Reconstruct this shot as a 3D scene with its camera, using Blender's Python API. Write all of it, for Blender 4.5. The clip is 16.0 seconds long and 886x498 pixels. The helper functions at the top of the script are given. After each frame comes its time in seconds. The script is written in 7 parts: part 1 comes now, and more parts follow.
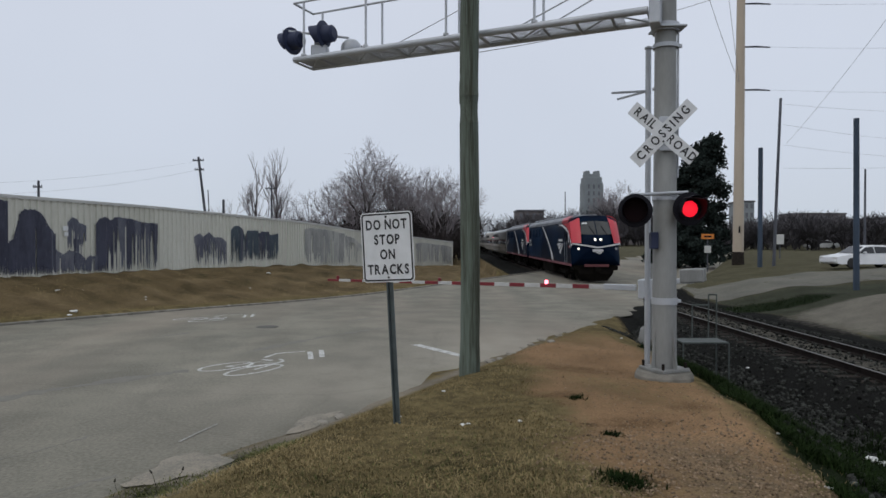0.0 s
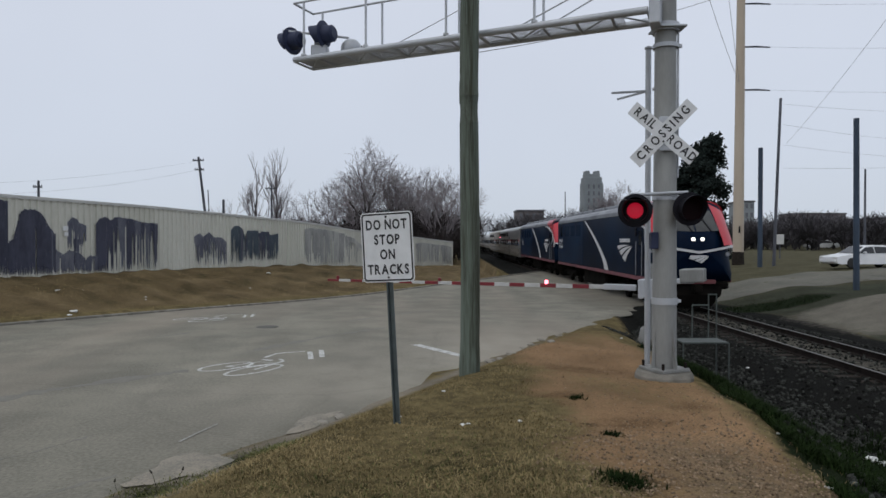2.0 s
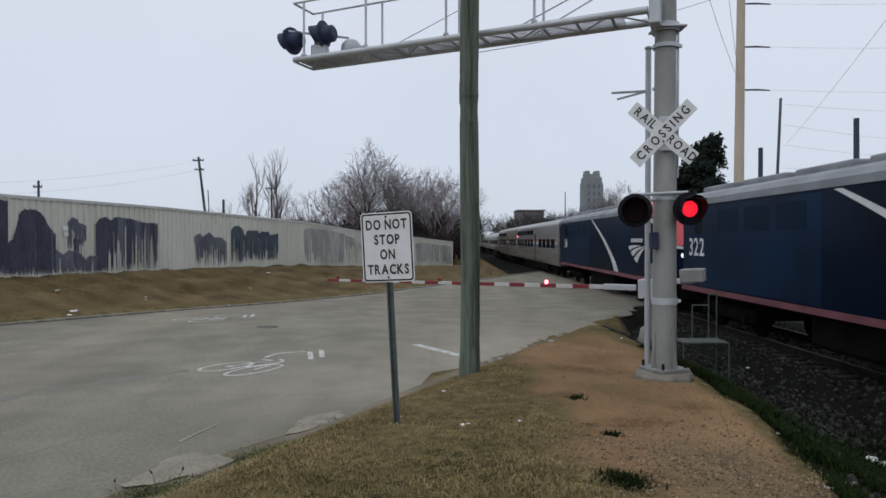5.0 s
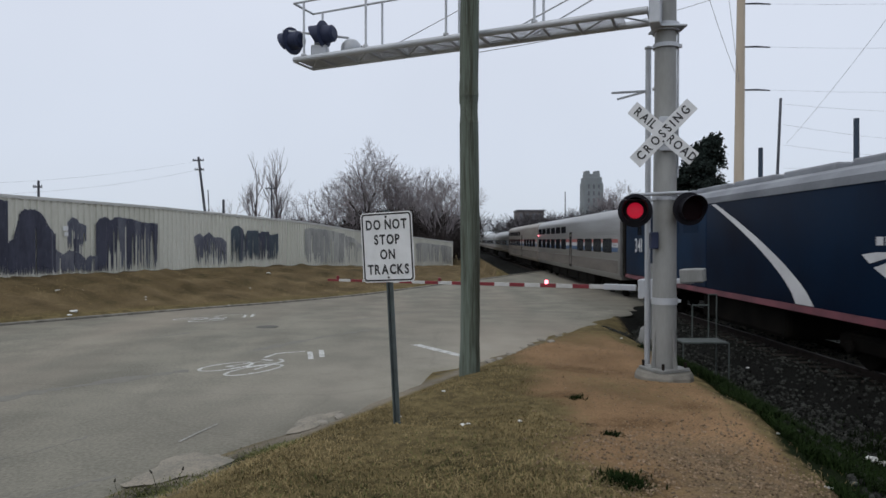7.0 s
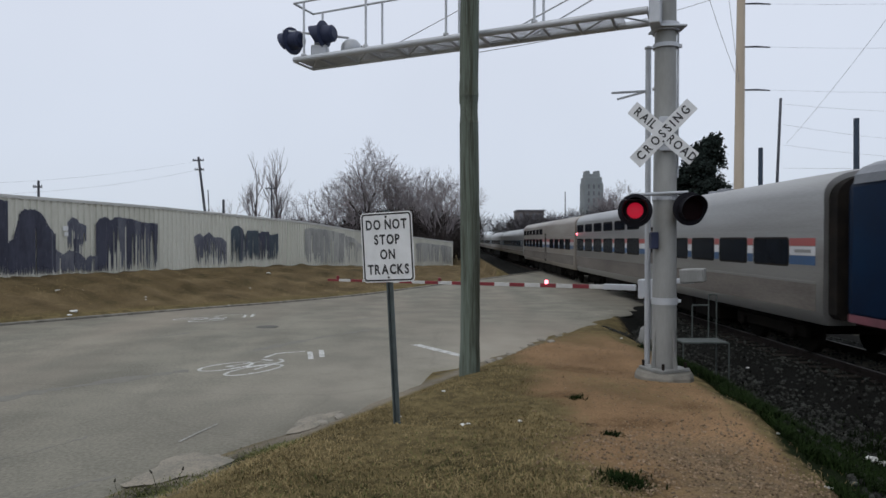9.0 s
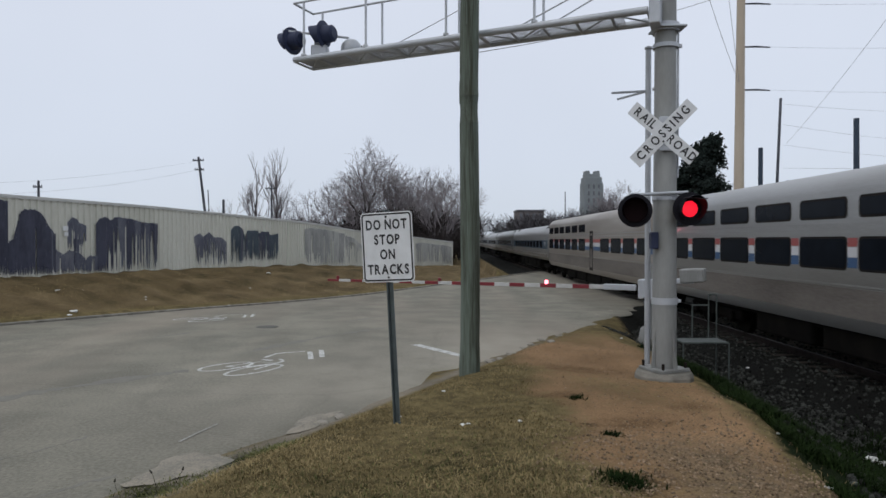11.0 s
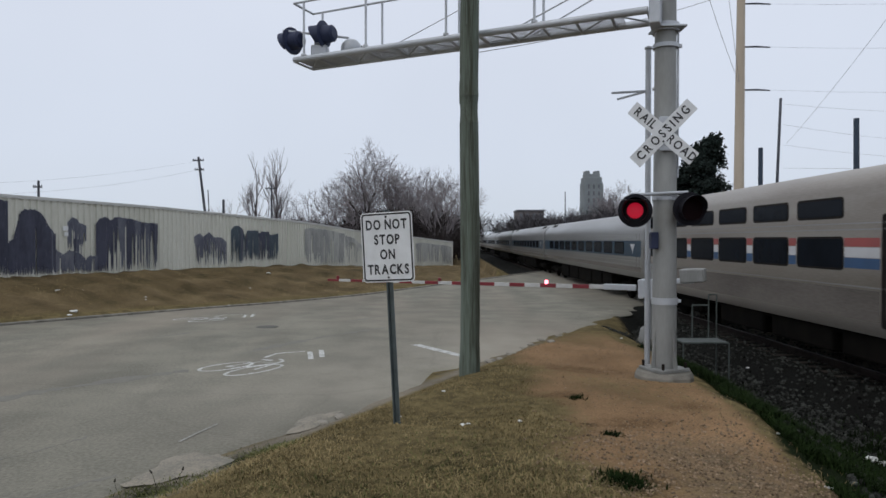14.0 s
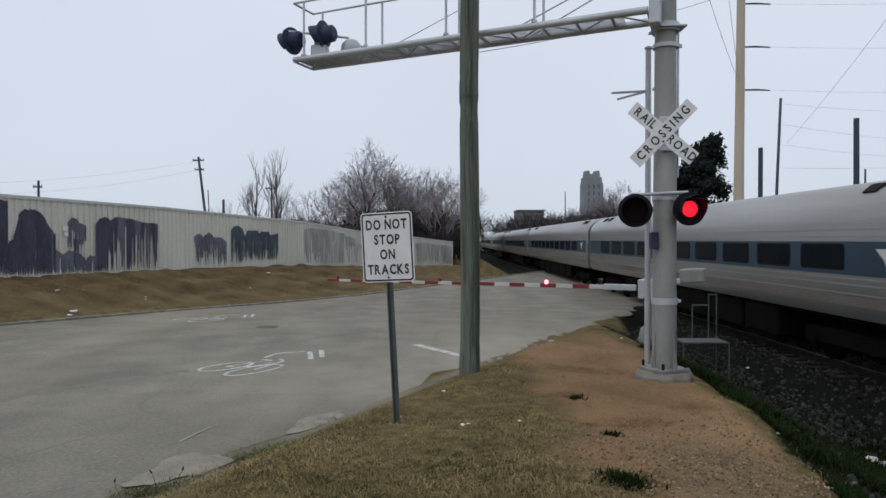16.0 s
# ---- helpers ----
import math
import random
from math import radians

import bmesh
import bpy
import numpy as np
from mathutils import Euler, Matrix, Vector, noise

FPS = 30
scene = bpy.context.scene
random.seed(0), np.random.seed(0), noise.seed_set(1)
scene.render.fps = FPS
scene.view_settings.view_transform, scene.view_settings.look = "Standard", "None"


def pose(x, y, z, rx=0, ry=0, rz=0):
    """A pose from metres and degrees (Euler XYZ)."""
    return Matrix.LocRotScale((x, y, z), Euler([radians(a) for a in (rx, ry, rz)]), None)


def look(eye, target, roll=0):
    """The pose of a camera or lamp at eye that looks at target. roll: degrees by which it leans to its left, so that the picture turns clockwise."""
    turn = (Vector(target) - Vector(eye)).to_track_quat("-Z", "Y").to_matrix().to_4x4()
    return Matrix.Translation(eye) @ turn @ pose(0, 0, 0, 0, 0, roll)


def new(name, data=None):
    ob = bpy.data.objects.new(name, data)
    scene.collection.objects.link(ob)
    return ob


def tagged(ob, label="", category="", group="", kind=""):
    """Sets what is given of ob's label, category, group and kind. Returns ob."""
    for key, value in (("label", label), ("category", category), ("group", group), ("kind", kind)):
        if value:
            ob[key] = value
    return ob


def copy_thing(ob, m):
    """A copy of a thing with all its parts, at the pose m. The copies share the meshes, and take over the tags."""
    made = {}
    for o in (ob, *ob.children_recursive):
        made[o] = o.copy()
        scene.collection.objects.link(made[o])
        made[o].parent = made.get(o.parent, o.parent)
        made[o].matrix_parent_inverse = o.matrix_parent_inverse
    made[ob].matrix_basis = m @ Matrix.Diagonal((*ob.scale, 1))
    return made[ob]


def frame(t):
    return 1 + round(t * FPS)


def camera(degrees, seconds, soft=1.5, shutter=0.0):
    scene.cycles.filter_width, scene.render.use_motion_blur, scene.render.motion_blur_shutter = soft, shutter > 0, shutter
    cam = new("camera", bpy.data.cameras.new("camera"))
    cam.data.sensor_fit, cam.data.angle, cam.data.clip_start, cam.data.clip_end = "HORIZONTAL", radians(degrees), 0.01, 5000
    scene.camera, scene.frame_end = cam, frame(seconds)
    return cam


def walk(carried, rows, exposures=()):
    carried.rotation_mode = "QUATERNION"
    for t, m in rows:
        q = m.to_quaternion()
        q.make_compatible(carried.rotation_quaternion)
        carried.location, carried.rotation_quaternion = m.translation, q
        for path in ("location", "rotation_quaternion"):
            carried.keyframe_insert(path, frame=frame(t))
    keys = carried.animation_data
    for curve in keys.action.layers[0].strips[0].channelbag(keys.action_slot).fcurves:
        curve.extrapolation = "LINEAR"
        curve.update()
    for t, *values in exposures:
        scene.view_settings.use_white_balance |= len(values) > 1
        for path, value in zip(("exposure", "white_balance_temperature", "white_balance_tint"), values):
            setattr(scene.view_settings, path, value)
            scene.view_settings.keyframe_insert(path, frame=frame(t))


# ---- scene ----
cam = camera(67.1, 16.0, soft=1.55, shutter=0.25)
EYE = (0.0, 0.0, 2.67)
VIEW = look(EYE, (0.0, 100.0, 2.67 - 1.354), 0)
walk(cam, [(0.0, VIEW), (16.0, VIEW)], [(0.0, -0.07), (2.5, -0.03), (4.0, 0.03), (7.0, 0.06), (16.0, 0.06)])

# ---------------------------------------------------------------- sky and light
SUN_EL, SUN_AZ = radians(52), radians(215)
world = bpy.data.worlds.new("overcast_sky")
scene.world = world
world.use_nodes = True


def sky_nodes():
    nt = world.node_tree
    nt.nodes.clear()
    N = nt.nodes.new
    out, bg = N("ShaderNodeOutputWorld"), N("ShaderNodeBackground")
    sky = N("ShaderNodeTexSky")
    sky.sky_type, sky.sun_disc = "NISHITA", False
    sky.sun_elevation, sky.sun_rotation = SUN_EL, SUN_AZ
    sky.dust_density, sky.air_density = 3.0, 1.0
    scale = N("ShaderNodeVectorMath")
    scale.operation = "SCALE"
    scale.inputs["Scale"].default_value = 0.10
    nt.links.new(sky.outputs[0], scale.inputs[0])
    # the cloud deck: brighter towards the zenith, with faint soft banks
    co, sep = N("ShaderNodeTexCoord"), N("ShaderNodeSeparateXYZ")
    nt.links.new(co.outputs["Generated"], sep.inputs[0])
    ramp = N("ShaderNodeValToRGB")
    r = ramp.color_ramp
    r.elements[0].position, r.elements[0].color = 0.0, (0.62, 0.685, 0.775, 1)
    r.elements[1].position, r.elements[1].color = 1.0, (0.82, 0.87, 0.93, 1)
    e = r.elements.new(0.12)
    e.color = (0.65, 0.71, 0.82, 1)
    e = r.elements.new(0.36)
    e.color = (0.685, 0.735, 0.845, 1)
    nt.links.new(sep.outputs["Z"], ramp.inputs[0])
    noise_tex = N("ShaderNodeTexNoise")
    noise_tex.inputs["Scale"].default_value = 2.2
    noise_tex.inputs["Detail"].default_value = 4
    nt.links.new(co.outputs["Generated"], noise_tex.inputs["Vector"])
    rng = N("ShaderNodeMapRange")
    rng.inputs["To Min"].default_value, rng.inputs["To Max"].default_value = 0.93, 1.07
    nt.links.new(noise_tex.outputs["Fac"], rng.inputs["Value"])
    cloud = N("ShaderNodeVectorMath")
    cloud.operation = "SCALE"
    nt.links.new(ramp.outputs[0], cloud.inputs[0])
    nt.links.new(rng.outputs[0], cloud.inputs["Scale"])
    mix = N("ShaderNodeMix")
    mix.data_type = "RGBA"
    mix.inputs["Factor"].default_value = 0.94
    nt.links.new(scale.outputs[0], mix.inputs["A"])
    nt.links.new(cloud.outputs[0], mix.inputs["B"])
    nt.links.new(mix.outputs["Result"], bg.inputs["Color"])
    bg.inputs["Strength"].default_value = 1.0
    nt.links.new(bg.outputs[0], out.inputs["Surface"])


sky_nodes()
sun_data = bpy.data.lights.new("sun", "SUN")
sun_data.energy, sun_data.angle, sun_data.color = 0.45, radians(40), (1.0, 0.95, 0.86)
sun = new("sun", sun_data)
sun.matrix_world = look((0, 0, 60), (60 * math.cos(SUN_EL) * 0.6, 60 * math.cos(SUN_EL) * 0.8, 60 - 60 * math.sin(SUN_EL)))


# ---------------------------------------------------------------- materials
def mat(name, c1, c2=None, rough=0.7, metal=0.0, scale=3.0, fine=60.0, bump=0.0, fine_amount=0.25, emit=None, power=0.0,
        stretch=None, per_object=0.0, spec=0.5, island=0.0):
    """A surface that varies between two colours at two scales, in metres of the thing's own space."""
    c2 = c2 or tuple(v * 0.78 for v in c1)
    m = bpy.data.materials.new(name)
    m.use_nodes = True
    nt = m.node_tree
    N, L = nt.nodes.new, nt.links.new
    b = nt.nodes["Principled BSDF"]
    b.inputs["Roughness"].default_value, b.inputs["Metallic"].default_value = rough, metal
    b.inputs["Specular IOR Level"].default_value = spec
    co = N("ShaderNodeTexCoord")
    vec = co.outputs["Object"]
    if stretch:
        mp = N("ShaderNodeMapping")
        mp.inputs["Scale"].default_value = stretch
        L(vec, mp.inputs["Vector"])
        vec = mp.outputs[0]
    big, small = N("ShaderNodeTexNoise"), N("ShaderNodeTexNoise")
    for tex, sc, det in ((big, scale, 5), (small, fine, 3)):
        tex.inputs["Scale"].default_value, tex.inputs["Detail"].default_value = sc, det
        L(vec, tex.inputs["Vector"])
    add = N("ShaderNodeMath")
    add.operation = "MULTIPLY_ADD"
    L(small.outputs["Fac"], add.inputs[0])
    add.inputs[1].default_value = fine_amount
    L(big.outputs["Fac"], add.inputs[2])
    rng = N("ShaderNodeMapRange")
    rng.inputs["From Min"].default_value = 0.32 + 0.5 * fine_amount
    rng.inputs["From Max"].default_value = 0.68 + 0.5 * fine_amount
    L(add.outputs[0], rng.inputs["Value"])
    mix = N("ShaderNodeMix")
    mix.data_type = "RGBA"
    mix.inputs["A"].default_value, mix.inputs["B"].default_value = (*c1, 1), (*c2, 1)
    L(rng.outputs[0], mix.inputs["Factor"])
    col = mix.outputs["Result"]
    if per_object or island:
        info = N("ShaderNodeObjectInfo") if per_object else N("ShaderNodeNewGeometry")
        hsv, r2 = N("ShaderNodeHueSaturation"), N("ShaderNodeMapRange")
        amount = per_object or island
        r2.inputs["To Min"].default_value, r2.inputs["To Max"].default_value = 1 - amount, 1 + amount
        L(info.outputs["Random" if per_object else "Random Per Island"], r2.inputs["Value"])
        L(r2.outputs[0], hsv.inputs["Value"])
        L(col, hsv.inputs["Color"])
        col = hsv.outputs[0]
    L(col, b.inputs["Base Color"])
    if bump:
        bp = N("ShaderNodeBump")
        bp.inputs["Strength"].default_value, bp.inputs["Distance"].default_value = bump, 0.02
        L(add.outputs[0], bp.inputs["Height"])
        L(bp.outputs[0], b.inputs["Normal"])
    if emit:
        b.inputs["Emission Color"].default_value, b.inputs["Emission Strength"].default_value = (*emit, 1), power
    return m


M_GALV = mat("galvanised_steel", (0.50, 0.52, 0.55), (0.38, 0.40, 0.43), 0.5, 0.3, 1.4, 40, 0.05)
M_GALV_DULL = mat("weathered_galvanised_steel", (0.32, 0.325, 0.315), (0.21, 0.212, 0.205), 0.65, 0.2, 1.6, 30, 0.08, stretch=(1, 1, 0.25))
M_BLACK = mat("black_paint", (0.006, 0.006, 0.009), (0.012, 0.011, 0.016), 0.6, 0, 4, spec=0.15)
M_SIGN = mat("white_sign_sheet", (0.74, 0.75, 0.76), (0.62, 0.63, 0.63), 0.45, 0, 5, 80)
M_INK = mat("black_sign_ink", (0.015, 0.015, 0.017), (0.03, 0.03, 0.03), 0.5, 0, 8)
M_POST = mat("green_grey_sign_post", (0.10, 0.125, 0.13), (0.07, 0.085, 0.085), 0.6, 0.3, 6, 50, 0.05)
M_STAND = mat("dull_grey_steel_rail", (0.085, 0.10, 0.095), (0.05, 0.06, 0.055), 0.7, 0.2, 6, 50, 0.05)
M_POLE = mat("weathered_treated_pole", (0.145, 0.178, 0.148), (0.045, 0.048, 0.032), 0.92, 0, 3.5, 24, 1.0, 0.6, stretch=(3, 3, 0.10))
M_CONC = mat("old_concrete", (0.25, 0.235, 0.205), (0.145, 0.137, 0.118), 0.92, 0, 4, 60, 0.6, spec=0.15)
M_RAIL = mat("rusty_rail", (0.022, 0.017, 0.015), (0.012, 0.009, 0.008), 0.85, 0.0, 6, 60, 0.2, spec=0.1)
M_RAILTOP = mat("worn_rail_head", (0.16, 0.155, 0.145), (0.09, 0.085, 0.08), 0.55, 0.4, 5, 60, spec=0.2)
M_TIE = mat("dark_sleeper_wood", (0.05, 0.042, 0.035), (0.022, 0.019, 0.017), 0.9, 0, 5, 40, 0.5, stretch=(0.4, 4, 4), per_object=0.25, spec=0.06)
M_STONE = mat("ballast_stone", (0.050, 0.052, 0.047), (0.011, 0.0115, 0.010), 0.9, 0, 30, 90, 0.3, island=0.9, spec=0.08)
M_MARK = mat("worn_road_paint", (0.64, 0.64, 0.62), (0.30, 0.295, 0.27), 0.85, 0, 7, 45, 0.1, 0.8)
M_SEAM = mat("dark_tar_seam", (0.135, 0.128, 0.108), (0.175, 0.165, 0.138), 0.8, 0, 4, 30, 0.2, 0.8)
M_IRON = mat("dusty_cast_iron", (0.095, 0.09, 0.08), (0.06, 0.057, 0.05), 0.8, 0, 12, 60, 0.3)
M_DUST = mat("pale_road_dust", (0.285, 0.25, 0.20), (0.185, 0.172, 0.14), 0.95, 0, 5, 40, 0.4, 0.8)
M_SCRATCH = mat("faint_pale_scratch", (0.34, 0.335, 0.31), (0.23, 0.225, 0.20), 0.85, 0, 9, 45, 0.1, 1.0)
# Lamp heads: sky reflection painted into the black. The junction box is dark blue.
M_FLASHBACK = mat("blue_black_sky_tinted_paint", (0.018, 0.026, 0.062), (0.030, 0.038, 0.078), 0.55, 0, 4, spec=0.3)
M_WHITE = mat("white_paint", (0.54, 0.54, 0.53), (0.43, 0.43, 0.42), 0.5, 0, 5)
M_RED = mat("red_reflective_sheet", (0.20, 0.013, 0.022), (0.13, 0.01, 0.016), 0.5, 0, 6)
M_LIT = mat("lit_red_lamp", (0.6, 0.02, 0.03), None, 0.4, emit=(1.0, 0.012, 0.035), power=1.0)
M_LIT_DOT = mat("lit_red_gate_lamp", (0.6, 0.02, 0.03), None, 0.4, emit=(1.0, 0.16, 0.22), power=6.0)
M_LIT_ASIDE = mat("lit_red_lamp_aimed_aside", (0.5, 0.02, 0.04), None, 0.4, emit=(1.0, 0.012, 0.06), power=0.27)
M_LENS = mat("dark_red_lens", (0.006, 0.002, 0.003), (0.010, 0.003, 0.004), 0.6, spec=0.08)
M_WOODTAN = mat("tan_steel_pole_paint", (0.50, 0.42, 0.33), (0.42, 0.35, 0.27), 0.6, 0, 0.8, 20, stretch=(1, 1, 0.2))
M_BLUEPOLE = mat("dark_bluish_pole", (0.045, 0.068, 0.105), (0.03, 0.045, 0.066), 0.8, 0, 2, 20, 0.3, stretch=(1, 1, 0.2))
M_GREYPOLE = mat("grey_wood_pole", (0.10, 0.105, 0.125), (0.06, 0.065, 0.08), 0.85, 0, 2, 20, 0.3, stretch=(1, 1, 0.2))
M_WIRE = mat("overhead_wire", (0.24, 0.24, 0.26), None, 0.7)
M_GLASS = mat("dark_window_glass", (0.012, 0.014, 0.017), (0.018, 0.02, 0.024), 0.08, 0, 2)
M_TYRE = mat("rubber", (0.02, 0.02, 0.02), (0.03, 0.03, 0.03), 0.85)


# ---------------------------------------------------------------- mesh helpers
def part(name, bm, material, parent=None, label="", smooth=False):
    """Links a bmesh as one mesh object, under a thing or a part."""
    me = bpy.data.meshes.new(name)
    bm.normal_update()
    bm.to_mesh(me)
    bm.free()
    for m in material if isinstance(material, (list, tuple)) else [material]:
        me.materials.append(m)
    if smooth:
        me.polygons.foreach_set("use_smooth", [True] * len(me.polygons))
        me.set_sharp_from_angle(angle=radians(38))
    ob = new(name, me)
    if parent:
        ob.parent = parent
    return tagged(ob, label) if label else ob


def thing(name, m, label, category, group="", kind=""):
    ob = new(name)
    ob.empty_display_size = 0.2
    ob.matrix_basis = m
    return tagged(ob, label, category, group, kind)


def add_box(bm, c, s, bevel=0.0, m=None, index=0):
    r = bmesh.ops.create_cube(bm, size=1.0)
    vs = r["verts"]
    bmesh.ops.scale(bm, vec=s, verts=vs)
    if bevel:
        es = list({e for v in vs for e in v.link_edges})
        rb = bmesh.ops.bevel(bm, geom=es, offset=bevel, segments=2, affect="EDGES", profile=0.5)
        vs = list({v for f in rb["faces"] for v in f.verts} | {v for v in vs if v.is_valid})
    bmesh.ops.transform(bm, matrix=Matrix.Translation(c) @ (m or Matrix()), verts=vs)
    if index:
        for f in {f for v in vs for f in v.link_faces}:
            f.material_index = index
    return vs


def box(c, s, bevel=0.0, m=None):
    bm = bmesh.new()
    add_box(bm, c, s, bevel, m)
    return bm


def add_tube(bm, a, b, r0, r1=None, n=10, caps=True):
    a, b = Vector(a), Vector(b)
    r1 = r0 if r1 is None else r1
    q = (b - a).to_track_quat("Z", "Y").to_matrix()
    rings = []
    for p, r in ((a, r0), (b, r1)):
        rings.append([bm.verts.new(p + q @ Vector((r * math.cos(2 * math.pi * i / n), r * math.sin(2 * math.pi * i / n), 0))) for i in range(n)])
    for i in range(n):
        bm.faces.new((rings[0][i], rings[0][(i + 1) % n], rings[1][(i + 1) % n], rings[1][i]))
    if caps:
        bm.faces.new(rings[0][::-1])
        bm.faces.new(rings[1])


def tube(a, b, r0, r1=None, n=10):
    bm = bmesh.new()
    add_tube(bm, a, b, r0, r1, n)
    return bm


def add_path(bm, pts, radii, n=8):
    """A bent tube through points, one skin."""
    pts = [Vector(p) for p in pts]
    rings = []
    for i, p in enumerate(pts):
        d = pts[min(i + 1, len(pts) - 1)] - pts[max(i - 1, 0)]
        q = d.to_track_quat("Z", "Y").to_matrix()
        r = radii[i] if isinstance(radii, (list, tuple)) else radii
        rings.append([bm.verts.new(p + q @ Vector((r * math.cos(2 * math.pi * k / n), r * math.sin(2 * math.pi * k / n), 0))) for k in range(n)])
    for a, b in zip(rings, rings[1:]):
        for k in range(n):
            bm.faces.new((a[k], a[(k + 1) % n], b[(k + 1) % n], b[k]))
    bm.faces.new(rings[0][::-1])
    bm.faces.new(rings[-1])


def add_lathe(bm, prof, n=24, m=None):
    """Turns a profile of (radius, height) round z."""
    m = m or Matrix()
    rings = [[bm.verts.new(m @ Vector((r * math.cos(2 * math.pi * i / n), r * math.sin(2 * math.pi * i / n), z))) for i in range(n)] for r, z in prof]
    for a, b in zip(rings, rings[1:]):
        for i in range(n):
            bm.faces.new((a[i], a[(i + 1) % n], b[(i + 1) % n], b[i]))
    bm.faces.new(rings[0][::-1])
    bm.faces.new(rings[-1])


def lathe(prof, n=24, m=None):
    bm = bmesh.new()
    add_lathe(bm, prof, n, m)
    return bm


def plate(points, thick, m=None):
    """A flat plate from an outline in x, z; it faces -y and is thick towards +y."""
    bm = bmesh.new()
    f = bm.faces.new([bm.verts.new((x, 0, z)) for x, z in points])
    r = bmesh.ops.extrude_face_region(bm, geom=[f])
    bmesh.ops.translate(bm, vec=(0, thick, 0), verts=[v for v in r["geom"] if isinstance(v, bmesh.types.BMVert)])
    bmesh.ops.recalc_face_normals(bm, faces=bm.faces)
    if m:
        bmesh.ops.transform(bm, matrix=m, verts=bm.verts)
    return bm


def round_rect(w, h, r, n=5):
    pts = []
    for cx, cz, a0 in ((w / 2 - r, h / 2 - r, 0), (-w / 2 + r, h / 2 - r, 90), (-w / 2 + r, -h / 2 + r, 180), (w / 2 - r, -h / 2 + r, 270)):
        pts += [(cx + r * math.cos(radians(a0 + 90 * i / n)), cz + r * math.sin(radians(a0 + 90 * i / n))) for i in range(n + 1)]
    return pts


def text_part(name, body, size, m, material, parent, label="", spacing=1.0, widen=1.0, bold=0.012):
    """Lettering as thin meshes, one a letter; the text lies in x, z and faces -y."""
    made, cursor = [], 0.0
    for ch in body:
        if ch == " ":
            cursor += size * 0.32
            continue
        cu = bpy.data.curves.new(name, "FONT")
        cu.body, cu.size, cu.extrude, cu.align_y = ch, size, 0.0015, "CENTER"
        cu.resolution_u, cu.offset = 3, size * bold
        tmp = bpy.data.objects.new(name, cu)
        me = bpy.data.meshes.new_from_object(tmp)
        bpy.data.objects.remove(tmp)
        xs = [v.co.x for v in me.vertices]
        me.transform(Matrix.Translation((cursor - min(xs), 0, 0)))
        cursor += max(xs) - min(xs) + size * 0.115 * spacing
        me.materials.append(material)
        made.append(me)
    mid = (cursor - size * 0.115 * spacing) / 2
    for me in made:
        me.transform(m @ Matrix.Rotation(radians(90), 4, "X") @ Matrix.Diagonal((widen, 1, 1, 1)) @ Matrix.Translation((-mid, 0, 0)))
        ob = new("letter", me)
        ob.parent = parent
        if label:
            tagged(ob, label)


def smooth01(a, b, x):
    t = np.clip((x - a) / (b - a), 0, 1)
    return t * t * (3 - 2 * t)


# ---------------------------------------------------------------- the lie of the land
def track_x(y):
    """Centre line of the track."""
    return 9.55 - 0.007 * (y - 12) + 0.000105 * (y - 12) ** 2


RU, RV = Vector((0.449, 0.8935)), Vector((0.8935, -0.449))   # along the street, and across it to the near side
V_NEAR, V_FAR = -4.85, -17.9


def street_z(u):
    return 0.5 - 0.5 * smooth01(6, 29, u) + 0.45 * smooth01(58, 95, u)


def wall_at(y):
    t = (y - 21.9) / 52.2
    x = -14.5 + 15.5 * t
    z = np.interp(t, [-0.5, 0, 0.13, 0.38, 0.54, 0.77, 1.0], [4.2, 4.15, 4.10, 3.78, 3.31, 2.93, 2.47]) - 2.7
    return x, z


def bank_shift(y):
    """The bank swings away from the track towards the camera."""
    return 0.135 * np.clip(10.0 - y, 0, 6) + 0.16 * np.clip(6.6 - y, 0, 2)


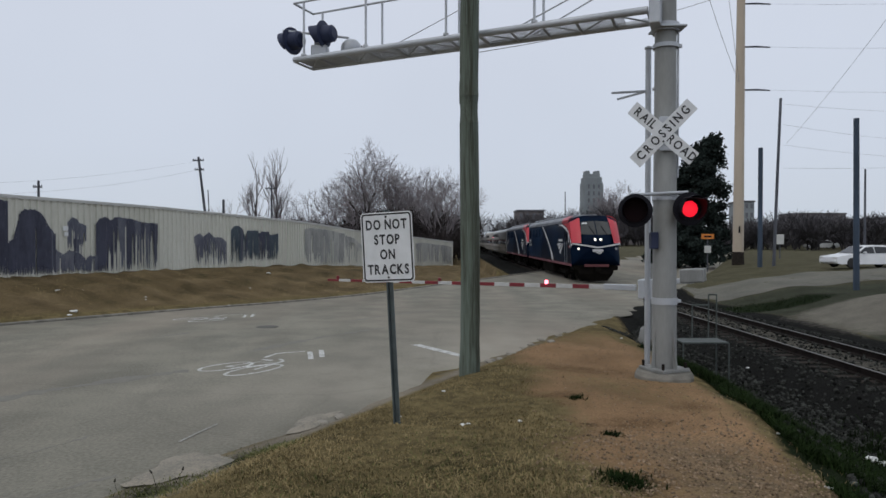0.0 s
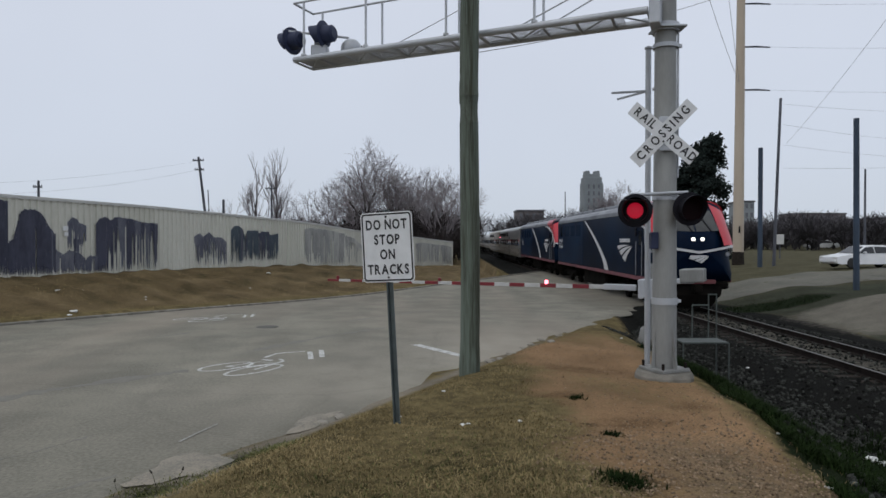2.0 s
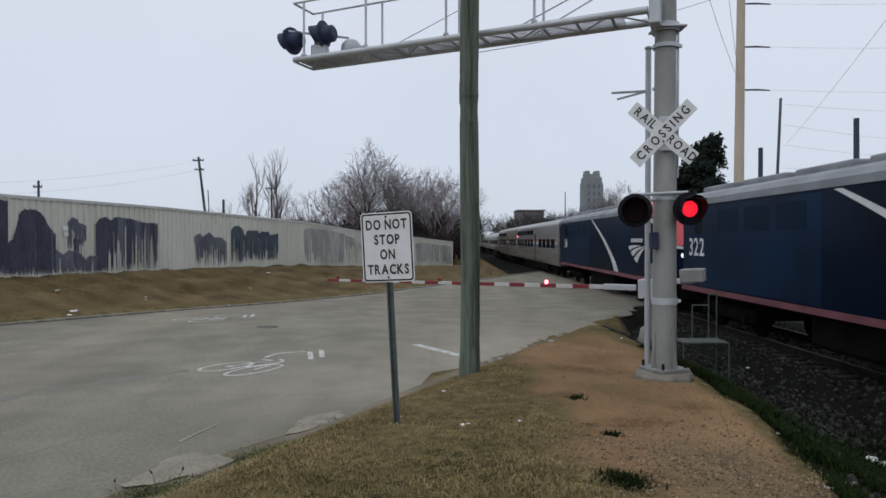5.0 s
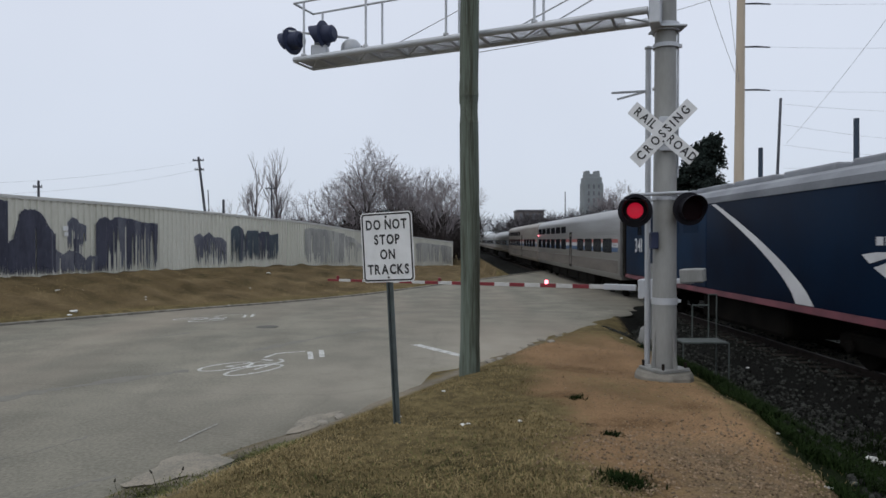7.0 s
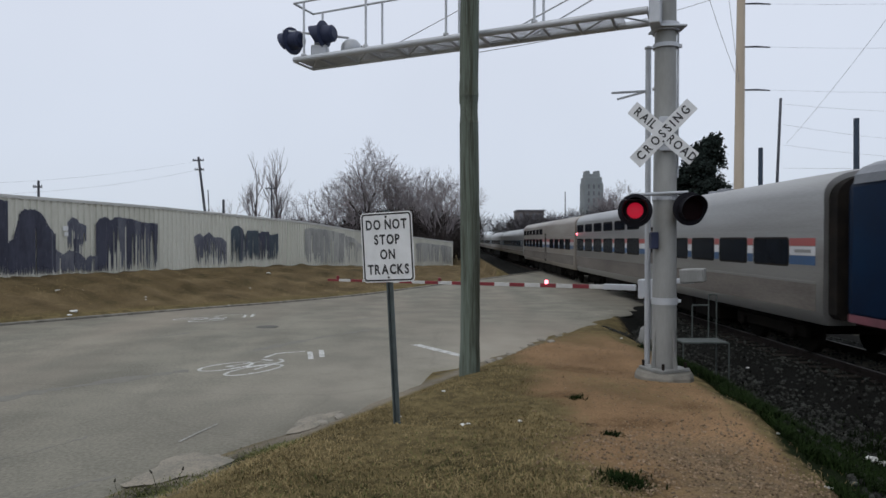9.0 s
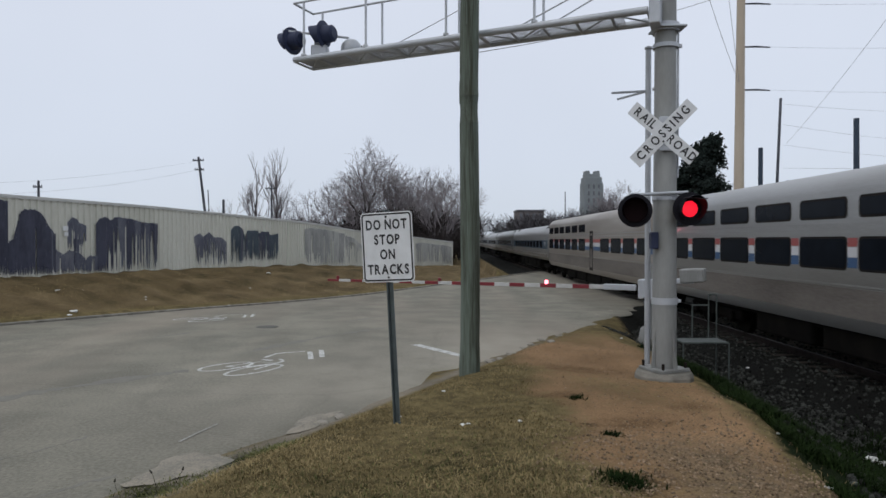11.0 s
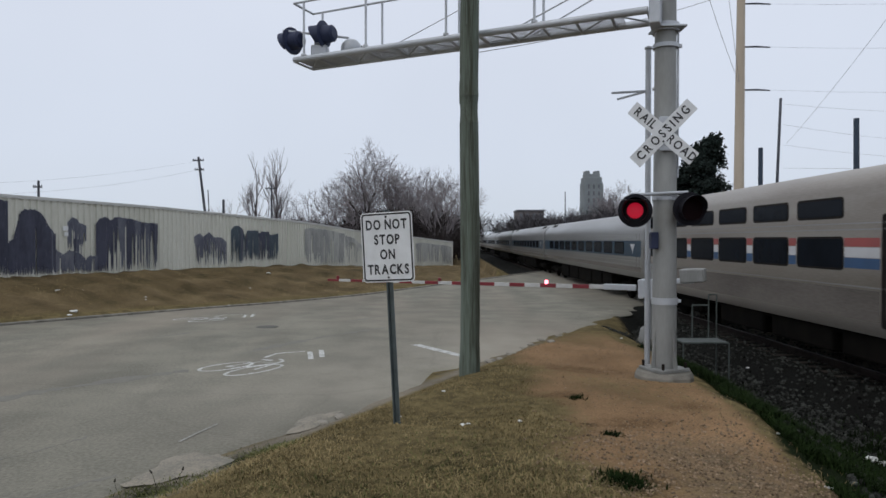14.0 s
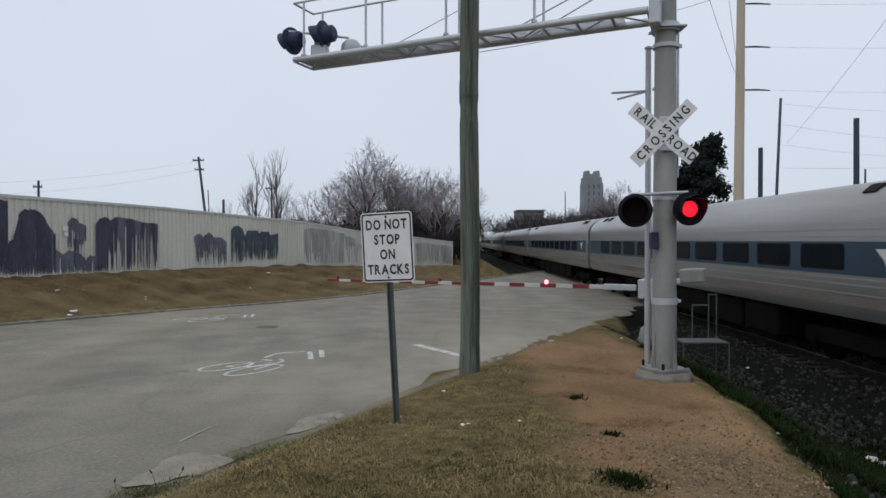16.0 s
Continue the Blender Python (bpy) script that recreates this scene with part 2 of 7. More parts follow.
def ground_z(x, y):
    """Height of the ground sheet (arrays)."""
    x, y = np.asarray(x, float), np.asarray(y, float)
    u, v = RU.x * x + RU.y * y, RV.x * x + RV.y * y
    d = x - track_x(y)
    g = 0.62 + 0.10 * smooth01(12, 4, y) + 0.0 * x
    # bank down to the ballast, and the bed
    edge = d + bank_shift(y)
    g = g + (-0.42 - g) * smooth01(-6.0, -3.3, edge) ** 0.9
    bed = -0.42 + 0.235 * smooth01(-2.9, -1.7, d) * (1 - smooth01(1.7, 2.9, d))
    bed = bed + 0.035 * smooth01(-0.66, -0.58, d) * (1 - smooth01(0.58, 0.66, d))
    g = np.where(d > -2.9, bed, g)
    far = -0.42 + 0.75 * smooth01(3.6, 8.5, d) + 0.45 * smooth01(9, 26, d)
    far = far + 0.42 * smooth01(7.5, 13, d) * smooth01(29, 38, y)
    far = far + 0.45 * np.exp(-(((x - 16.2) / 2.6) ** 2 + ((y - 24.0) / 3.0) ** 2))
    g = np.where(d > 3.0, far, g)
    # beyond the street the land lies a little above the rails
    beyond = smooth01(0, 6, -18.5 - v)
    xw, zb = wall_at(y)
    vw = RV.x * xw + RV.y * y
    bank = street_z(u) + 0.1 + (zb - street_z(u) - 0.1) * smooth01(0, 1, (V_FAR - 0.3 - v) / np.maximum(V_FAR - 0.3 - vw, 1.5))
    side = smooth01(-5.5, -8.5, d)
    g = np.where(v < V_FAR - 0.2, np.where(d < -5.5, bank * side + np.minimum(bank, -0.1) * (1 - side), g), g)
    # the street cuts through all
    w = smooth01(V_NEAR + 0.9, V_NEAR - 0.1, v) * smooth01(V_FAR - 0.45, V_FAR - 0.1, v)
    g = g + (street_z(u) - 0.03 - g) * w
    g = g + (0.3 - g) * smooth01(150, 400, np.hypot(x, y))
    return g


def ground_noise(x, y):
    n = 0.05 * (np.sin(1.3 * x + 0.7 * y) * np.sin(0.9 * y - 0.5 * x) + 0.5 * np.sin(3.1 * x - 1.1) * np.sin(2.7 * y + 0.4 * x))
    v = RV.x * x + RV.y * y
    d = np.abs(x - track_x(y))
    off = 1 - smooth01(V_NEAR + 1.2, V_NEAR + 0.2, v) * smooth01(V_FAR - 1.2, V_FAR - 0.4, v)
    rough = 0.09 * np.sin(2.3 * x + 1.9 * y) * np.sin(3.1 * y - 1.3 * x) + 0.05 * np.sin(6.1 * x - 2 * y) * np.sin(5.3 * y + x)
    n = n + rough * smooth01(V_FAR - 1.0, V_FAR - 2.5, v) * smooth01(90, 60, y)
    return n * off * smooth01(2.5, 4.5, d)


def gz(x, y):
    return float(ground_z(x, y) + ground_noise(np.asarray(x, float), np.asarray(y, float)))


# ---------------------------------------------------------------- ground, street, track
def lines(*spans):
    out = []
    for a, b, s in spans:
        out += list(np.arange(a, b, s))
    return np.array(out + [spans[-1][1]])


def zone_material(name, zones, base1, base2, bump=0.6):
    """Soil whose cover changes with painted zone weights, broken up by noise."""
    m = bpy.data.materials.new(name)
    m.use_nodes = True
    nt = m.node_tree
    N, L = nt.nodes.new, nt.links.new
    b = nt.nodes["Principled BSDF"]
    b.inputs["Roughness"].default_value, b.inputs["Specular IOR Level"].default_value = 0.95, 0.04
    co = N("ShaderNodeTexCoord")

    def tex(sc, det=5):
        t = N("ShaderNodeTexNoise")
        t.inputs["Scale"].default_value, t.inputs["Detail"].default_value = sc, det
        t.inputs["Roughness"].default_value = 0.65
        L(co.outputs["Object"], t.inputs["Vector"])
        return t.outputs["Fac"]

    n_big, n_mid, n_fine = tex(0.7), tex(5.5, 8), tex(48, 4)

    def blend(fac, a, b_):
        x = N("ShaderNodeMix")
        x.data_type = "RGBA"
        L(fac, x.inputs["Factor"])
        for sock, v in (("A", a), ("B", b_)):
            if isinstance(v, tuple):
                x.inputs[sock].default_value = (*v, 1)
            else:
                L(v, x.inputs[sock])
        return x.outputs["Result"]

    def contrast(v, lo, hi):
        r = N("ShaderNodeMapRange")
        r.inputs["From Min"].default_value, r.inputs["From Max"].default_value = lo, hi
        L(v, r.inputs["Value"])
        return r.outputs[0]

    col = blend(contrast(n_mid, 0.35, 0.65), base1, base2)
    for attr, c1, c2 in zones:
        at = N("ShaderNodeAttribute")
        at.attribute_name = attr
        s1, s2 = N("ShaderNodeMath"), N("ShaderNodeMath")
        s1.operation, s2.operation = "MULTIPLY_ADD", "MULTIPLY_ADD"
        L(n_mid, s1.inputs[0])
        s1.inputs[1].default_value = 0.9
        L(at.outputs["Fac"], s1.inputs[2])
        L(n_fine, s2.inputs[0])
        s2.inputs[1].default_value = 0.5
        L(s1.outputs[0], s2.inputs[2])
        col = blend(contrast(s2.outputs[0], 1.0, 1.45), col, blend(contrast(n_fine, 0.35, 0.65), c1, c2))
    hsv, r2 = N("ShaderNodeHueSaturation"), N("ShaderNodeMapRange")
    r2.inputs["From Min"].default_value, r2.inputs["From Max"].default_value = 0.3, 0.7
    r2.inputs["To Min"].default_value, r2.inputs["To Max"].default_value = 0.75, 1.25
    L(n_big, r2.inputs["Value"])
    L(r2.outputs[0], hsv.inputs["Value"])
    L(col, hsv.inputs["Color"])
    L(hsv.outputs[0], b.inputs["Base Color"])
    bp = N("ShaderNodeBump")
    bp.inputs["Strength"].default_value, bp.inputs["Distance"].default_value = bump, 0.05
    L(n_fine, bp.inputs["Height"])
    L(bp.outputs[0], b.inputs["Normal"])
    return m


def build_ground():
    xs = lines((-2500, -300, 220), (-300, -60, 24), (-60, -16, 2.2), (-16, -4, 0.4), (-4, 14, 0.2), (14, 30, 0.6), (30, 80, 3), (80, 300, 24), (300, 2500, 220))
    ys = lines((-600, -60, 60), (-60, 0, 4), (0, 4, 0.5), (4, 30, 0.22), (30, 80, 0.8), (80, 200, 6), (200, 500, 30), (500, 3200, 220))
    X, Y = np.meshgrid(xs, ys)
    Z = ground_z(X, Y) + ground_noise(X, Y)
    nx, ny = len(xs), len(ys)
    verts = np.stack([X, Y, Z], -1).reshape(-1, 3)
    idx = np.arange(nx * ny).reshape(ny, nx)
    faces = np.stack([idx[:-1, :-1], idx[:-1, 1:], idx[1:, 1:], idx[1:, :-1]], -1).reshape(-1, 4)
    me = bpy.data.meshes.new("ground")
    me.from_pydata(verts.tolist(), [], faces.tolist())
    me.polygons.foreach_set("use_smooth", [True] * len(me.polygons))
    D = X - track_x(Y)
    V = RV.x * X + RV.y * Y
    E = D + bank_shift(Y)
    out = {}
    out["gravel"] = np.maximum(smooth01(-5.6, -4.7, E - 1.5 * smooth01(12, 16, Y)) * (1 - smooth01(3.4, 4.6, D)), 0 * X)
    out["greysoil"] = 0.95 * smooth01(3.2, 4.4, D) * smooth01(36, 31, Y) * smooth01(V_NEAR, V_NEAR + 1, V)
    out["palestone"] = np.maximum(1.1 * np.exp(-(((X - 16.4) / 3.4) ** 4 + ((Y - 23.6) / 3.0) ** 4)),
                                  0.5 * smooth01(-0.72, -0.5, D) * (1 - smooth01(0.5, 0.72, D)))
    sand = (0.74 + 0.22 * np.sin(1.7 * X + 0.6) * np.sin(1.3 * Y + 0.9 * X)) * smooth01(0.75, 1.75, X + 0.12 * (Y - 10) * smooth01(11, 14, Y) + 0.18 * np.sin(2.3 * Y) + 0.1 * np.sin(5.1 * Y + X)) * smooth01(-5.65, -6.0, E) * smooth01(17, 13, Y)
    sand = np.maximum(sand, np.exp(-(((X - 13.4) / 1.3) ** 2 + ((Y - 18.2) / 1.2) ** 2)))
    out["sand"] = sand
    green = smooth01(-5.8, -5.5, E + 0.12 * np.sin(3.1 * Y)) * smooth01(-3.7, -4.5, E) * smooth01(13.5, 10, Y) * 1.2
    for gx, gy, r, w in ((-1.9, 6.6, 0.45, 0.8), (1.5, 5.3, 0.35, 0.8), (-2.6, 5.7, 0.4, 0.7), (1.6, 7.2, 0.2, 0.6), (0.2, 5.6, 0.9, 0.42), (-0.8, 5.2, 0.8, 0.4), (0.9, 6.4, 0.5, 0.36)):
        green = np.maximum(green, w * np.exp(-(((X - gx) / r) ** 2 + ((Y - gy) / r) ** 2)))
    # Hollow beyond the track: its shade is painted in with the dark green.
    green = np.maximum(green, 1.1 * np.exp(-(((X - 14.3) / 3.0) ** 4 + ((Y - 29.3) / 1.1) ** 4)))
    out["green"] = green
    out["farfield"] = 1.1 * smooth01(3.0, 4.2, D) * smooth01(25, 28, Y)
    out["dust"] = (0.85 + 0.3 * smooth01(8, 6, Y)) * np.exp(-((V - V_NEAR - 0.05) / (0.24 + 0.2 * smooth01(7.5, 6, Y))) ** 2) * smooth01(25, 8, Y)
    brown = 0 * X
    for gx, gy, rx, ry in ((2.1, 7.35, 0.75, 0.28), (1.5, 8.5, 0.5, 0.3), (2.6, 6.0, 0.5, 0.3), (2.2, 10.6, 0.9, 0.4), (3.0, 8.0, 0.4, 0.5), (1.8, 5.4, 0.4, 0.25)):
        brown = np.maximum(brown, 0.62 * np.exp(-(((X - gx) / rx) ** 2 + ((Y - gy) / ry) ** 2)))
    out["brownsoil"] = brown
    out["stony"] = 0.60 * np.exp(-(((X - 2.45) / 0.75) ** 4 + ((Y - 5.6) / 1.5) ** 4))
    out["redsoil"] = smooth01(V_FAR, V_FAR - 1.5, V) * smooth01(-3, -6, D)
    blot = np.sin(1.9 * X + 1.1 * Y + 1.5 * np.sin(0.8 * Y)) * np.sin(1.5 * Y - 2.3 * X) + 0.6 * np.sin(4.1 * X + 2.1 * Y) * np.sin(3.3 * Y - 1.7 * X + np.sin(2 * X))
    out["bankdark"] = out["redsoil"] * (0.36 + 0.17 * blot)
    out["banktan"] = out["redsoil"] * (0.30 - 0.18 * blot + 0.25 * smooth01(V_FAR - 2.2, V_FAR - 0.4, V))
    for k, a in out.items():
        me.attributes.new(k, "FLOAT", "POINT").data.foreach_set("value", a.reshape(-1).astype(np.float32))
    me.materials.append(zone_material("soil_and_dead_grass", [
        ("redsoil", (0.180, 0.130, 0.070), (0.075, 0.057, 0.031)),
        ("banktan", (0.24, 0.182, 0.105), (0.135, 0.102, 0.058)),
        ("bankdark", (0.060, 0.052, 0.026), (0.032, 0.028, 0.015)),
        ("farfield", (0.115, 0.105, 0.064), (0.055, 0.052, 0.033)),
        ("sand", (0.335, 0.212, 0.118), (0.19, 0.118, 0.065)),
        ("brownsoil", (0.15, 0.094, 0.048), (0.085, 0.052, 0.027)),
        ("stony", (0.195, 0.152, 0.10), (0.10, 0.078, 0.05)),
        ("dust", (0.27, 0.235, 0.185), (0.17, 0.15, 0.12)),
        ("gravel", (0.015, 0.015, 0.0135), (0.006, 0.006, 0.0054)),
        ("greysoil", (0.062, 0.066, 0.046), (0.026, 0.029, 0.019)),
        ("palestone", (0.20, 0.185, 0.155), (0.105, 0.097, 0.08)),
        ("green", (0.014, 0.021, 0.008), (0.007, 0.011, 0.004)),
    ], (0.190, 0.148, 0.072), (0.078, 0.063, 0.031)))
    tagged(new("ground", me), "brown winter grass, bare tan soil and gravel", "ground", kind="structure")


def asphalt_material():
    m = mat("worn_grey_asphalt", (0.228, 0.214, 0.172), (0.146, 0.138, 0.112), 0.88, 0, 0.8, 26, 0.4, 0.9, spec=0.25)
    nt = m.node_tree
    N, L = nt.nodes.new, nt.links.new
    b = nt.nodes["Principled BSDF"]
    old = b.inputs["Base Color"].links[0].from_socket
    co = N("ShaderNodeTexCoord")
    # tar-dark hairline cracks, and long worn lanes along the street
    mp = N("ShaderNodeMapping")
    mp.inputs["Rotation"].default_value = (0, 0, radians(26.7))
    mp.inputs["Scale"].default_value = (0.55, 0.07, 1)
    L(co.outputs["Object"], mp.inputs["Vector"])
    lane = N("ShaderNodeTexNoise")
    lane.inputs["Scale"].default_value, lane.inputs["Detail"].default_value = 1.0, 3
    L(mp.outputs[0], lane.inputs["Vector"])
    warp = N("ShaderNodeTexNoise")
    warp.inputs["Scale"].default_value, warp.inputs["Detail"].default_value = 1.3, 5
    L(co.outputs["Object"], warp.inputs["Vector"])
    mixv = N("ShaderNodeMix")
    mixv.data_type = "VECTOR"
    mixv.inputs["Factor"].default_value = 0.35
    L(co.outputs["Object"], mixv.inputs["A"])
    L(warp.outputs["Color"], mixv.inputs["B"])
    vor = N("ShaderNodeTexVoronoi")
    vor.feature = "DISTANCE_TO_EDGE"
    vor.inputs["Scale"].default_value = 0.26
    L(mixv.outputs["Result"], vor.inputs["Vector"])
    line = N("ShaderNodeMapRange")
    line.inputs["From Min"].default_value, line.inputs["From Max"].default_value = 0.002, 0.008
    line.inputs["To Min"].default_value, line.inputs["To Max"].default_value = 0.93, 1.0
    L(vor.outputs["Distance"], line.inputs["Value"])
    lr = N("ShaderNodeMapRange")
    lr.inputs["From Min"].default_value, lr.inputs["From Max"].default_value = 0.3, 0.7
    lr.inputs["To Min"].default_value, lr.inputs["To Max"].default_value = 0.83, 1.13
    L(lane.outputs["Fac"], lr.inputs["Value"])
    mul, hsv = N("ShaderNodeMath"), N("ShaderNodeHueSaturation")
    mul.operation = "MULTIPLY"
    L(line.outputs[0], mul.inputs[0])
    L(lr.outputs[0], mul.inputs[1])
    L(mul.outputs[0], hsv.inputs["Value"])
    # broad pinkish-tan dust along the lanes
    mp2 = N("ShaderNodeMapping")
    mp2.inputs["Rotation"].default_value = (0, 0, radians(26.7))
    mp2.inputs["Scale"].default_value = (0.30, 0.045, 1)
    L(co.outputs["Object"], mp2.inputs["Vector"])
    dust = N("ShaderNodeTexNoise")
    dust.inputs["Scale"].default_value, dust.inputs["Detail"].default_value = 1.0, 4
    L(mp2.outputs[0], dust.inputs["Vector"])
    dr = N("ShaderNodeMapRange")
    dr.inputs["From Min"].default_value, dr.inputs["From Max"].default_value = 0.46, 0.72
    dr.inputs["To Min"].default_value, dr.inputs["To Max"].default_value = 0.0, 0.6
    L(dust.outputs["Fac"], dr.inputs["Value"])
    tint = N("ShaderNodeMix")
    tint.data_type = "RGBA"
    tint.inputs["B"].default_value = (0.255, 0.215, 0.172, 1)
    L(dr.outputs[0], tint.inputs["Factor"])
    L(old, tint.inputs["A"])
    at = N("ShaderNodeAttribute")
    at.attribute_name = "verge_dust"
    part_dust = N("ShaderNodeMath")
    part_dust.operation = "MULTIPLY"
    L(at.outputs["Fac"], part_dust.inputs[0])
    L(warp.outputs["Fac"], part_dust.inputs[1])
    pale = N("ShaderNodeMix")
    pale.data_type = "RGBA"
    pale.inputs["B"].default_value = (0.34, 0.31, 0.255, 1)
    L(part_dust.outputs[0], pale.inputs["Factor"])
    L(tint.outputs["Result"], pale.inputs["A"])
    L(pale.outputs["Result"], hsv.inputs["Color"])
    L(hsv.outputs[0], b.inputs["Base Color"])
    return m


M_ASPHALT = asphalt_material()


def build_street():
    us = lines((-60, -4, 4), (-4, 40, 0.5), (40, 160, 3))
    fr = np.concatenate([np.linspace(0, 0.9, 14), np.linspace(0.92, 1.0, 6)])
    verts, nv = [], len(fr)
    for u in us:
        edge = V_NEAR + 0.16 * math.sin(1.1 * u) + 0.1 * math.sin(2.9 * u + 1) + 0.05 * math.sin(7.3 * u)
        for k, f in enumerate(fr):
            v = V_FAR + (edge - V_FAR) * f
            p = RU * u + RV * v
            drop = 0.05 if k == nv - 1 else 0.0
            verts.append((p.x, p.y, float(street_z(u)) - drop + 0.006 * math.sin(0.8 * u + v)))
    faces = [(i * nv + k, i * nv + k + 1, (i + 1) * nv + k + 1, (i + 1) * nv + k) for i in range(len(us) - 1) for k in range(nv - 1)]
    me = bpy.data.meshes.new("road")
    me.from_pydata(verts, [], faces)
    me.polygons.foreach_set("use_smooth", [True] * len(me.polygons))
    dusty = [float(smooth01(V_NEAR - 5.0, V_NEAR - 0.6, RV.x * x + RV.y * y) * smooth01(20, 12, RU.x * x + RU.y * y) * smooth01(4.0, 8.0, RU.x * x + RU.y * y)) for x, y, _ in verts]
    me.attributes.new("verge_dust", "FLOAT", "POINT").data.foreach_set("value", np.array(dusty, np.float32))
    me.materials.append(M_ASPHALT)
    tagged(new("road", me), "worn grey asphalt street crossing the railway", "road", kind="structure")
    # paved yard on the other side of the railway
    xs, ys = lines((13.5, 30, 0.75), (30, 130, 5)), lines((33, 38.5, 0.55),)
    verts = [(x + 0.25 * math.sin(2.1 * y), y + 0.10 * (x - 14), gz(x + 0.25 * math.sin(2.1 * y), y + 0.10 * (x - 14)) + 0.02) for x in xs for y in ys]
    n = len(ys)
    M_LANE = mat("dark_lane_asphalt", (0.125, 0.118, 0.092), (0.08, 0.077, 0.06), 0.9, 0, 0.5, 8, 0.3, 0.8)
    me = bpy.data.meshes.new("side_road")
    me.from_pydata(verts, [], [(i * n + k, (i + 1) * n + k, (i + 1) * n + k + 1, i * n + k + 1) for i in range(len(xs) - 1) for k in range(n - 1)])
    me.materials.append(M_LANE)
    tagged(new("side_road", me), "dusty tan-grey lane beyond the railway", "road", kind="structure")
    # kerb along the far side, cast in lengths
    kerb = thing("kerb", Matrix(), "low grey concrete kerb along the street", "kerb", kind="structure")
    kerb.empty_display_type = "PLAIN_AXES"
    data = None
    for k in range(26):
        u0 = 4 + k * 2.0
        c = RU * (u0 + 1.0) + RV * (V_FAR - 0.08)
        z0, z1 = float(street_z(u0)), float(street_z(u0 + 2))
        if data is None:
            ob = part("kerb_stone", box((0, 0, -0.06), (0.2, 1.985, 0.34), 0.025), M_CONC, kerb)
            data = ob.data
        else:
            ob = new("kerb_stone", data)
            ob.parent = kerb
        ob.matrix_basis = Matrix.Translation((c.x, c.y, (z0 + z1) / 2 - 0.05)) @ Matrix.Rotation(-math.atan2(RU.x, RU.y), 4, "Z") @ Matrix.Rotation(math.atan2(z1 - z0, 2.0), 4, "X")


def build_track():
    for sgn, lab in ((-1, "near"), (1, "far")):
        bm, bt = bmesh.new(), bmesh.new()
        prof = [(-0.075, -0.175), (0.075, -0.175), (0.075, -0.16), (0.012, -0.14), (0.012, -0.04), (0.036, -0.03), (0.036, -0.004), (-0.036, -0.004), (-0.036, -0.03), (-0.012, -0.04), (-0.012, -0.14), (-0.075, -0.16)]
        top = [(-0.034, -0.003), (0.034, -0.003), (0.03, 0.002), (-0.03, 0.002)]
        for b_, pr in ((bm, prof), (bt, top)):
            prev = None
            for y in lines((-80, 200, 5), (200, 420, 20)):
                x = track_x(y) + sgn * 0.753
                ring = [b_.verts.new((x + a, y, c)) for a, c in pr]
                if prev:
                    for i in range(len(pr)):
                        b_.faces.new((prev[i], prev[(i + 1) % len(pr)], ring[(i + 1) % len(pr)], ring[i]))
                prev = ring
            bmesh.ops.recalc_face_normals(b_, faces=b_.faces)
        rail = tagged(part("rail", bm, M_RAIL), "rusty steel rail with a worn bright head", "rail", "rails of the track", "structure")
        part("rail_head", bt, M_RAILTOP, rail, "worn bright running surface")
    ties = thing("sleepers", Matrix(), "dark wooden sleepers set in ballast", "sleepers", kind="structure")
    data = None
    for k in range(150):
        y = 2.0 + k * 0.52
        if 27.5 < y < 59:
            continue
        if data is None:
            ob = part("sleeper", box((0, 0, 0), (2.6, 0.23, 0.18), 0.012), M_TIE, ties)
            data = ob.data
        else:
            ob = new("sleeper", data)
            ob.parent = ties
        ob.matrix_basis = Matrix.Translation((track_x(y) + random.uniform(-0.03, 0.03), y, -0.268)) @ Matrix.Rotation(random.uniform(-0.015, 0.015), 4, "Z")
    # loose stones, thickest near the sleepers
    rng = np.random.default_rng(4)
    ico = bmesh.new()
    bmesh.ops.create_icosphere(ico, subdivisions=1, radius=1)
    bv = np.array([v.co[:] for v in ico.verts])
    bf = np.array([[v.index for v in f.verts] for f in ico.faces])
    ico.free()
    V, F, count = [], [], 0
    sy = 5.0 + 27 * rng.random(15000) ** 1.5
    sx = track_x(sy) - bank_shift(sy) + np.where(rng.random(15000) < 0.65, rng.uniform(-5.3, 2.9, 15000), rng.uniform(-5.0, -2.6, 15000))
    sz = ground_z(sx, sy) + ground_noise(sx, sy)
    for x, y, zg in zip(sx, sy, sz):
        if RV.x * x + RV.y * y < V_NEAR + 0.6:
            continue
        s = rng.uniform(0.02, 0.05) * (1.4 if rng.random() < 0.06 else 1)
        z = zg + s * 0.3
        a = rng.random() * 6.28
        sh = bv * (rng.uniform(0.6, 1.2, 3) * s) * rng.uniform(0.8, 1.2, (len(bv), 1))
        ca, sa = math.cos(a), math.sin(a)
        V.append(np.stack([sh[:, 0] * ca - sh[:, 1] * sa + x, sh[:, 0] * sa + sh[:, 1] * ca + y, sh[:, 2] + z], -1))
        F.append(bf + count * len(bv))
        count += 1
    me = bpy.data.meshes.new("ballast")
    me.from_pydata(np.concatenate(V).tolist(), [], np.concatenate(F).tolist())
    me.materials.append(M_STONE)
    tagged(new("ballast", me), "dark grey crushed stone ballast", "gravel", kind="stuff")


build_ground()
build_street()
build_track()


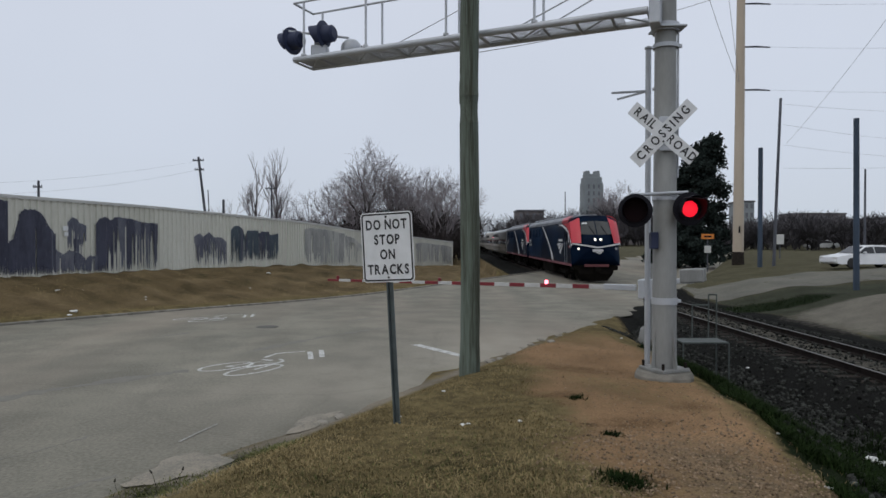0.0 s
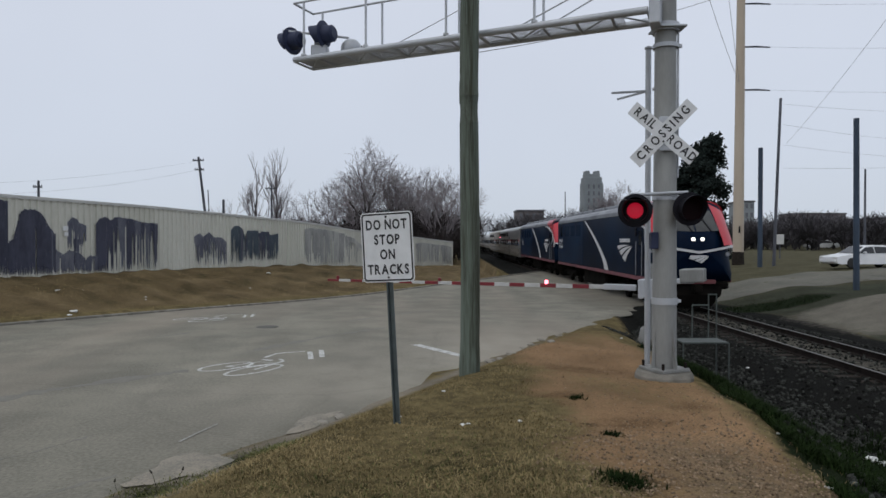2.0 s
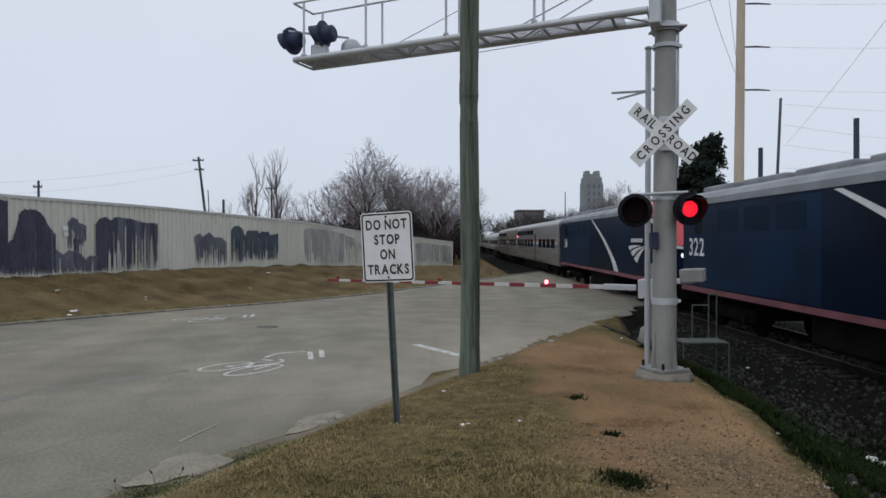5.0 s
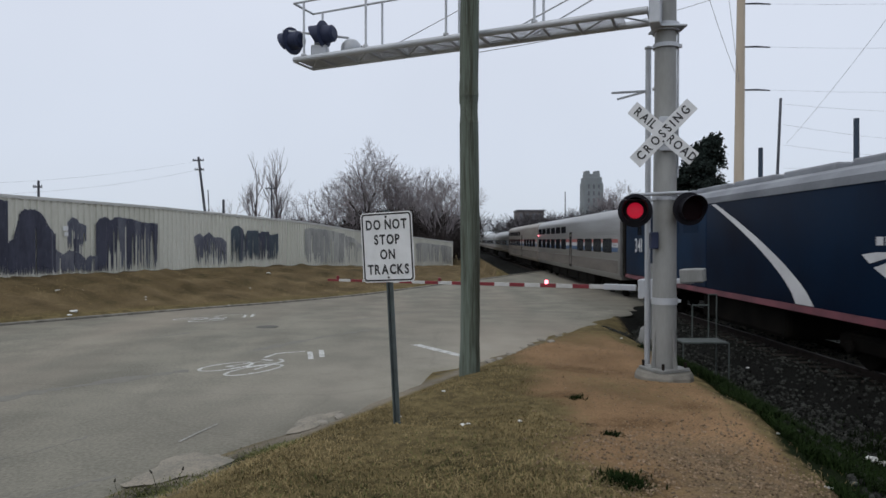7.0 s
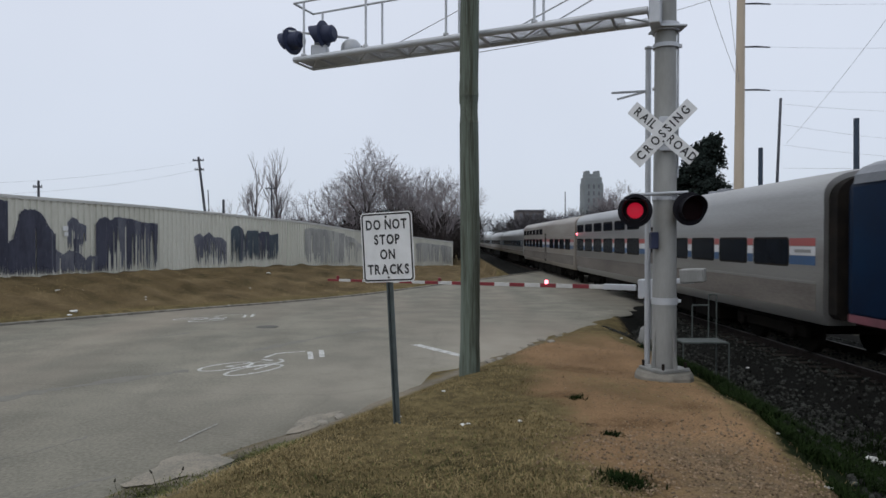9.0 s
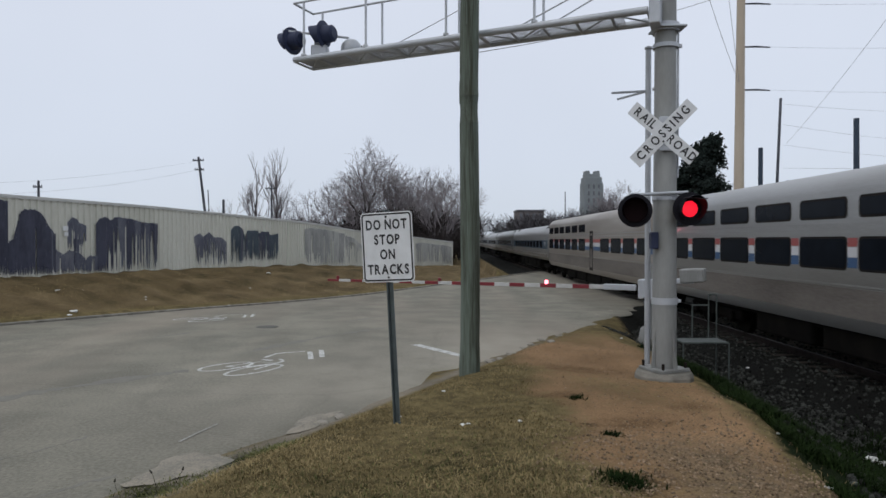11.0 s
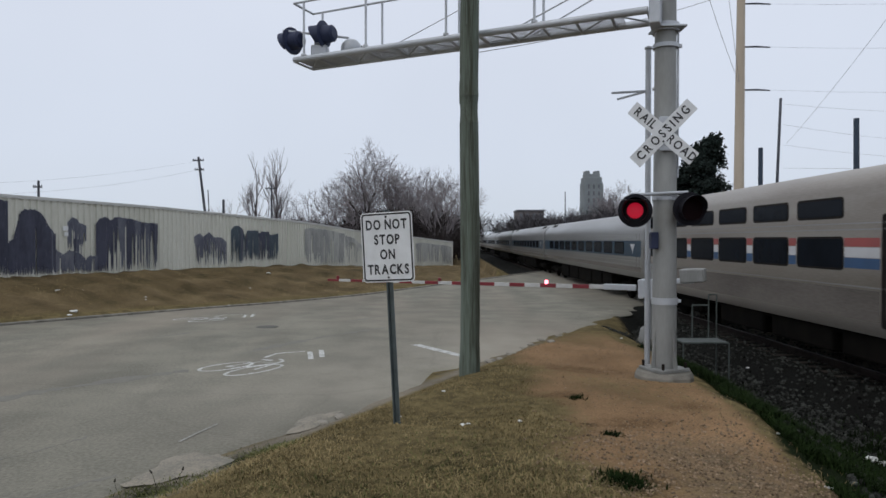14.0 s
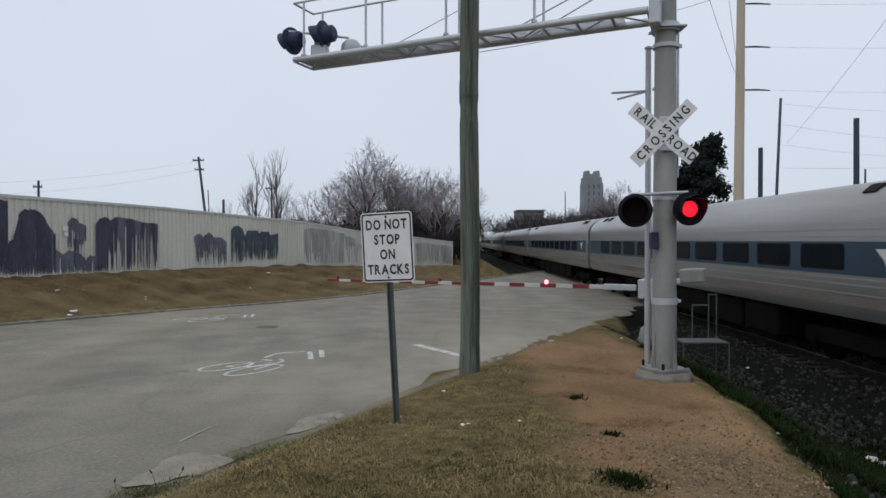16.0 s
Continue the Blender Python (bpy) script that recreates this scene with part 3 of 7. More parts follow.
# ---------------------------------------------------------------- crossing signals
def disc_head(parent, m, name="lamp_head", visor=True, lit=None, r=0.255, paint=None):
    """A round black lamp unit that faces -y: target disc, lens and visor."""
    tip = m @ pose(0, 0, 0, 90, 0, 0)
    head = part(name, lathe([(0.10, -0.24), (0.15, -0.20), (0.165, -0.03), (r, -0.015), (r, 0.0), (r - 0.015, 0.004), (0.165, 0.006)], 32, tip), paint or M_BLACK, parent, smooth=True)
    part("lens", lathe([(0.115, 0.004), (0.115, 0.016), (0.08, 0.026), (0.02, 0.03)], 24, tip), lit or M_LENS, head, "round red lens", True)
    if visor:
        bm = bmesh.new()
        rows = []
        for k in range(21):
            a = radians(-60 + 300 * k / 20)
            out = 0.10 + 0.17 * max(0.0, math.sin(a) * 0.5 + 0.5)
            rows.append([bm.verts.new(tip @ Vector((rr * math.cos(a), -rr * math.sin(a) * -1, z))) for rr, z in ((0.175, 0.0), (0.185, out), (0.178, out), (0.168, 0.0))])
        for a, b in zip(rows, rows[1:]):
            for i in range(4):
                bm.faces.new((a[i], a[(i + 1) % 4], b[(i + 1) % 4], b[i]))
        bm.faces.new(rows[0])
        bm.faces.new(rows[-1][::-1])
        bmesh.ops.recalc_face_normals(bm, faces=bm.faces)
        part("visor", bm, paint or M_BLACK, head, smooth=True)
    return head


BLACKOUT_DISCS = []


def add_blackout_disc(head, m, first_open):
    """An added dark disc, no part of a real flasher, hinged at the top of the lamp to black it out; it swings up under
    the visor when the lamp shows.
    """
    bm = lathe([(0.165, -0.004), (0.165, 0.004)], 24, pose(0, 0, -0.16, 90, 0, 0))
    ob = part("shutter", bm, M_LENS, head, "added dark disc that hides the glowing lens")
    BLACKOUT_DISCS.append((ob, m @ pose(0, -0.05, 0.16), first_open))


MAST = (3.318, 10.0)


def build_signal():
    x, y = MAST
    z0 = gz(x, y)
    s = thing("crossing_signal", pose(x, y, z0), "grey cantilever railroad crossing signal with flashing red lamps", "crossing signal")
    up = lambda z: z - z0
    bm = bmesh.new()
    add_path(bm, [(0, 0, 0.16), (0, 0, 1.2), (0, 0, 3.6), (0, 0, up(6.75))], [0.178, 0.174, 0.164, 0.15], 28)
    part("mast", bm, M_GALV_DULL, s, "tall round galvanised mast", True)
    part("mast_cap", lathe([(0.16, 0), (0.16, 0.04), (0.06, 0.09)], 24, pose(0, 0, up(6.75))), M_GALV, s)
    part("base_plate", box((0, 0, 0.15), (0.52, 0.52, 0.05), 0.01, Matrix.Rotation(radians(24), 4, "Z")), M_GALV_DULL, s)
    for k in range(4):
        a = radians(24 + 45 + 90 * k)
        part("anchor_bolt", tube((0.30 * math.cos(a), 0.30 * math.sin(a), 0.10), (0.30 * math.cos(a), 0.30 * math.sin(a), 0.26), 0.022, None, 6), M_RAIL, s)
        bm = bmesh.new()
        f = bm.faces.new([bm.verts.new(p) for p in ((0.16, 0, 0.17), (0.26, 0, 0.17), (0.16, 0, 0.85))])
        r = bmesh.ops.extrude_face_region(bm, geom=[f])
        bmesh.ops.translate(bm, vec=(0, 0.015, 0), verts=[v for v in r["geom"] if isinstance(v, bmesh.types.BMVert)])
        bmesh.ops.transform(bm, matrix=Matrix.Rotation(radians(24 + 90 * k), 4, "Z"), verts=bm.verts)
        bmesh.ops.recalc_face_normals(bm, faces=bm.faces)
        part("gusset", bm, M_GALV_DULL, s)
    bm = bmesh.new()
    add_lathe(bm, [(0.44, -0.5), (0.43, 0.06), (0.40, 0.12), (0.05, 0.125)], 20)
    for v in bm.verts:
        v.co.x += 0.02 * noise.noise(v.co * 4)
        v.co.y += 0.02 * noise.noise(v.co * 4 + Vector((9, 0, 0)))
    part("footing", bm, M_CONC, s, "weathered round concrete footing")
    for z, w in ((5.55, 0.03), (3.31, 0.05), (1.76, 0.05)):
        part("band_clamp", lathe([(0.165, -w), (0.187, -w), (0.187, w), (0.165, w)], 24, pose(0, 0, up(z))), M_GALV, s)
        part("clamp_bolt", box((0.20, -0.04, up(z)), (0.06, 0.05, 0.05), 0.008), M_GALV, s)
    part("junction_box", box((-0.20, -0.12, up(2.66)), (0.11, 0.13, 0.25), 0.015), M_FLASHBACK, s)
    # cable run with stand-offs
    part("cable_conduit", tube((0.178, -0.03, up(3.6)), (0.178, -0.03, up(5.85)), 0.016, None, 8), M_GALV, s)
    part("cable_conduit", tube((0.135, 0.11, up(0.9)), (0.155, 0.12, up(5.85)), 0.02, None, 8), M_BLACK, s)
    for z in np.arange(3.7, 5.85, 0.27):
        part("cable_clip", box((0.166, -0.03, up(float(z))), (0.05, 0.03, 0.02), 0.004), M_GALV, s)
    # lamp crossarm and the pair of lamps
    part("lamp_arm", tube((-0.57, -0.19, up(3.33)), (0.27, -0.20, up(3.37)), 0.025, None, 10), M_GALV, s)
    for dx, dz, first in ((-0.542, 3.095, False), (0.244, 3.119, True)):
        m = pose(dx, -0.34, up(dz), 0, 0, -16 if dx < 0 else 3)
        head = disc_head(s, m, "flasher", True, M_LIT_ASIDE if dx < 0 else M_LIT, 0.243)
        add_blackout_disc(head, m, first)
        part("lamp_drop", tube((dx, -0.2, up(3.35)), (dx, -0.2, up(dz) - 0.02), 0.02, None, 8), M_BLACK, s)
        part("lamp_bracket", box((dx, -0.22, up(dz)), (0.08, 0.12, 0.08), 0.01), M_BLACK, s)
    # cantilever arm: two chords, rungs, walkway and handrails
    A0, A1 = Vector((2.94 - x, 9.63 - y, up(5.97))), Vector((-2.73 - x, 12.3 - y, up(5.97)))
    B0, B1 = Vector((3.16 - x, 10.18 - y, up(5.97))), Vector((-2.49 - x, 12.87 - y, up(5.97)))
    for nm, a, b in (("near", A0, A1), ("far", B0, B1)):
        bm = bmesh.new()
        add_tube(bm, a, b, 0.055, 0.05, 14)
        part("chord", bm, M_GALV, s, "galvanised pipe chord", True)
    for k in range(13):
        f = k / 12
        a, b = A0.lerp(A1, f), B0.lerp(B1, f)
        part("rung", tube(a - Vector((0, 0, 0.03)), b - Vector((0, 0, 0.03)), 0.022, None, 6), M_GALV, s)
        if k < 12:
            c, d = B0.lerp(B1, f + 1 / 12), A0.lerp(A1, f + 1 / 12)
            part("lacing", tube(a if k % 2 else b, c if k % 2 else d, 0.014, None, 6), M_GALV, s)
    # Thin bars replace the solid plate; sky between them brightens the underside.
    bm = bmesh.new()
    for k in range(230):
        f = 0.06 + 0.935 * k / 229
        add_tube(bm, A0.lerp(A1, f), B0.lerp(B1, f), 0.0085, None, 4, False)
    part("walkway", bm, M_GALV, s, "grey open bars standing in for the walkway plate between the chords")
    H = Vector((0, 0, 1.03))
    for a, b in ((A0, A1), (B0, B1)):
        part("handrail", tube(a.lerp(b, 0.02) + H, b + H, 0.02, None, 8), M_GALV, s)
        for f in (0.27, 0.51, 0.755, 0.965):
            p = a.lerp(b, f)
            part("rail_post", tube(p, p + H, 0.021, None, 8), M_GALV, s)
            part("post_foot", box(p + Vector((0, 0, 0.06)), (0.09, 0.09, 0.05), 0.01), M_GALV, s)
    part("end_rail", tube(A1 + H, B1 + H, 0.02, None, 8), M_GALV, s)
    # bracket at the mast
    for z in (5.82, 6.35):
        part("arm_collar", lathe([(0.16, -0.06), (0.20, -0.06), (0.20, 0.06), (0.16, 0.06)], 24, pose(0, 0, up(z))), M_GALV, s)
    part("arm_bracket", box(((A0.x + B0.x) / 2 + 0.10, (A0.y + B0.y) / 2, up(5.98)), (0.16, 0.72, 0.42), 0.02, Matrix.Rotation(radians(-22), 4, "Z")), M_GALV, s)
    part("arm_bracket_plate", box((0.02, -0.02, up(5.80)), (0.44, 0.44, 0.03), 0.005), M_GALV, s)
    for a in (A0, B0):
        part("stay_rod", tube(a.lerp(Vector((0, 0, a.z)), 0.4) + Vector((0, 0, 0.9)), a.lerp(A1 if a is A0 else B1, 0.30) + Vector((0, 0, 0.05)), 0.012, None, 6), M_GALV, s)
    # lamps and bell at the end of the arm
    zc = up(6.52)
    p1, p2 = Vector((-2.95 - x, 12.35 - y, zc)), Vector((-1.75 - x, 12.45 - y, zc - 0.10))
    part("lamp_arm", tube(p1, p2, 0.022, None, 8), M_GALV, s)
    part("lamp_post", tube((-2.34 - x, 12.45 - y, up(5.97)), (-2.34 - x, 12.45 - y, zc), 0.05, None, 10), M_GALV, s)
    part("lamp_base", box((-2.28 - x, 12.45 - y, up(6.12)), (0.30, 0.3, 0.28), 0.03), M_GALV, s)
    disc_head(s, pose(-2.20 - x, 12.35 - y, zc - 0.07, 0, 0, -112), "flasher", True, None, 0.25, M_FLASHBACK)
    disc_head(s, pose(-2.80 - x, 12.45 - y, zc - 0.16, 0, 0, -124), "flasher", True, None, 0.25, M_FLASHBACK)
    part("bell", lathe([(0.19, -0.10), (0.20, -0.02), (0.17, 0.07), (0.10, 0.14), (0.02, 0.165)], 24, pose(-1.72 - x, 12.5 - y, zc - 0.28, 62, 0, -10)), M_GALV, s, "pale metal bell", True)
    part("bell_hood", lathe([(0.21, -0.14), (0.215, -0.09), (0.06, -0.12)], 24, pose(-1.70 - x, 12.56 - y, zc - 0.28, 62, 0, -10)), M_BLACK, s)
    # crossed boards
    cb = thing("crossbuck_sign", pose(3.21, 9.76, 4.225, 0, 0, -6), "white crossbuck sign with black letters, on the signal mast", "crossbuck sign")
    for k, (ang, y0) in enumerate(((-41, 0.0), (46, -0.012))):
        m = Matrix.Translation((0, y0, 0)) @ Matrix.Rotation(radians(-ang), 4, "Y")
        b = part("blade", plate(round_rect(1.17, 0.215, 0.012, 2), 0.006, m), M_SIGN, cb)
        if k == 0:
            for sx, w in ((-0.335, "RAIL"), (0.345, "ROAD")):
                text_part("lettering", w, 0.178, m @ pose(sx, -0.003, 0.0), M_INK, b, "", 1.45, 0.84, 0.02)
        else:
            text_part("lettering", "CROSSING", 0.178, m @ pose(0, -0.003, 0), M_INK, b, "", 2.9, 0.84, 0.02)
    for z in (0.09, -0.12):
        part("sign_bolt", lathe([(0.014, 0), (0.014, 0.012)], 8, pose(0, -0.013, z, 90, 0, 0)), M_RAIL, cb)
    part("sign_bracket", box((0.05, 0.04, 0), (0.2, 0.06, 0.5), 0.01), M_GALV, cb)
    # slim pole beside the mast, with a small cross arm
    px, py = 3.232, 10.55
    zp = gz(px, py)
    sp = thing("conduit_pole", pose(px, py, zp), "slim grey metal pole with a small bracket arm", "pole")
    part("pole", tube((0, 0, -0.1), (0, 0, 5.68 - zp), 0.045, None, 14), M_GALV, sp, smooth=True)
    part("cap", lathe([(0.06, 0), (0.06, 0.03), (0.02, 0.05)], 14, pose(0, 0, 5.67 - zp)), M_GALV, sp)
    for k, (dx, dy, dz) in enumerate(((-0.56, 0.05, -0.03), (-0.48, 0.05, -0.13))):
        part("bracket_arm", box((dx / 2, dy / 2, 5.02 - zp + dz / 2), (0.58 if k == 0 else 0.5, 0.05, 0.03), 0.006, Matrix.Rotation(math.atan2(dz, dx) * -1 + math.pi, 4, "Y")), M_GALV, sp)
    part("tie_bar", box((0.08, -0.25, 5.03 - zp), (0.05, 0.45, 0.04), 0.006), M_GALV, sp)


GATE = Vector((4.58, 15.2, 1.58))


def build_gate():
    d = Vector((-0.883, 0.47, -0.008)).normalized()
    zg = gz(GATE.x, GATE.y)
    g = thing("crossing_gate", pose(GATE.x, GATE.y, zg), "lowered red and white striped crossing gate arm", "crossing gate")
    rot = Matrix.Rotation(math.atan2(d.y, d.x), 4, "Z")
    o = Vector((0, 0, GATE.z - zg))
    part("gate_post", tube((0.18, 0.06, -0.1), (0.18, 0.06, o.z + 0.55), 0.07, None, 14), M_GALV_DULL, g, smooth=True)
    part("gate_footing", box((0.18, 0.06, 0.0), (0.5, 0.5, 0.3), 0.03), M_CONC, g)
    part("gate_mechanism", box(o + Vector((0.12, -0.12, -0.02)), (0.52, 0.34, 0.44), 0.03, rot), M_GALV, g, "grey gate motor housing")
    part("arm_root", box(o + d * 0.55, (0.75, 0.08, 0.14), 0.015, rot), M_GALV, g)
    for k, sgn in enumerate((-1, 1)):
        off = rot @ Vector((0, sgn * 0.2, 0))
        part("counterweight_arm", box(o - d * 0.5 + off + Vector((0, 0, 0.16)), (1.2, 0.04, 0.10), 0.01, rot @ Matrix.Rotation(radians(3), 4, "Y")), M_GALV, g)
        part("counterweight", box(o - d * 1.05 + off + Vector((0, 0, 0.30)), (0.5, 0.10, 0.30), 0.03, rot @ Matrix.Rotation(radians(3), 4, "Y")), M_GALV_DULL, g)
    s, k = 0.86, 0
    while s < 8.66:
        w = 0.406
        h = 0.105 - 0.005 * s
        nm, mt = ("red_stripe", M_RED) if k % 2 else ("white_stripe", M_WHITE)
        part(nm, box(o + d * (s + w / 2), (w, 0.04, h), 0.004, rot), mt, g)
        s += w
        k += 1
    for pos, lit in ((2.33, True), (5.29, False), (8.62, False)):
        p = o + d * pos + Vector((0, 0, 0.085))
        part("gate_lamp", lathe([(0.03, -0.05), (0.045, -0.04), (0.045, 0.035), (0.02, 0.05)], 14, Matrix.Translation(p)), M_LIT_DOT if lit else M_RED, g, "small red gate lamp", True)
    part("gate_cable", tube(o + Vector((-0.05, -0.2, -0.2)), (0.06, -0.12, 0.15), 0.028, None, 8), M_BLACK, g)
    part("cable_guard", lathe([(0.12, 0), (0.13, 0.2), (0.09, 0.42), (0.03, 0.48)], 12, pose(-0.05, -0.2, 0.0)), M_GALV_DULL, g)
    # small steel service stand behind the mast
    sx, sy = 5.4, 14.0
    zs = gz(sx, sy)
    st = thing("service_stand", pose(sx, sy, zs), "thin grey steel service platform with handrails", "service platform")
    top = 0.55 - zs
    part("deck", box((0, 0, top), (0.95, 0.6, 0.035), 0.008), M_STAND, st)
    for dx in (-0.47, 0.47):
        for dy in (-0.32, 0.32):
            part("leg", tube((dx, dy, -0.15), (dx, dy, top), 0.016, None, 8), M_STAND, st)
    for dx in (-0.05, 0.30, 0.47):
        part("rail_post", tube((dx, 0.32, top), (dx, 0.32, top + (0.95 if dx > 0.1 else 0.72)), 0.016, None, 8), M_STAND, st)
    part("handrail", tube((0.30, 0.32, top + 0.95), (0.47, 0.32, top + 0.95), 0.016, None, 8), M_STAND, st)
    part("handrail", tube((-0.05, 0.32, top + 0.72), (0.30, 0.32, top + 0.72), 0.016, None, 8), M_STAND, st)


def build_sign_and_pole():
    px, py = -0.505, 7.29
    zb = gz(px, py)
    lean = Matrix.Rotation(radians(-2.9), 4, "Y")
    s = thing("road_sign", Matrix.Translation((px, py, zb)) @ lean @ Matrix.Rotation(radians(-19), 4, "Z"), "white rectangular rules sign on a leaning steel post", "road sign")
    bm = bmesh.new()
    H = 2.35
    sec = [(-0.04, 0.0), (-0.028, 0.0), (-0.018, 0.03), (0.018, 0.03), (0.028, 0.0), (0.04, 0.0), (0.026, 0.042), (-0.026, 0.042)]
    a = [bm.verts.new((x, y, -0.2)) for x, y in sec]
    b = [bm.verts.new((x, y, H)) for x, y in sec]
    for i in range(len(sec)):
        j = (i + 1) % len(sec)
        bm.faces.new((a[i], a[j], b[j], b[i]))
    bm.faces.new(b)
    bmesh.ops.recalc_face_normals(bm, faces=bm.faces)
    part("post", bm, M_POST, s, "blue-grey steel channel post")
    zc = 1.942
    part("sign_plate", plate(round_rect(0.61, 0.762, 0.045), 0.004, pose(0.0, -0.012, zc)), M_SIGN, s)
    outer, inner = round_rect(0.585, 0.737, 0.036), round_rect(0.553, 0.705, 0.026)
    bm = bmesh.new()
    vo = [bm.verts.new((x, -0.0145, zc + z)) for x, z in outer]
    vi = [bm.verts.new((x, -0.0145, zc + z)) for x, z in inner]
    for i in range(len(vo)):
        j = (i + 1) % len(vo)
        bm.faces.new((vo[i], vo[j], vi[j], vi[i]))
    bmesh.ops.solidify(bm, geom=list(bm.faces), thickness=0.001)
    part("border", bm, M_INK, s)
    for k, w in enumerate(("DO NOT", "STOP", "ON", "TRACKS")):
        text_part("lettering", w, 0.148, pose(0, -0.015, zc + 0.242 - 0.163 * k), M_INK, s, "", 1.2, 0.735, 0.028)
    for z in (0.33, -0.33):
        part("bolt", lathe([(0.012, 0), (0.012, 0.008)], 8, pose(0, -0.012, zc + z, 90, 0, 0)), M_RAIL, s)
    # utility pole
    px, py = 0.415, 10.42
    zb = gz(px, py)
    u = thing("utility_pole", pose(px, py, zb), "weathered green-brown wooden utility pole", "utility pole")
    bm = bmesh.new()
    pts, rad = [], []
    for k in range(28):
        z = -0.3 + k * 0.42
        pts.append((0.012 * math.sin(z * 1.1), 0.01 * math.cos(z * 0.9), z))
        rad.append(0.153 - 0.0012 * z + (0.012 if k == 1 else 0) + 0.002 * math.sin(9 * z))
    add_path(bm, pts, rad, 22)
    part("shaft", bm, M_POLE, u, smooth=True)
    for k, (a, z, ln) in enumerate(((200, 3.35, 0.5), (185, 4.2, 0.35), (300, 2.2, 0.4), (250, 5.4, 0.6))):
        x, y = 0.152 * math.cos(radians(a)), 0.152 * math.sin(radians(a))
        bm = bmesh.new()
        add_tube(bm, (x, y, z), (x * 1.06, y * 1.06, z + ln), 0.012, 0.003, 5)
        part("splinter", bm, M_POLE, u)
    # wires
    for k, (a, b, r) in enumerate((((-1.1, 12.2, 6.1), (6.5, 15.0, 11.5), 0.008), ((0.6, 11.0, 5.75), (7.0, 16.0, 8.6), 0.006))):
        bm = bmesh.new()
        a, b = Vector(a), Vector(b)
        add_path(bm, [a.lerp(b, t) - Vector((0, 0, 0.5 * t * (1 - t))) for t in np.linspace(0, 1, 9)], r, 5)
        tagged(part("guy_wire", bm, M_WIRE), "thin grey overhead wire", "wire", "overhead wires")


def on_street(u, v, lift=0.006):
    p = RU * u + RV * v
    return (p.x, p.y, float(street_z(u)) + 0.006 * math.sin(0.8 * u + v) + lift)


def face_up(bm):
    bm.normal_update()
    for f in bm.faces:
        if f.normal.z < 0:
            f.normal_flip()


def strip(bm, pts, w):
    """A painted line on the street through (u, v) points."""
    P = [Vector(p) for p in pts]
    rows = []
    for i, p in enumerate(P):
        d = (P[min(i + 1, len(P) - 1)] - P[max(i - 1, 0)]).normalized()
        n = Vector((-d.y, d.x)) * w / 2
        rows.append((bm.verts.new(on_street(*(p + n))), bm.verts.new(on_street(*(p - n)))))
    for a, b in zip(rows, rows[1:]):
        bm.faces.new((a[0], a[1], b[1], b[0]))
    face_up(bm)


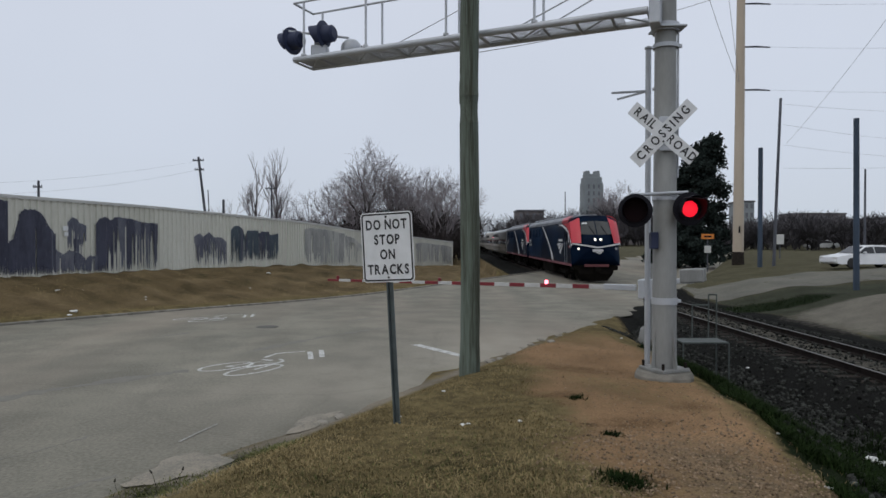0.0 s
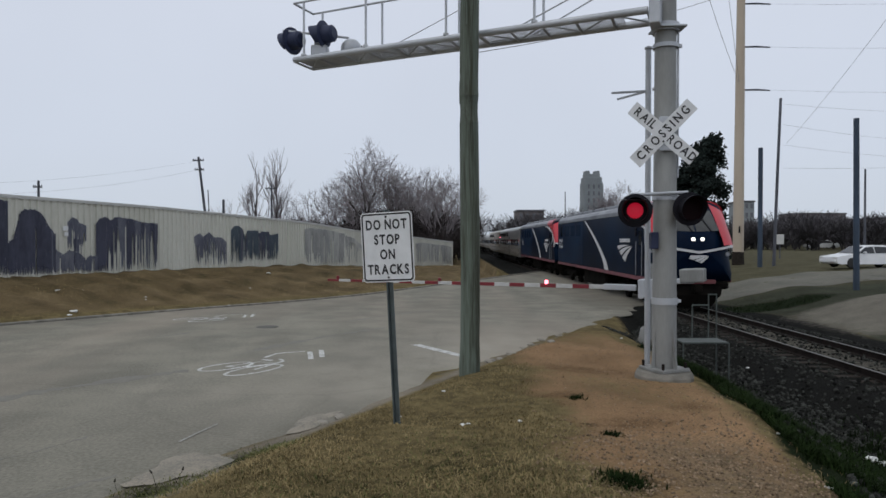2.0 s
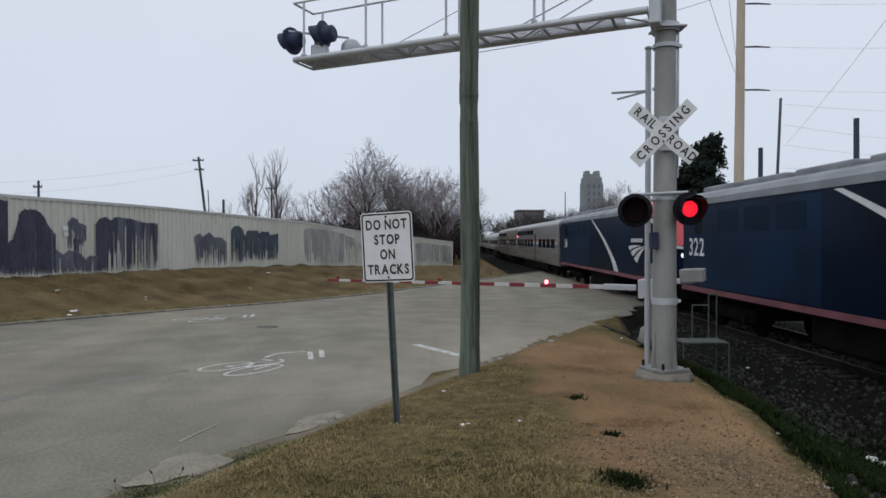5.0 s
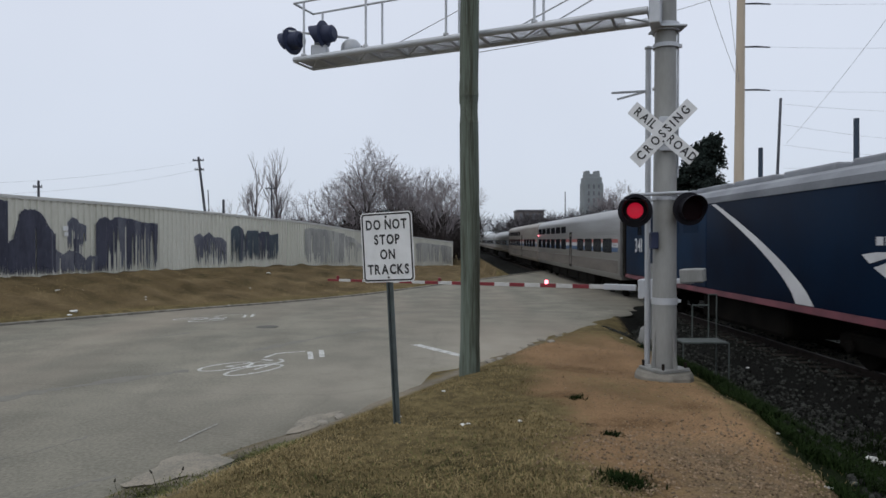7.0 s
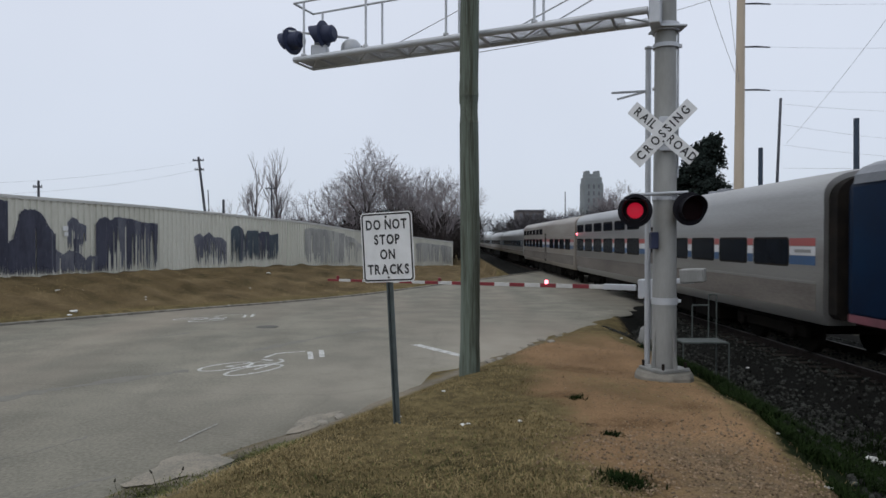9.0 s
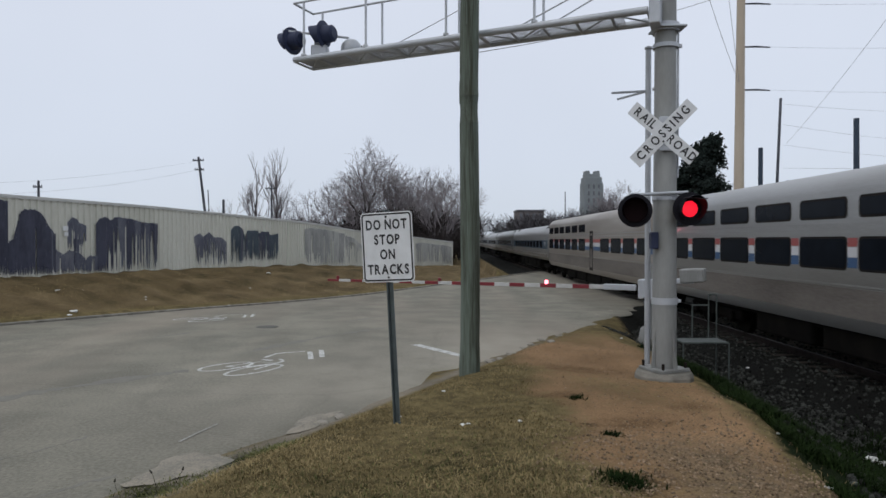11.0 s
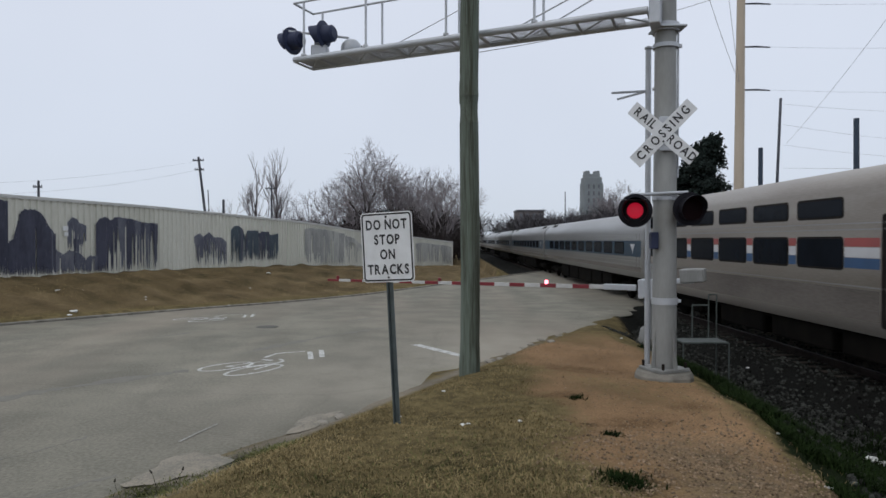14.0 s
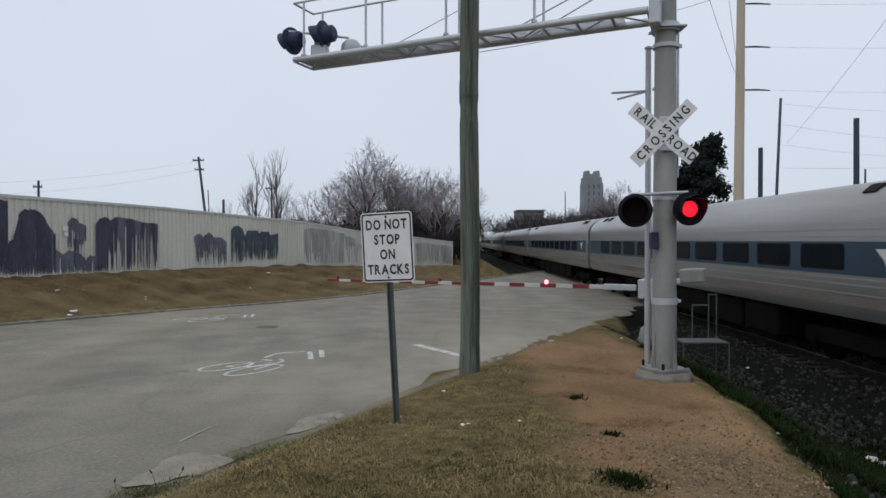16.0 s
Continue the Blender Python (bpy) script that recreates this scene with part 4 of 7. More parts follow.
def build_markings():
    for u0, v0 in ((8.62, -8.2), (14.1, -15.0)):
        bm = bmesh.new()
        for dv, ru, rv in ((-0.33, 0.50, 0.27), (0.31, 0.58, 0.25)):
            strip(bm, [(u0 + ru * math.sin(t) + 0.1 * math.cos(t), v0 + dv + rv * math.cos(t)) for t in np.linspace(0, 2 * math.pi, 26)], 0.06)
        strip(bm, [(u0, v0 - 0.33), (u0 + 0.62, v0 - 0.16), (u0 + 0.1, v0 + 0.02), (u0, v0 - 0.33)], 0.06)
        strip(bm, [(u0 + 0.62, v0 - 0.16), (u0 + 0.74, v0 + 0.2), (u0 + 0.1, v0 + 0.02)], 0.06)
        strip(bm, [(u0, v0 + 0.31), (u0 + 0.9, v0 + 0.18), (u0 + 1.05, v0 - 0.05)], 0.06)
        strip(bm, [(u0 + 0.85, v0 - 0.30), (u0 + 0.85, v0 - 0.05)], 0.09)
        strip(bm, [(u0 + 1.05, v0 - 0.40), (u0 + 1.55, v0 - 0.52), (u0 + 2.0, v0 - 0.22)], 0.07)
        for k in range(2):
            strip(bm, [(u0 + 1.30 + 0.30 * k, v0 + 0.48 + 0.03 * k), (u0 + 2.0 + 0.30 * k, v0 - 0.09 + 0.05 * k)], 0.10)
        tagged(part("bike_symbol", bm, M_MARK), "worn white bicycle symbol painted on asphalt", "road marking", "bicycle symbols", "structure")
    # tar-dark seams, and pale dust that has settled along them
    rng = random.Random(31)
    for pts, w, mt, lab in (([(5.0, -9.4), (5.9, -9.42), (6.7, -9.18), (7.6, -8.95), (8.1, -8.85)], 0.50, M_SEAM, "dark tar seam along the asphalt"),
                            ([(9.6, -9.3), (11.3, -9.47), (13.2, -9.5), (15.3, -9.4)], 0.40, M_SEAM, "dark tar seam along the asphalt"),
                            ([(3.2, -5.62), (3.7, -5.55), (4.15, -5.47)], 0.12, M_SEAM, "dark tar seam along the asphalt"),
                            ([(3.5, -6.95), (4.2, -6.78), (4.9, -6.8)], 0.10, M_SEAM, "dark tar seam along the asphalt"),
                            ([(10.7, -12.8), (11.1, -12.7), (11.7, -12.75)], 0.22, M_SEAM, "dark tar patch on the asphalt"),
                            ([(16, -11.2), (19, -11.35), (22, -11.3)], 0.22, M_SEAM, "dark tar seam along the asphalt")):
        bm = bmesh.new()
        P = [Vector(p) for p in pts]
        fine = [P[i].lerp(P[i + 1], t) + Vector((0, rng.uniform(-0.03, 0.03))) for i in range(len(P) - 1) for t in np.linspace(0, 1, 9)[:-1]] + [P[-1]]
        rows = []
        for i, p in enumerate(fine):
            d = (fine[min(i + 1, len(fine) - 1)] - fine[max(i - 1, 0)]).normalized()
            half = w / 2 * rng.uniform(0.1, 1.0) * min(1.0, 0.2 + 0.5 * min(i, len(fine) - 1 - i))
            n = Vector((-d.y, d.x)) * half
            rows.append([bm.verts.new(on_street(*(p + n * k), h)) for k, h in ((1, -0.004), (0.7, 0.003), (-0.7, 0.003), (-1, -0.004))])
        for q, r in zip(rows, rows[1:]):
            for i in range(3):
                bm.faces.new((q[i], r[i], r[i + 1], q[i + 1]))
        face_up(bm)
        tagged(part("road_seam", bm, mt), lab, "road seam", "seams of the street", "structure")
    # crumbled pale apron where the street meets the verge
    for u0, v0, ru, rv in ((4.6, -5.14, 0.50, 0.32), (6.5, -4.98, 0.55, 0.18)):
        bm = bmesh.new()
        lay = lambda u, v, h: (lambda p: (p[0], p[1], max(p[2], gz(p[0], p[1])) + h))(on_street(u, v, 0.0))
        mid = bm.verts.new(lay(u0, v0, 0.02))
        ring = []
        for i in range(28):
            a = 2 * math.pi * i / 28
            k = 1 + 0.22 * math.sin(3 * a + u0) + rng.uniform(-0.10, 0.10)
            ring.append(bm.verts.new(lay(u0 + ru * k * math.cos(a), v0 + rv * k * math.sin(a), -0.012 if math.sin(a) > 0.3 else -0.004)))
        for i in range(28):
            bm.faces.new((mid, ring[i], ring[(i + 1) % 28]))
        face_up(bm)
        tagged(part("dusty_apron", bm, M_DUST), "pale dusty crumbled asphalt at the verge", "road edge", kind="structure")
    bm = bmesh.new()
    a = np.array([(-0.60, 14.45), (0.42, 12.85)])
    uv = [(RU.x * x + RU.y * y, RV.x * x + RV.y * y) for x, y in a]
    strip(bm, [tuple(np.array(uv[0]) * (1 - t) + np.array(uv[1]) * t) for t in (0, 0.33, 0.67, 1)], 0.22)
    tagged(part("stop_line", bm, M_MARK), "worn white line painted on asphalt", "road marking", kind="structure")
    bm = bmesh.new()
    ends = [(-2.84, 7.16), (-2.76, 7.5), (-2.66, 7.86)]
    strip(bm, [(RU.x * x + RU.y * y, RV.x * x + RV.y * y) for x, y in ends], 0.03)
    tagged(part("paint_scratch", bm, M_SCRATCH), "thin pale scratch on the asphalt", "road marking", kind="structure")
    bm = bmesh.new()
    add_lathe(bm, [(0.29, 0.0), (0.29, 0.010), (0.25, 0.013)], 24, Matrix.Translation(on_street(13.67, -12.07, 0.0)))
    tagged(part("manhole_cover", bm, M_IRON), "dark iron manhole cover in the street", "manhole cover", kind="structure")


build_signal()
build_gate()
build_sign_and_pole()
build_markings()


# ---------------------------------------------------------------- the train
M_NAVY = mat("dark_navy_gloss", (0.0025, 0.005, 0.014), (0.0035, 0.014, 0.036), 0.35, 0, 0.3, 14, fine_amount=0.15, spec=0.03)
M_BLUE = mat("deep_blue_gloss", (0.003, 0.021, 0.056), (0.003, 0.010, 0.028), 0.35, 0, 0.5, 14, fine_amount=0.15, spec=0.05)
M_GRILLE = mat("blue_side_grille", (0.003, 0.015, 0.038), (0.002, 0.009, 0.024), 0.5, 0, 1, 30, 0.3, 0.5, spec=0.05)
M_TRED = mat("bright_red_gloss", (0.52, 0.028, 0.045), (0.42, 0.022, 0.036), 0.35, 0, 0.8, 20, fine_amount=0.15)
M_TWHITE = mat("white_livery", (0.66, 0.66, 0.67), (0.52, 0.52, 0.53), 0.4, 0, 1.2, 20)
M_SILL = mat("dusty_red_sill_stripe", (0.20, 0.058, 0.075), (0.10, 0.032, 0.042), 0.6, 0, 1.5, 20)
M_SILL_DARK = mat("grimy_red_step", (0.16, 0.045, 0.05), (0.09, 0.028, 0.03), 0.7, 0, 1.5, 20)
M_TROOF = mat("light_grey_roof", (0.27, 0.285, 0.31), (0.17, 0.18, 0.20), 0.55, 0.2, 0.8, 14)
# Grime taken down to near black: shade beneath the cars is in the colour.
M_UNDER = mat("shade_dark_grimy_underframe", (0.004, 0.0037, 0.0035), (0.010, 0.0085, 0.007), 0.9, 0, 1.5, 20, 0.3, spec=0.04)
M_STEEL = mat("brushed_stainless", (0.36, 0.36, 0.355), (0.26, 0.255, 0.245), 0.38, 0.7, 0.7, 30, 0.03, 0.3, stretch=(1, 0.15, 2))
M_DUSTY = mat("dusty_stainless", (0.36, 0.33, 0.295), (0.24, 0.21, 0.18), 0.45, 0.5, 0.7, 30, 0.03, 0.35, stretch=(1, 0.2, 2))
M_STEEL_ROOF = mat("dull_stainless_roof", (0.58, 0.58, 0.58), (0.45, 0.45, 0.45), 0.45, 0.5, 0.6, 20, stretch=(1, 0.3, 1))
M_GRIME = mat("grimy_lower_steel", (0.165, 0.145, 0.125), (0.075, 0.063, 0.052), 0.65, 0.1, 0.8, 20, 0.05, 0.4, stretch=(1, 0.25, 1.5))
M_SRED = mat("stripe_red", (0.36, 0.07, 0.065), (0.27, 0.055, 0.05), 0.4, 0, 1.2)
M_SWHITE = mat("stripe_white", (0.60, 0.60, 0.61), (0.5, 0.5, 0.51), 0.4, 0, 1.2)
M_SBLUE = mat("stripe_blue", (0.025, 0.085, 0.20), (0.02, 0.065, 0.15), 0.4, 0, 1.2)
M_BAND = mat("window_band_blue", (0.005, 0.038, 0.072), (0.004, 0.026, 0.052), 0.4, 0, 1.0)
M_DIAPH = mat("dark_rubber_diaphragm", (0.008, 0.0075, 0.0075), (0.020, 0.016, 0.013), 0.9, 0, 3, 20, 0.3, spec=0.15)
M_TGLASS = mat("tinted_train_glass", (0.005, 0.007, 0.011), (0.008, 0.011, 0.017), 0.15, 0, 2, spec=0.04)
M_WIND = mat("windshield_glass", (0.060, 0.062, 0.060), (0.035, 0.036, 0.037), 0.12, 0, 1.2, spec=0.35)
M_DITCH = mat("ditch_light_lens", (0.8, 0.8, 0.75), None, 0.3, emit=(1.0, 0.95, 0.85), power=1.0)
M_HEAD = mat("headlight", (0.9, 0.9, 0.85), None, 0.3, emit=(1.0, 0.95, 0.85), power=2.0)

SPEED, HEAD_START = 7.9286, 41.53
LOCO, COACH = 21.8, 26.0


def rounded_section(half, z0, z_eave, z_top, n=7, tuck=0.06, crown=0.55):
    """Right half, from the sill up over the eave to the crown, then mirrored."""
    pts = [(half - tuck, z0), (half, z0 + 0.25), (half, z_eave)]
    for i in range(1, n + 1):
        a = math.pi / 2 * i / n
        pts.append((half * math.cos(a) ** crown, z_eave + (z_top - z_eave) * math.sin(a)))
    pts[-1] = (0.0, z_top)
    return pts + [(-x, z) for x, z in pts[-2::-1]]


def loft(stations, cap=True):
    """A skin over equal rings; stations are lists of points."""
    bm = bmesh.new()
    rings = [[bm.verts.new(p) for p in st] for st in stations]
    n = len(rings[0])
    for a, b in zip(rings, rings[1:]):
        for i in range(n):
            bm.faces.new((a[i], a[(i + 1) % n], b[(i + 1) % n], b[i]))
    if cap:
        bm.faces.new(rings[0])
        bm.faces.new(rings[-1][::-1])
    bmesh.ops.recalc_face_normals(bm, faces=bm.faces)
    return bm


def nose_y(x, z):
    """How far back the front of the engine lies."""
    k = (abs(x) / 1.5)
    y = -1.0 + 0.42 * k ** 2.2 + 0.18 * k ** 8
    if z > 2.45:
        y += (z - 2.45) * 0.62 + 0.12 * (z - 2.45) ** 2
    else:
        y += 0.10 * (2.45 - z) ** 1.4
    return y


def nose_patch(corners, lift=0.012, n=10):
    """A skin on the front: corners (x, z) lower left, lower right, upper right, upper left."""
    bm = bmesh.new()
    (ax, az), (bx, bz), (cx, cz), (dx, dz) = corners
    grid = []
    for j in range(n + 1):
        row = []
        for i in range(n + 1):
            s, t = i / n, j / n
            x = (ax * (1 - s) + bx * s) * (1 - t) + (dx * (1 - s) + cx * s) * t
            z = (az * (1 - s) + bz * s) * (1 - t) + (dz * (1 - s) + cz * s) * t
            row.append(bm.verts.new((x, nose_y(x, z) - lift, z)))
        grid.append(row)
    for j in range(n):
        for i in range(n):
            bm.faces.new((grid[j][i], grid[j][i + 1], grid[j + 1][i + 1], grid[j + 1][i]))
    r = bmesh.ops.extrude_face_region(bm, geom=list(bm.faces))
    bmesh.ops.translate(bm, vec=(0, lift + 0.02, 0), verts=[v for v in r["geom"] if isinstance(v, bmesh.types.BMVert)])
    bmesh.ops.recalc_face_normals(bm, faces=bm.faces)
    return bm


def side_patch(outline, half, lift=0.008, thick=0.02, side=-1):
    """A plate on the side wall; the outline is in (y, z)."""
    bm = bmesh.new()
    f = bm.faces.new([bm.verts.new((side * (half + lift), y, z)) for y, z in outline])
    r = bmesh.ops.extrude_face_region(bm, geom=[f])
    bmesh.ops.translate(bm, vec=(-side * thick, 0, 0), verts=[v for v in r["geom"] if isinstance(v, bmesh.types.BMVert)])
    bmesh.ops.recalc_face_normals(bm, faces=bm.faces)
    return bm


def rect(y0, y1, z0, z1, r=0.0):
    if not r:
        return [(y0, z0), (y1, z0), (y1, z1), (y0, z1)]
    return [((y0 + y1) / 2 + a, (z0 + z1) / 2 + b) for a, b in round_rect(y1 - y0, z1 - z0, r, 4)]


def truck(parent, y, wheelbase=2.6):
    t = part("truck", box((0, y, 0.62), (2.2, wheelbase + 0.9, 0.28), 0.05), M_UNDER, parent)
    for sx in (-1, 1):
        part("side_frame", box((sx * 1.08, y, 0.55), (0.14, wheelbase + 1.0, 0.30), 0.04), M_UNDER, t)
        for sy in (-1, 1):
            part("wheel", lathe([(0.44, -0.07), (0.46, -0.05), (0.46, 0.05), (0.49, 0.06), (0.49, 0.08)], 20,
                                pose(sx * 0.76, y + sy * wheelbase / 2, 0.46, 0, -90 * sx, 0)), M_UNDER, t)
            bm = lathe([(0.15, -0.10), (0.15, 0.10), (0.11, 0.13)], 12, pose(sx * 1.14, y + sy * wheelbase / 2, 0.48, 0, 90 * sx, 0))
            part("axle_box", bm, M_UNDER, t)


def emblem(parent, half, y0, z0, w, h, side=-1):
    """Three swept bars that run together at the upper front, as a plain shape."""
    blades_ = (([(0.0, 0.93), (0.18, 1.0), (0.45, 1.02), (0.78, 1.0)], [(0.10, 0.70), (0.28, 0.84), (0.5, 0.93), (0.78, 1.0)]),
               ([(0.15, 0.60), (0.38, 0.80), (0.65, 0.91), (1.0, 0.98)], [(0.30, 0.36), (0.48, 0.62), (0.70, 0.80), (1.0, 0.98)]),
               ([(0.36, 0.24), (0.54, 0.52), (0.76, 0.76), (1.0, 0.93)], [(0.56, 0.0), (0.66, 0.34), (0.82, 0.64), (1.0, 0.93)]))
    for upper, lower in blades_:
        ring = upper + lower[-2::-1]
        part("emblem_bar", side_patch([(y0 + w * (1 - q), z0 - h + h * k) for q, k in ring], half, 0.010, 0.015, side), M_TWHITE, parent)
    for k in range(6):
        ya = y0 + w * (0.16 + 0.115 * k)
        part("lettering_bar", side_patch(rect(ya, ya + 0.085 * w, z0 + 0.13, z0 + 0.29), half, 0.010, 0.015, side), M_SWHITE, parent)


def build_engine(number_front, number_rear, rear):
    e = thing("locomotive", Matrix(), "dark navy diesel locomotive with a red nose and white stripes", "locomotive", "cars of the train")
    sec = rounded_section(1.5, 1.12, 3.72, 4.22, 7, 0.03, 0.7)
    stations = []
    ring0 = [(x, nose_y(x, z), z) for x, z in sec]
    stations.append(ring0)
    for y in (2.6, 3.4, 8, 14, 20, rear - 0.25):
        stations.append([(x, y, z) for x, z in sec])
    stations.append([(x * 0.94, rear, z - (0.1 if z > 3.6 else 0)) for x, z in sec])
    body = part("body", loft(stations, False), M_NAVY, e, smooth=True)
    # front skin in rings towards the middle
    bm = bmesh.new()
    rings = []
    for k in (1.0, 0.85, 0.68, 0.5, 0.32, 0.15):
        rings.append([bm.verts.new((x * k, nose_y(x * k, 2.5 + (z - 2.5) * k), 2.5 + (z - 2.5) * k)) for x, z in sec])
    for a, b in zip(rings, rings[1:]):
        for i in range(len(sec)):
            bm.faces.new((a[i], a[(i + 1) % len(sec)], b[(i + 1) % len(sec)], b[i]))
    bm.faces.new(rings[-1])
    bmesh.ops.recalc_face_normals(bm, faces=bm.faces)
    part("nose", bm, M_NAVY, e, smooth=True)
    part("rear_wall", plate([(x * 0.94, z - (0.1 if z > 3.6 else 0)) for x, z in sec], 0.03, pose(0, rear - 0.02, 0)), M_NAVY, e)
    # glazing, pillars, chevron
    part("windshield", nose_patch([(-0.95, 3.02), (-0.03, 2.98), (-0.03, 3.86), (-0.84, 3.80)]), M_WIND, e, "dark raked windshield pane")
    part("windshield", nose_patch([(0.03, 2.98), (0.95, 3.02), (0.84, 3.80), (0.03, 3.86)]), M_WIND, e, "dark raked windshield pane")
    for s in (-1, 1):
        q = [(s * 1.0, 2.46), (s * 1.495, 2.50), (s * 1.47, 3.80), (s * 0.88, 4.08)]
        part("red_pillar", nose_patch(q if s > 0 else [q[1], q[0], q[3], q[2]], 0.014), M_TRED, e, "bright red painted nose pillar")
        q = [(0.0, 2.16), (s * 1.48, 2.40), (s * 1.48, 2.49), (0.0, 2.25)]
        part("chevron_stripe", nose_patch(q if s > 0 else [q[1], q[0], q[3], q[2]], 0.018), M_TWHITE, e, "white chevron stripe")
        lamp = lathe([(0.075, 0), (0.075, 0.04), (0.055, 0.05)], 16, pose(s * 1.15, nose_y(s * 1.15, 2.15), 2.13, 90, 0, 0))
        part("ditch_light", lamp, M_DITCH if s < 0 else M_TROOF, e, "small round ditch light")
        bm = lathe([(0.068, 0), (0.068, 0.05), (0.05, 0.06)], 16, pose(s * 0.17, nose_y(0.17, 2.70), 2.70, 90, 0, 0))
        part("headlight", bm, M_HEAD, e, "lit round headlight")
        part("mirror_arm", box((s * 1.53, 1.85, 3.0), (0.05, 0.16, 0.34), 0.015), M_BLACK, e)
        part("sill_stripe", side_patch(rect(-0.25, rear - 0.15, 1.05, 1.20), 1.5, 0.012, 0.03, s), M_SILL, e, "dusty red stripe along the sill")
        part("red_cab_side", side_patch([(-0.38, 2.46), (0.10, 2.80), (0.65, 3.22), (1.45, 3.52), (2.8, 3.74), (0.59, 3.74)], 1.5, 0.012, 0.03, s), M_TRED, e, "bright red cab corner")
        part("white_trim", side_patch([(-0.38, 2.36), (0.14, 2.74), (0.69, 3.16), (1.5, 3.46), (2.9, 3.70), (4.1, 3.72), (4.1, 3.66), (3.0, 3.58), (1.7, 3.34), (0.72, 3.10), (0.70, 2.5), (0.54, 2.5), (0.54, 2.96), (0.10, 2.58), (-0.3, 2.28)], 1.5, 0.010, 0.02, s), M_TWHITE, e, "white trim under the red corner")
        # cab door and its side window
        part("cab_door", side_patch(rect(0.98, 1.62, 1.25, 3.2, 0.06), 1.5, 0.006, 0.03, s), M_NAVY, e)
        part("cab_window", side_patch(rect(1.06, 1.54, 2.45, 3.05, 0.06), 1.5, 0.012, 0.03, s), M_TGLASS, e)
        for yy in (0.90, 1.72):
            bm = tube((s * 1.56, yy, 1.25), (s * 1.56, yy, 2.6), 0.018, None, 6)
            part("grab_rail", bm, M_TROOF, e)
        emblem(e, 1.5, 2.45, 2.44, 2.35, 0.72, s)
        # the long white sweep
        sweep = [(6.45 + 5.15 * t ** 1.35, 1.22 + 2.5 * t) for t in np.linspace(0, 1, 12)]
        sweep += [(y + 0.72 * (1 - 0.62 * t), z) for (y, z), t in list(zip(sweep, np.linspace(0, 1, 12)))[::-1]]
        part("white_sweep", side_patch(sweep, 1.5, 0.010, 0.015, s), M_TWHITE, e, "long curved white stripe")
        part("rear_blue_side", side_patch(rect(12.3, rear - 0.27, 1.24, 3.7), 1.5, 0.006, 0.02, s), M_BLUE, e, "deep blue rear side panel")
        part("rear_window", side_patch(rect(18.75, 19.3, 2.86, 3.62, 0.05), 1.5, 0.012, 0.03, s), M_TGLASS, e, "dark rear side window")
        for yy in (12.9, 14.6, 16.3):
            part("side_grille", side_patch(rect(yy, yy + 1.3, 2.9, 3.55, 0.04), 1.5, 0.010, 0.02, s), M_GRILLE, e)
        for yy, txt in ((-0.05, number_front), (19.15, number_rear)):
            m = Matrix.Translation((s * 1.517, yy, 2.30 if yy < 5 else 2.42)) @ Matrix.Rotation(radians(90 * s), 4, "Z")
            text_part("road_number", txt, 0.34 if yy < 5 else 0.78, m, M_TWHITE, e, "white road number")
        part("flag_mark", side_patch(rect(0.46, 0.62, 2.14, 2.28), 1.5, 0.012, 0.02, s), M_SRED, e)
    for q in ([(-0.36, 1.98), (-0.22, 1.93), (0.30, 2.10), (-0.30, 2.10)], [(-0.16, 1.91), (-0.04, 1.86), (0.36, 2.08), (0.2, 2.06)], [(0.0, 1.85), (0.10, 1.80), (0.38, 2.05), (0.30, 2.03)]):
        part("nose_emblem", nose_patch(q, 0.016, 4), M_TWHITE, e)
    for xa, xb in ((-0.12, -0.42), (0.62, 0.34)):
        part("wiper", nose_patch([(xa - 0.02, 2.98), (xa + 0.02, 2.98), (xb + 0.02, 3.55), (xb - 0.02, 3.55)], 0.05, 4), M_BLACK, e, "black windshield wiper")
    part("display_box", nose_patch([(-0.80, 3.66), (-0.50, 3.67), (-0.50, 3.76), (-0.79, 3.75)], 0.03, 3), M_SWHITE, e, "pale display box behind the glass")
    for yy in (-0.15, 0.25):
        part("step_rung", box((-1.42, yy, 0.72), (0.1, 0.3, 0.04), 0.01), M_UNDER, e)
    for yy in (3.6, 6.4, 9.2, 12.0, 14.8, 17.6):
        part("roof_hatch", box((0, yy + 1.2, 4.27), (2.0, 2.3, 0.2), 0.05), M_TROOF, e)
    for s in (-1, 1):
        bm = bmesh.new()
        grid = [[bm.verts.new((s * x, y, z)) for y in (3.0, 12, rear - 0.3)] for x, z in ((1.505, 3.74), (1.475, 3.92), (1.33, 4.07), (1.05, 4.18))]
        for a, b in zip(grid, grid[1:]):
            for i in range(2):
                bm.faces.new((a[i], a[i + 1], b[i + 1], b[i]))
        r = bmesh.ops.solidify(bm, geom=list(bm.faces), thickness=0.015)
        bmesh.ops.translate(bm, vec=(s * 0.02, 0, 0.02), verts=bm.verts)
        bmesh.ops.recalc_face_normals(bm, faces=bm.faces)
        part("roof_edge", bm, M_TROOF, e, "light grey roof edge")
    for s in (-1, 1):
        bm = bmesh.new()
        rows_ = [((1.505, 3.74), 0.59, 2.9), ((1.475, 3.92), 0.72, 3.1), ((1.33, 4.07), 0.78, 3.1), ((1.05, 4.18), 0.78, 2.7)]
        grid = [[bm.verts.new((s * x, ya + (yb - ya) * t, z)) for t in (0, 0.5, 1)] for (x, z), ya, yb in rows_]
        for a, b in zip(grid, grid[1:]):
            for i in range(2):
                bm.faces.new((a[i], a[i + 1], b[i + 1], b[i]))
        bmesh.ops.solidify(bm, geom=list(bm.faces), thickness=0.012)
        bmesh.ops.translate(bm, vec=(s * 0.03, 0, 0.03), verts=bm.verts)
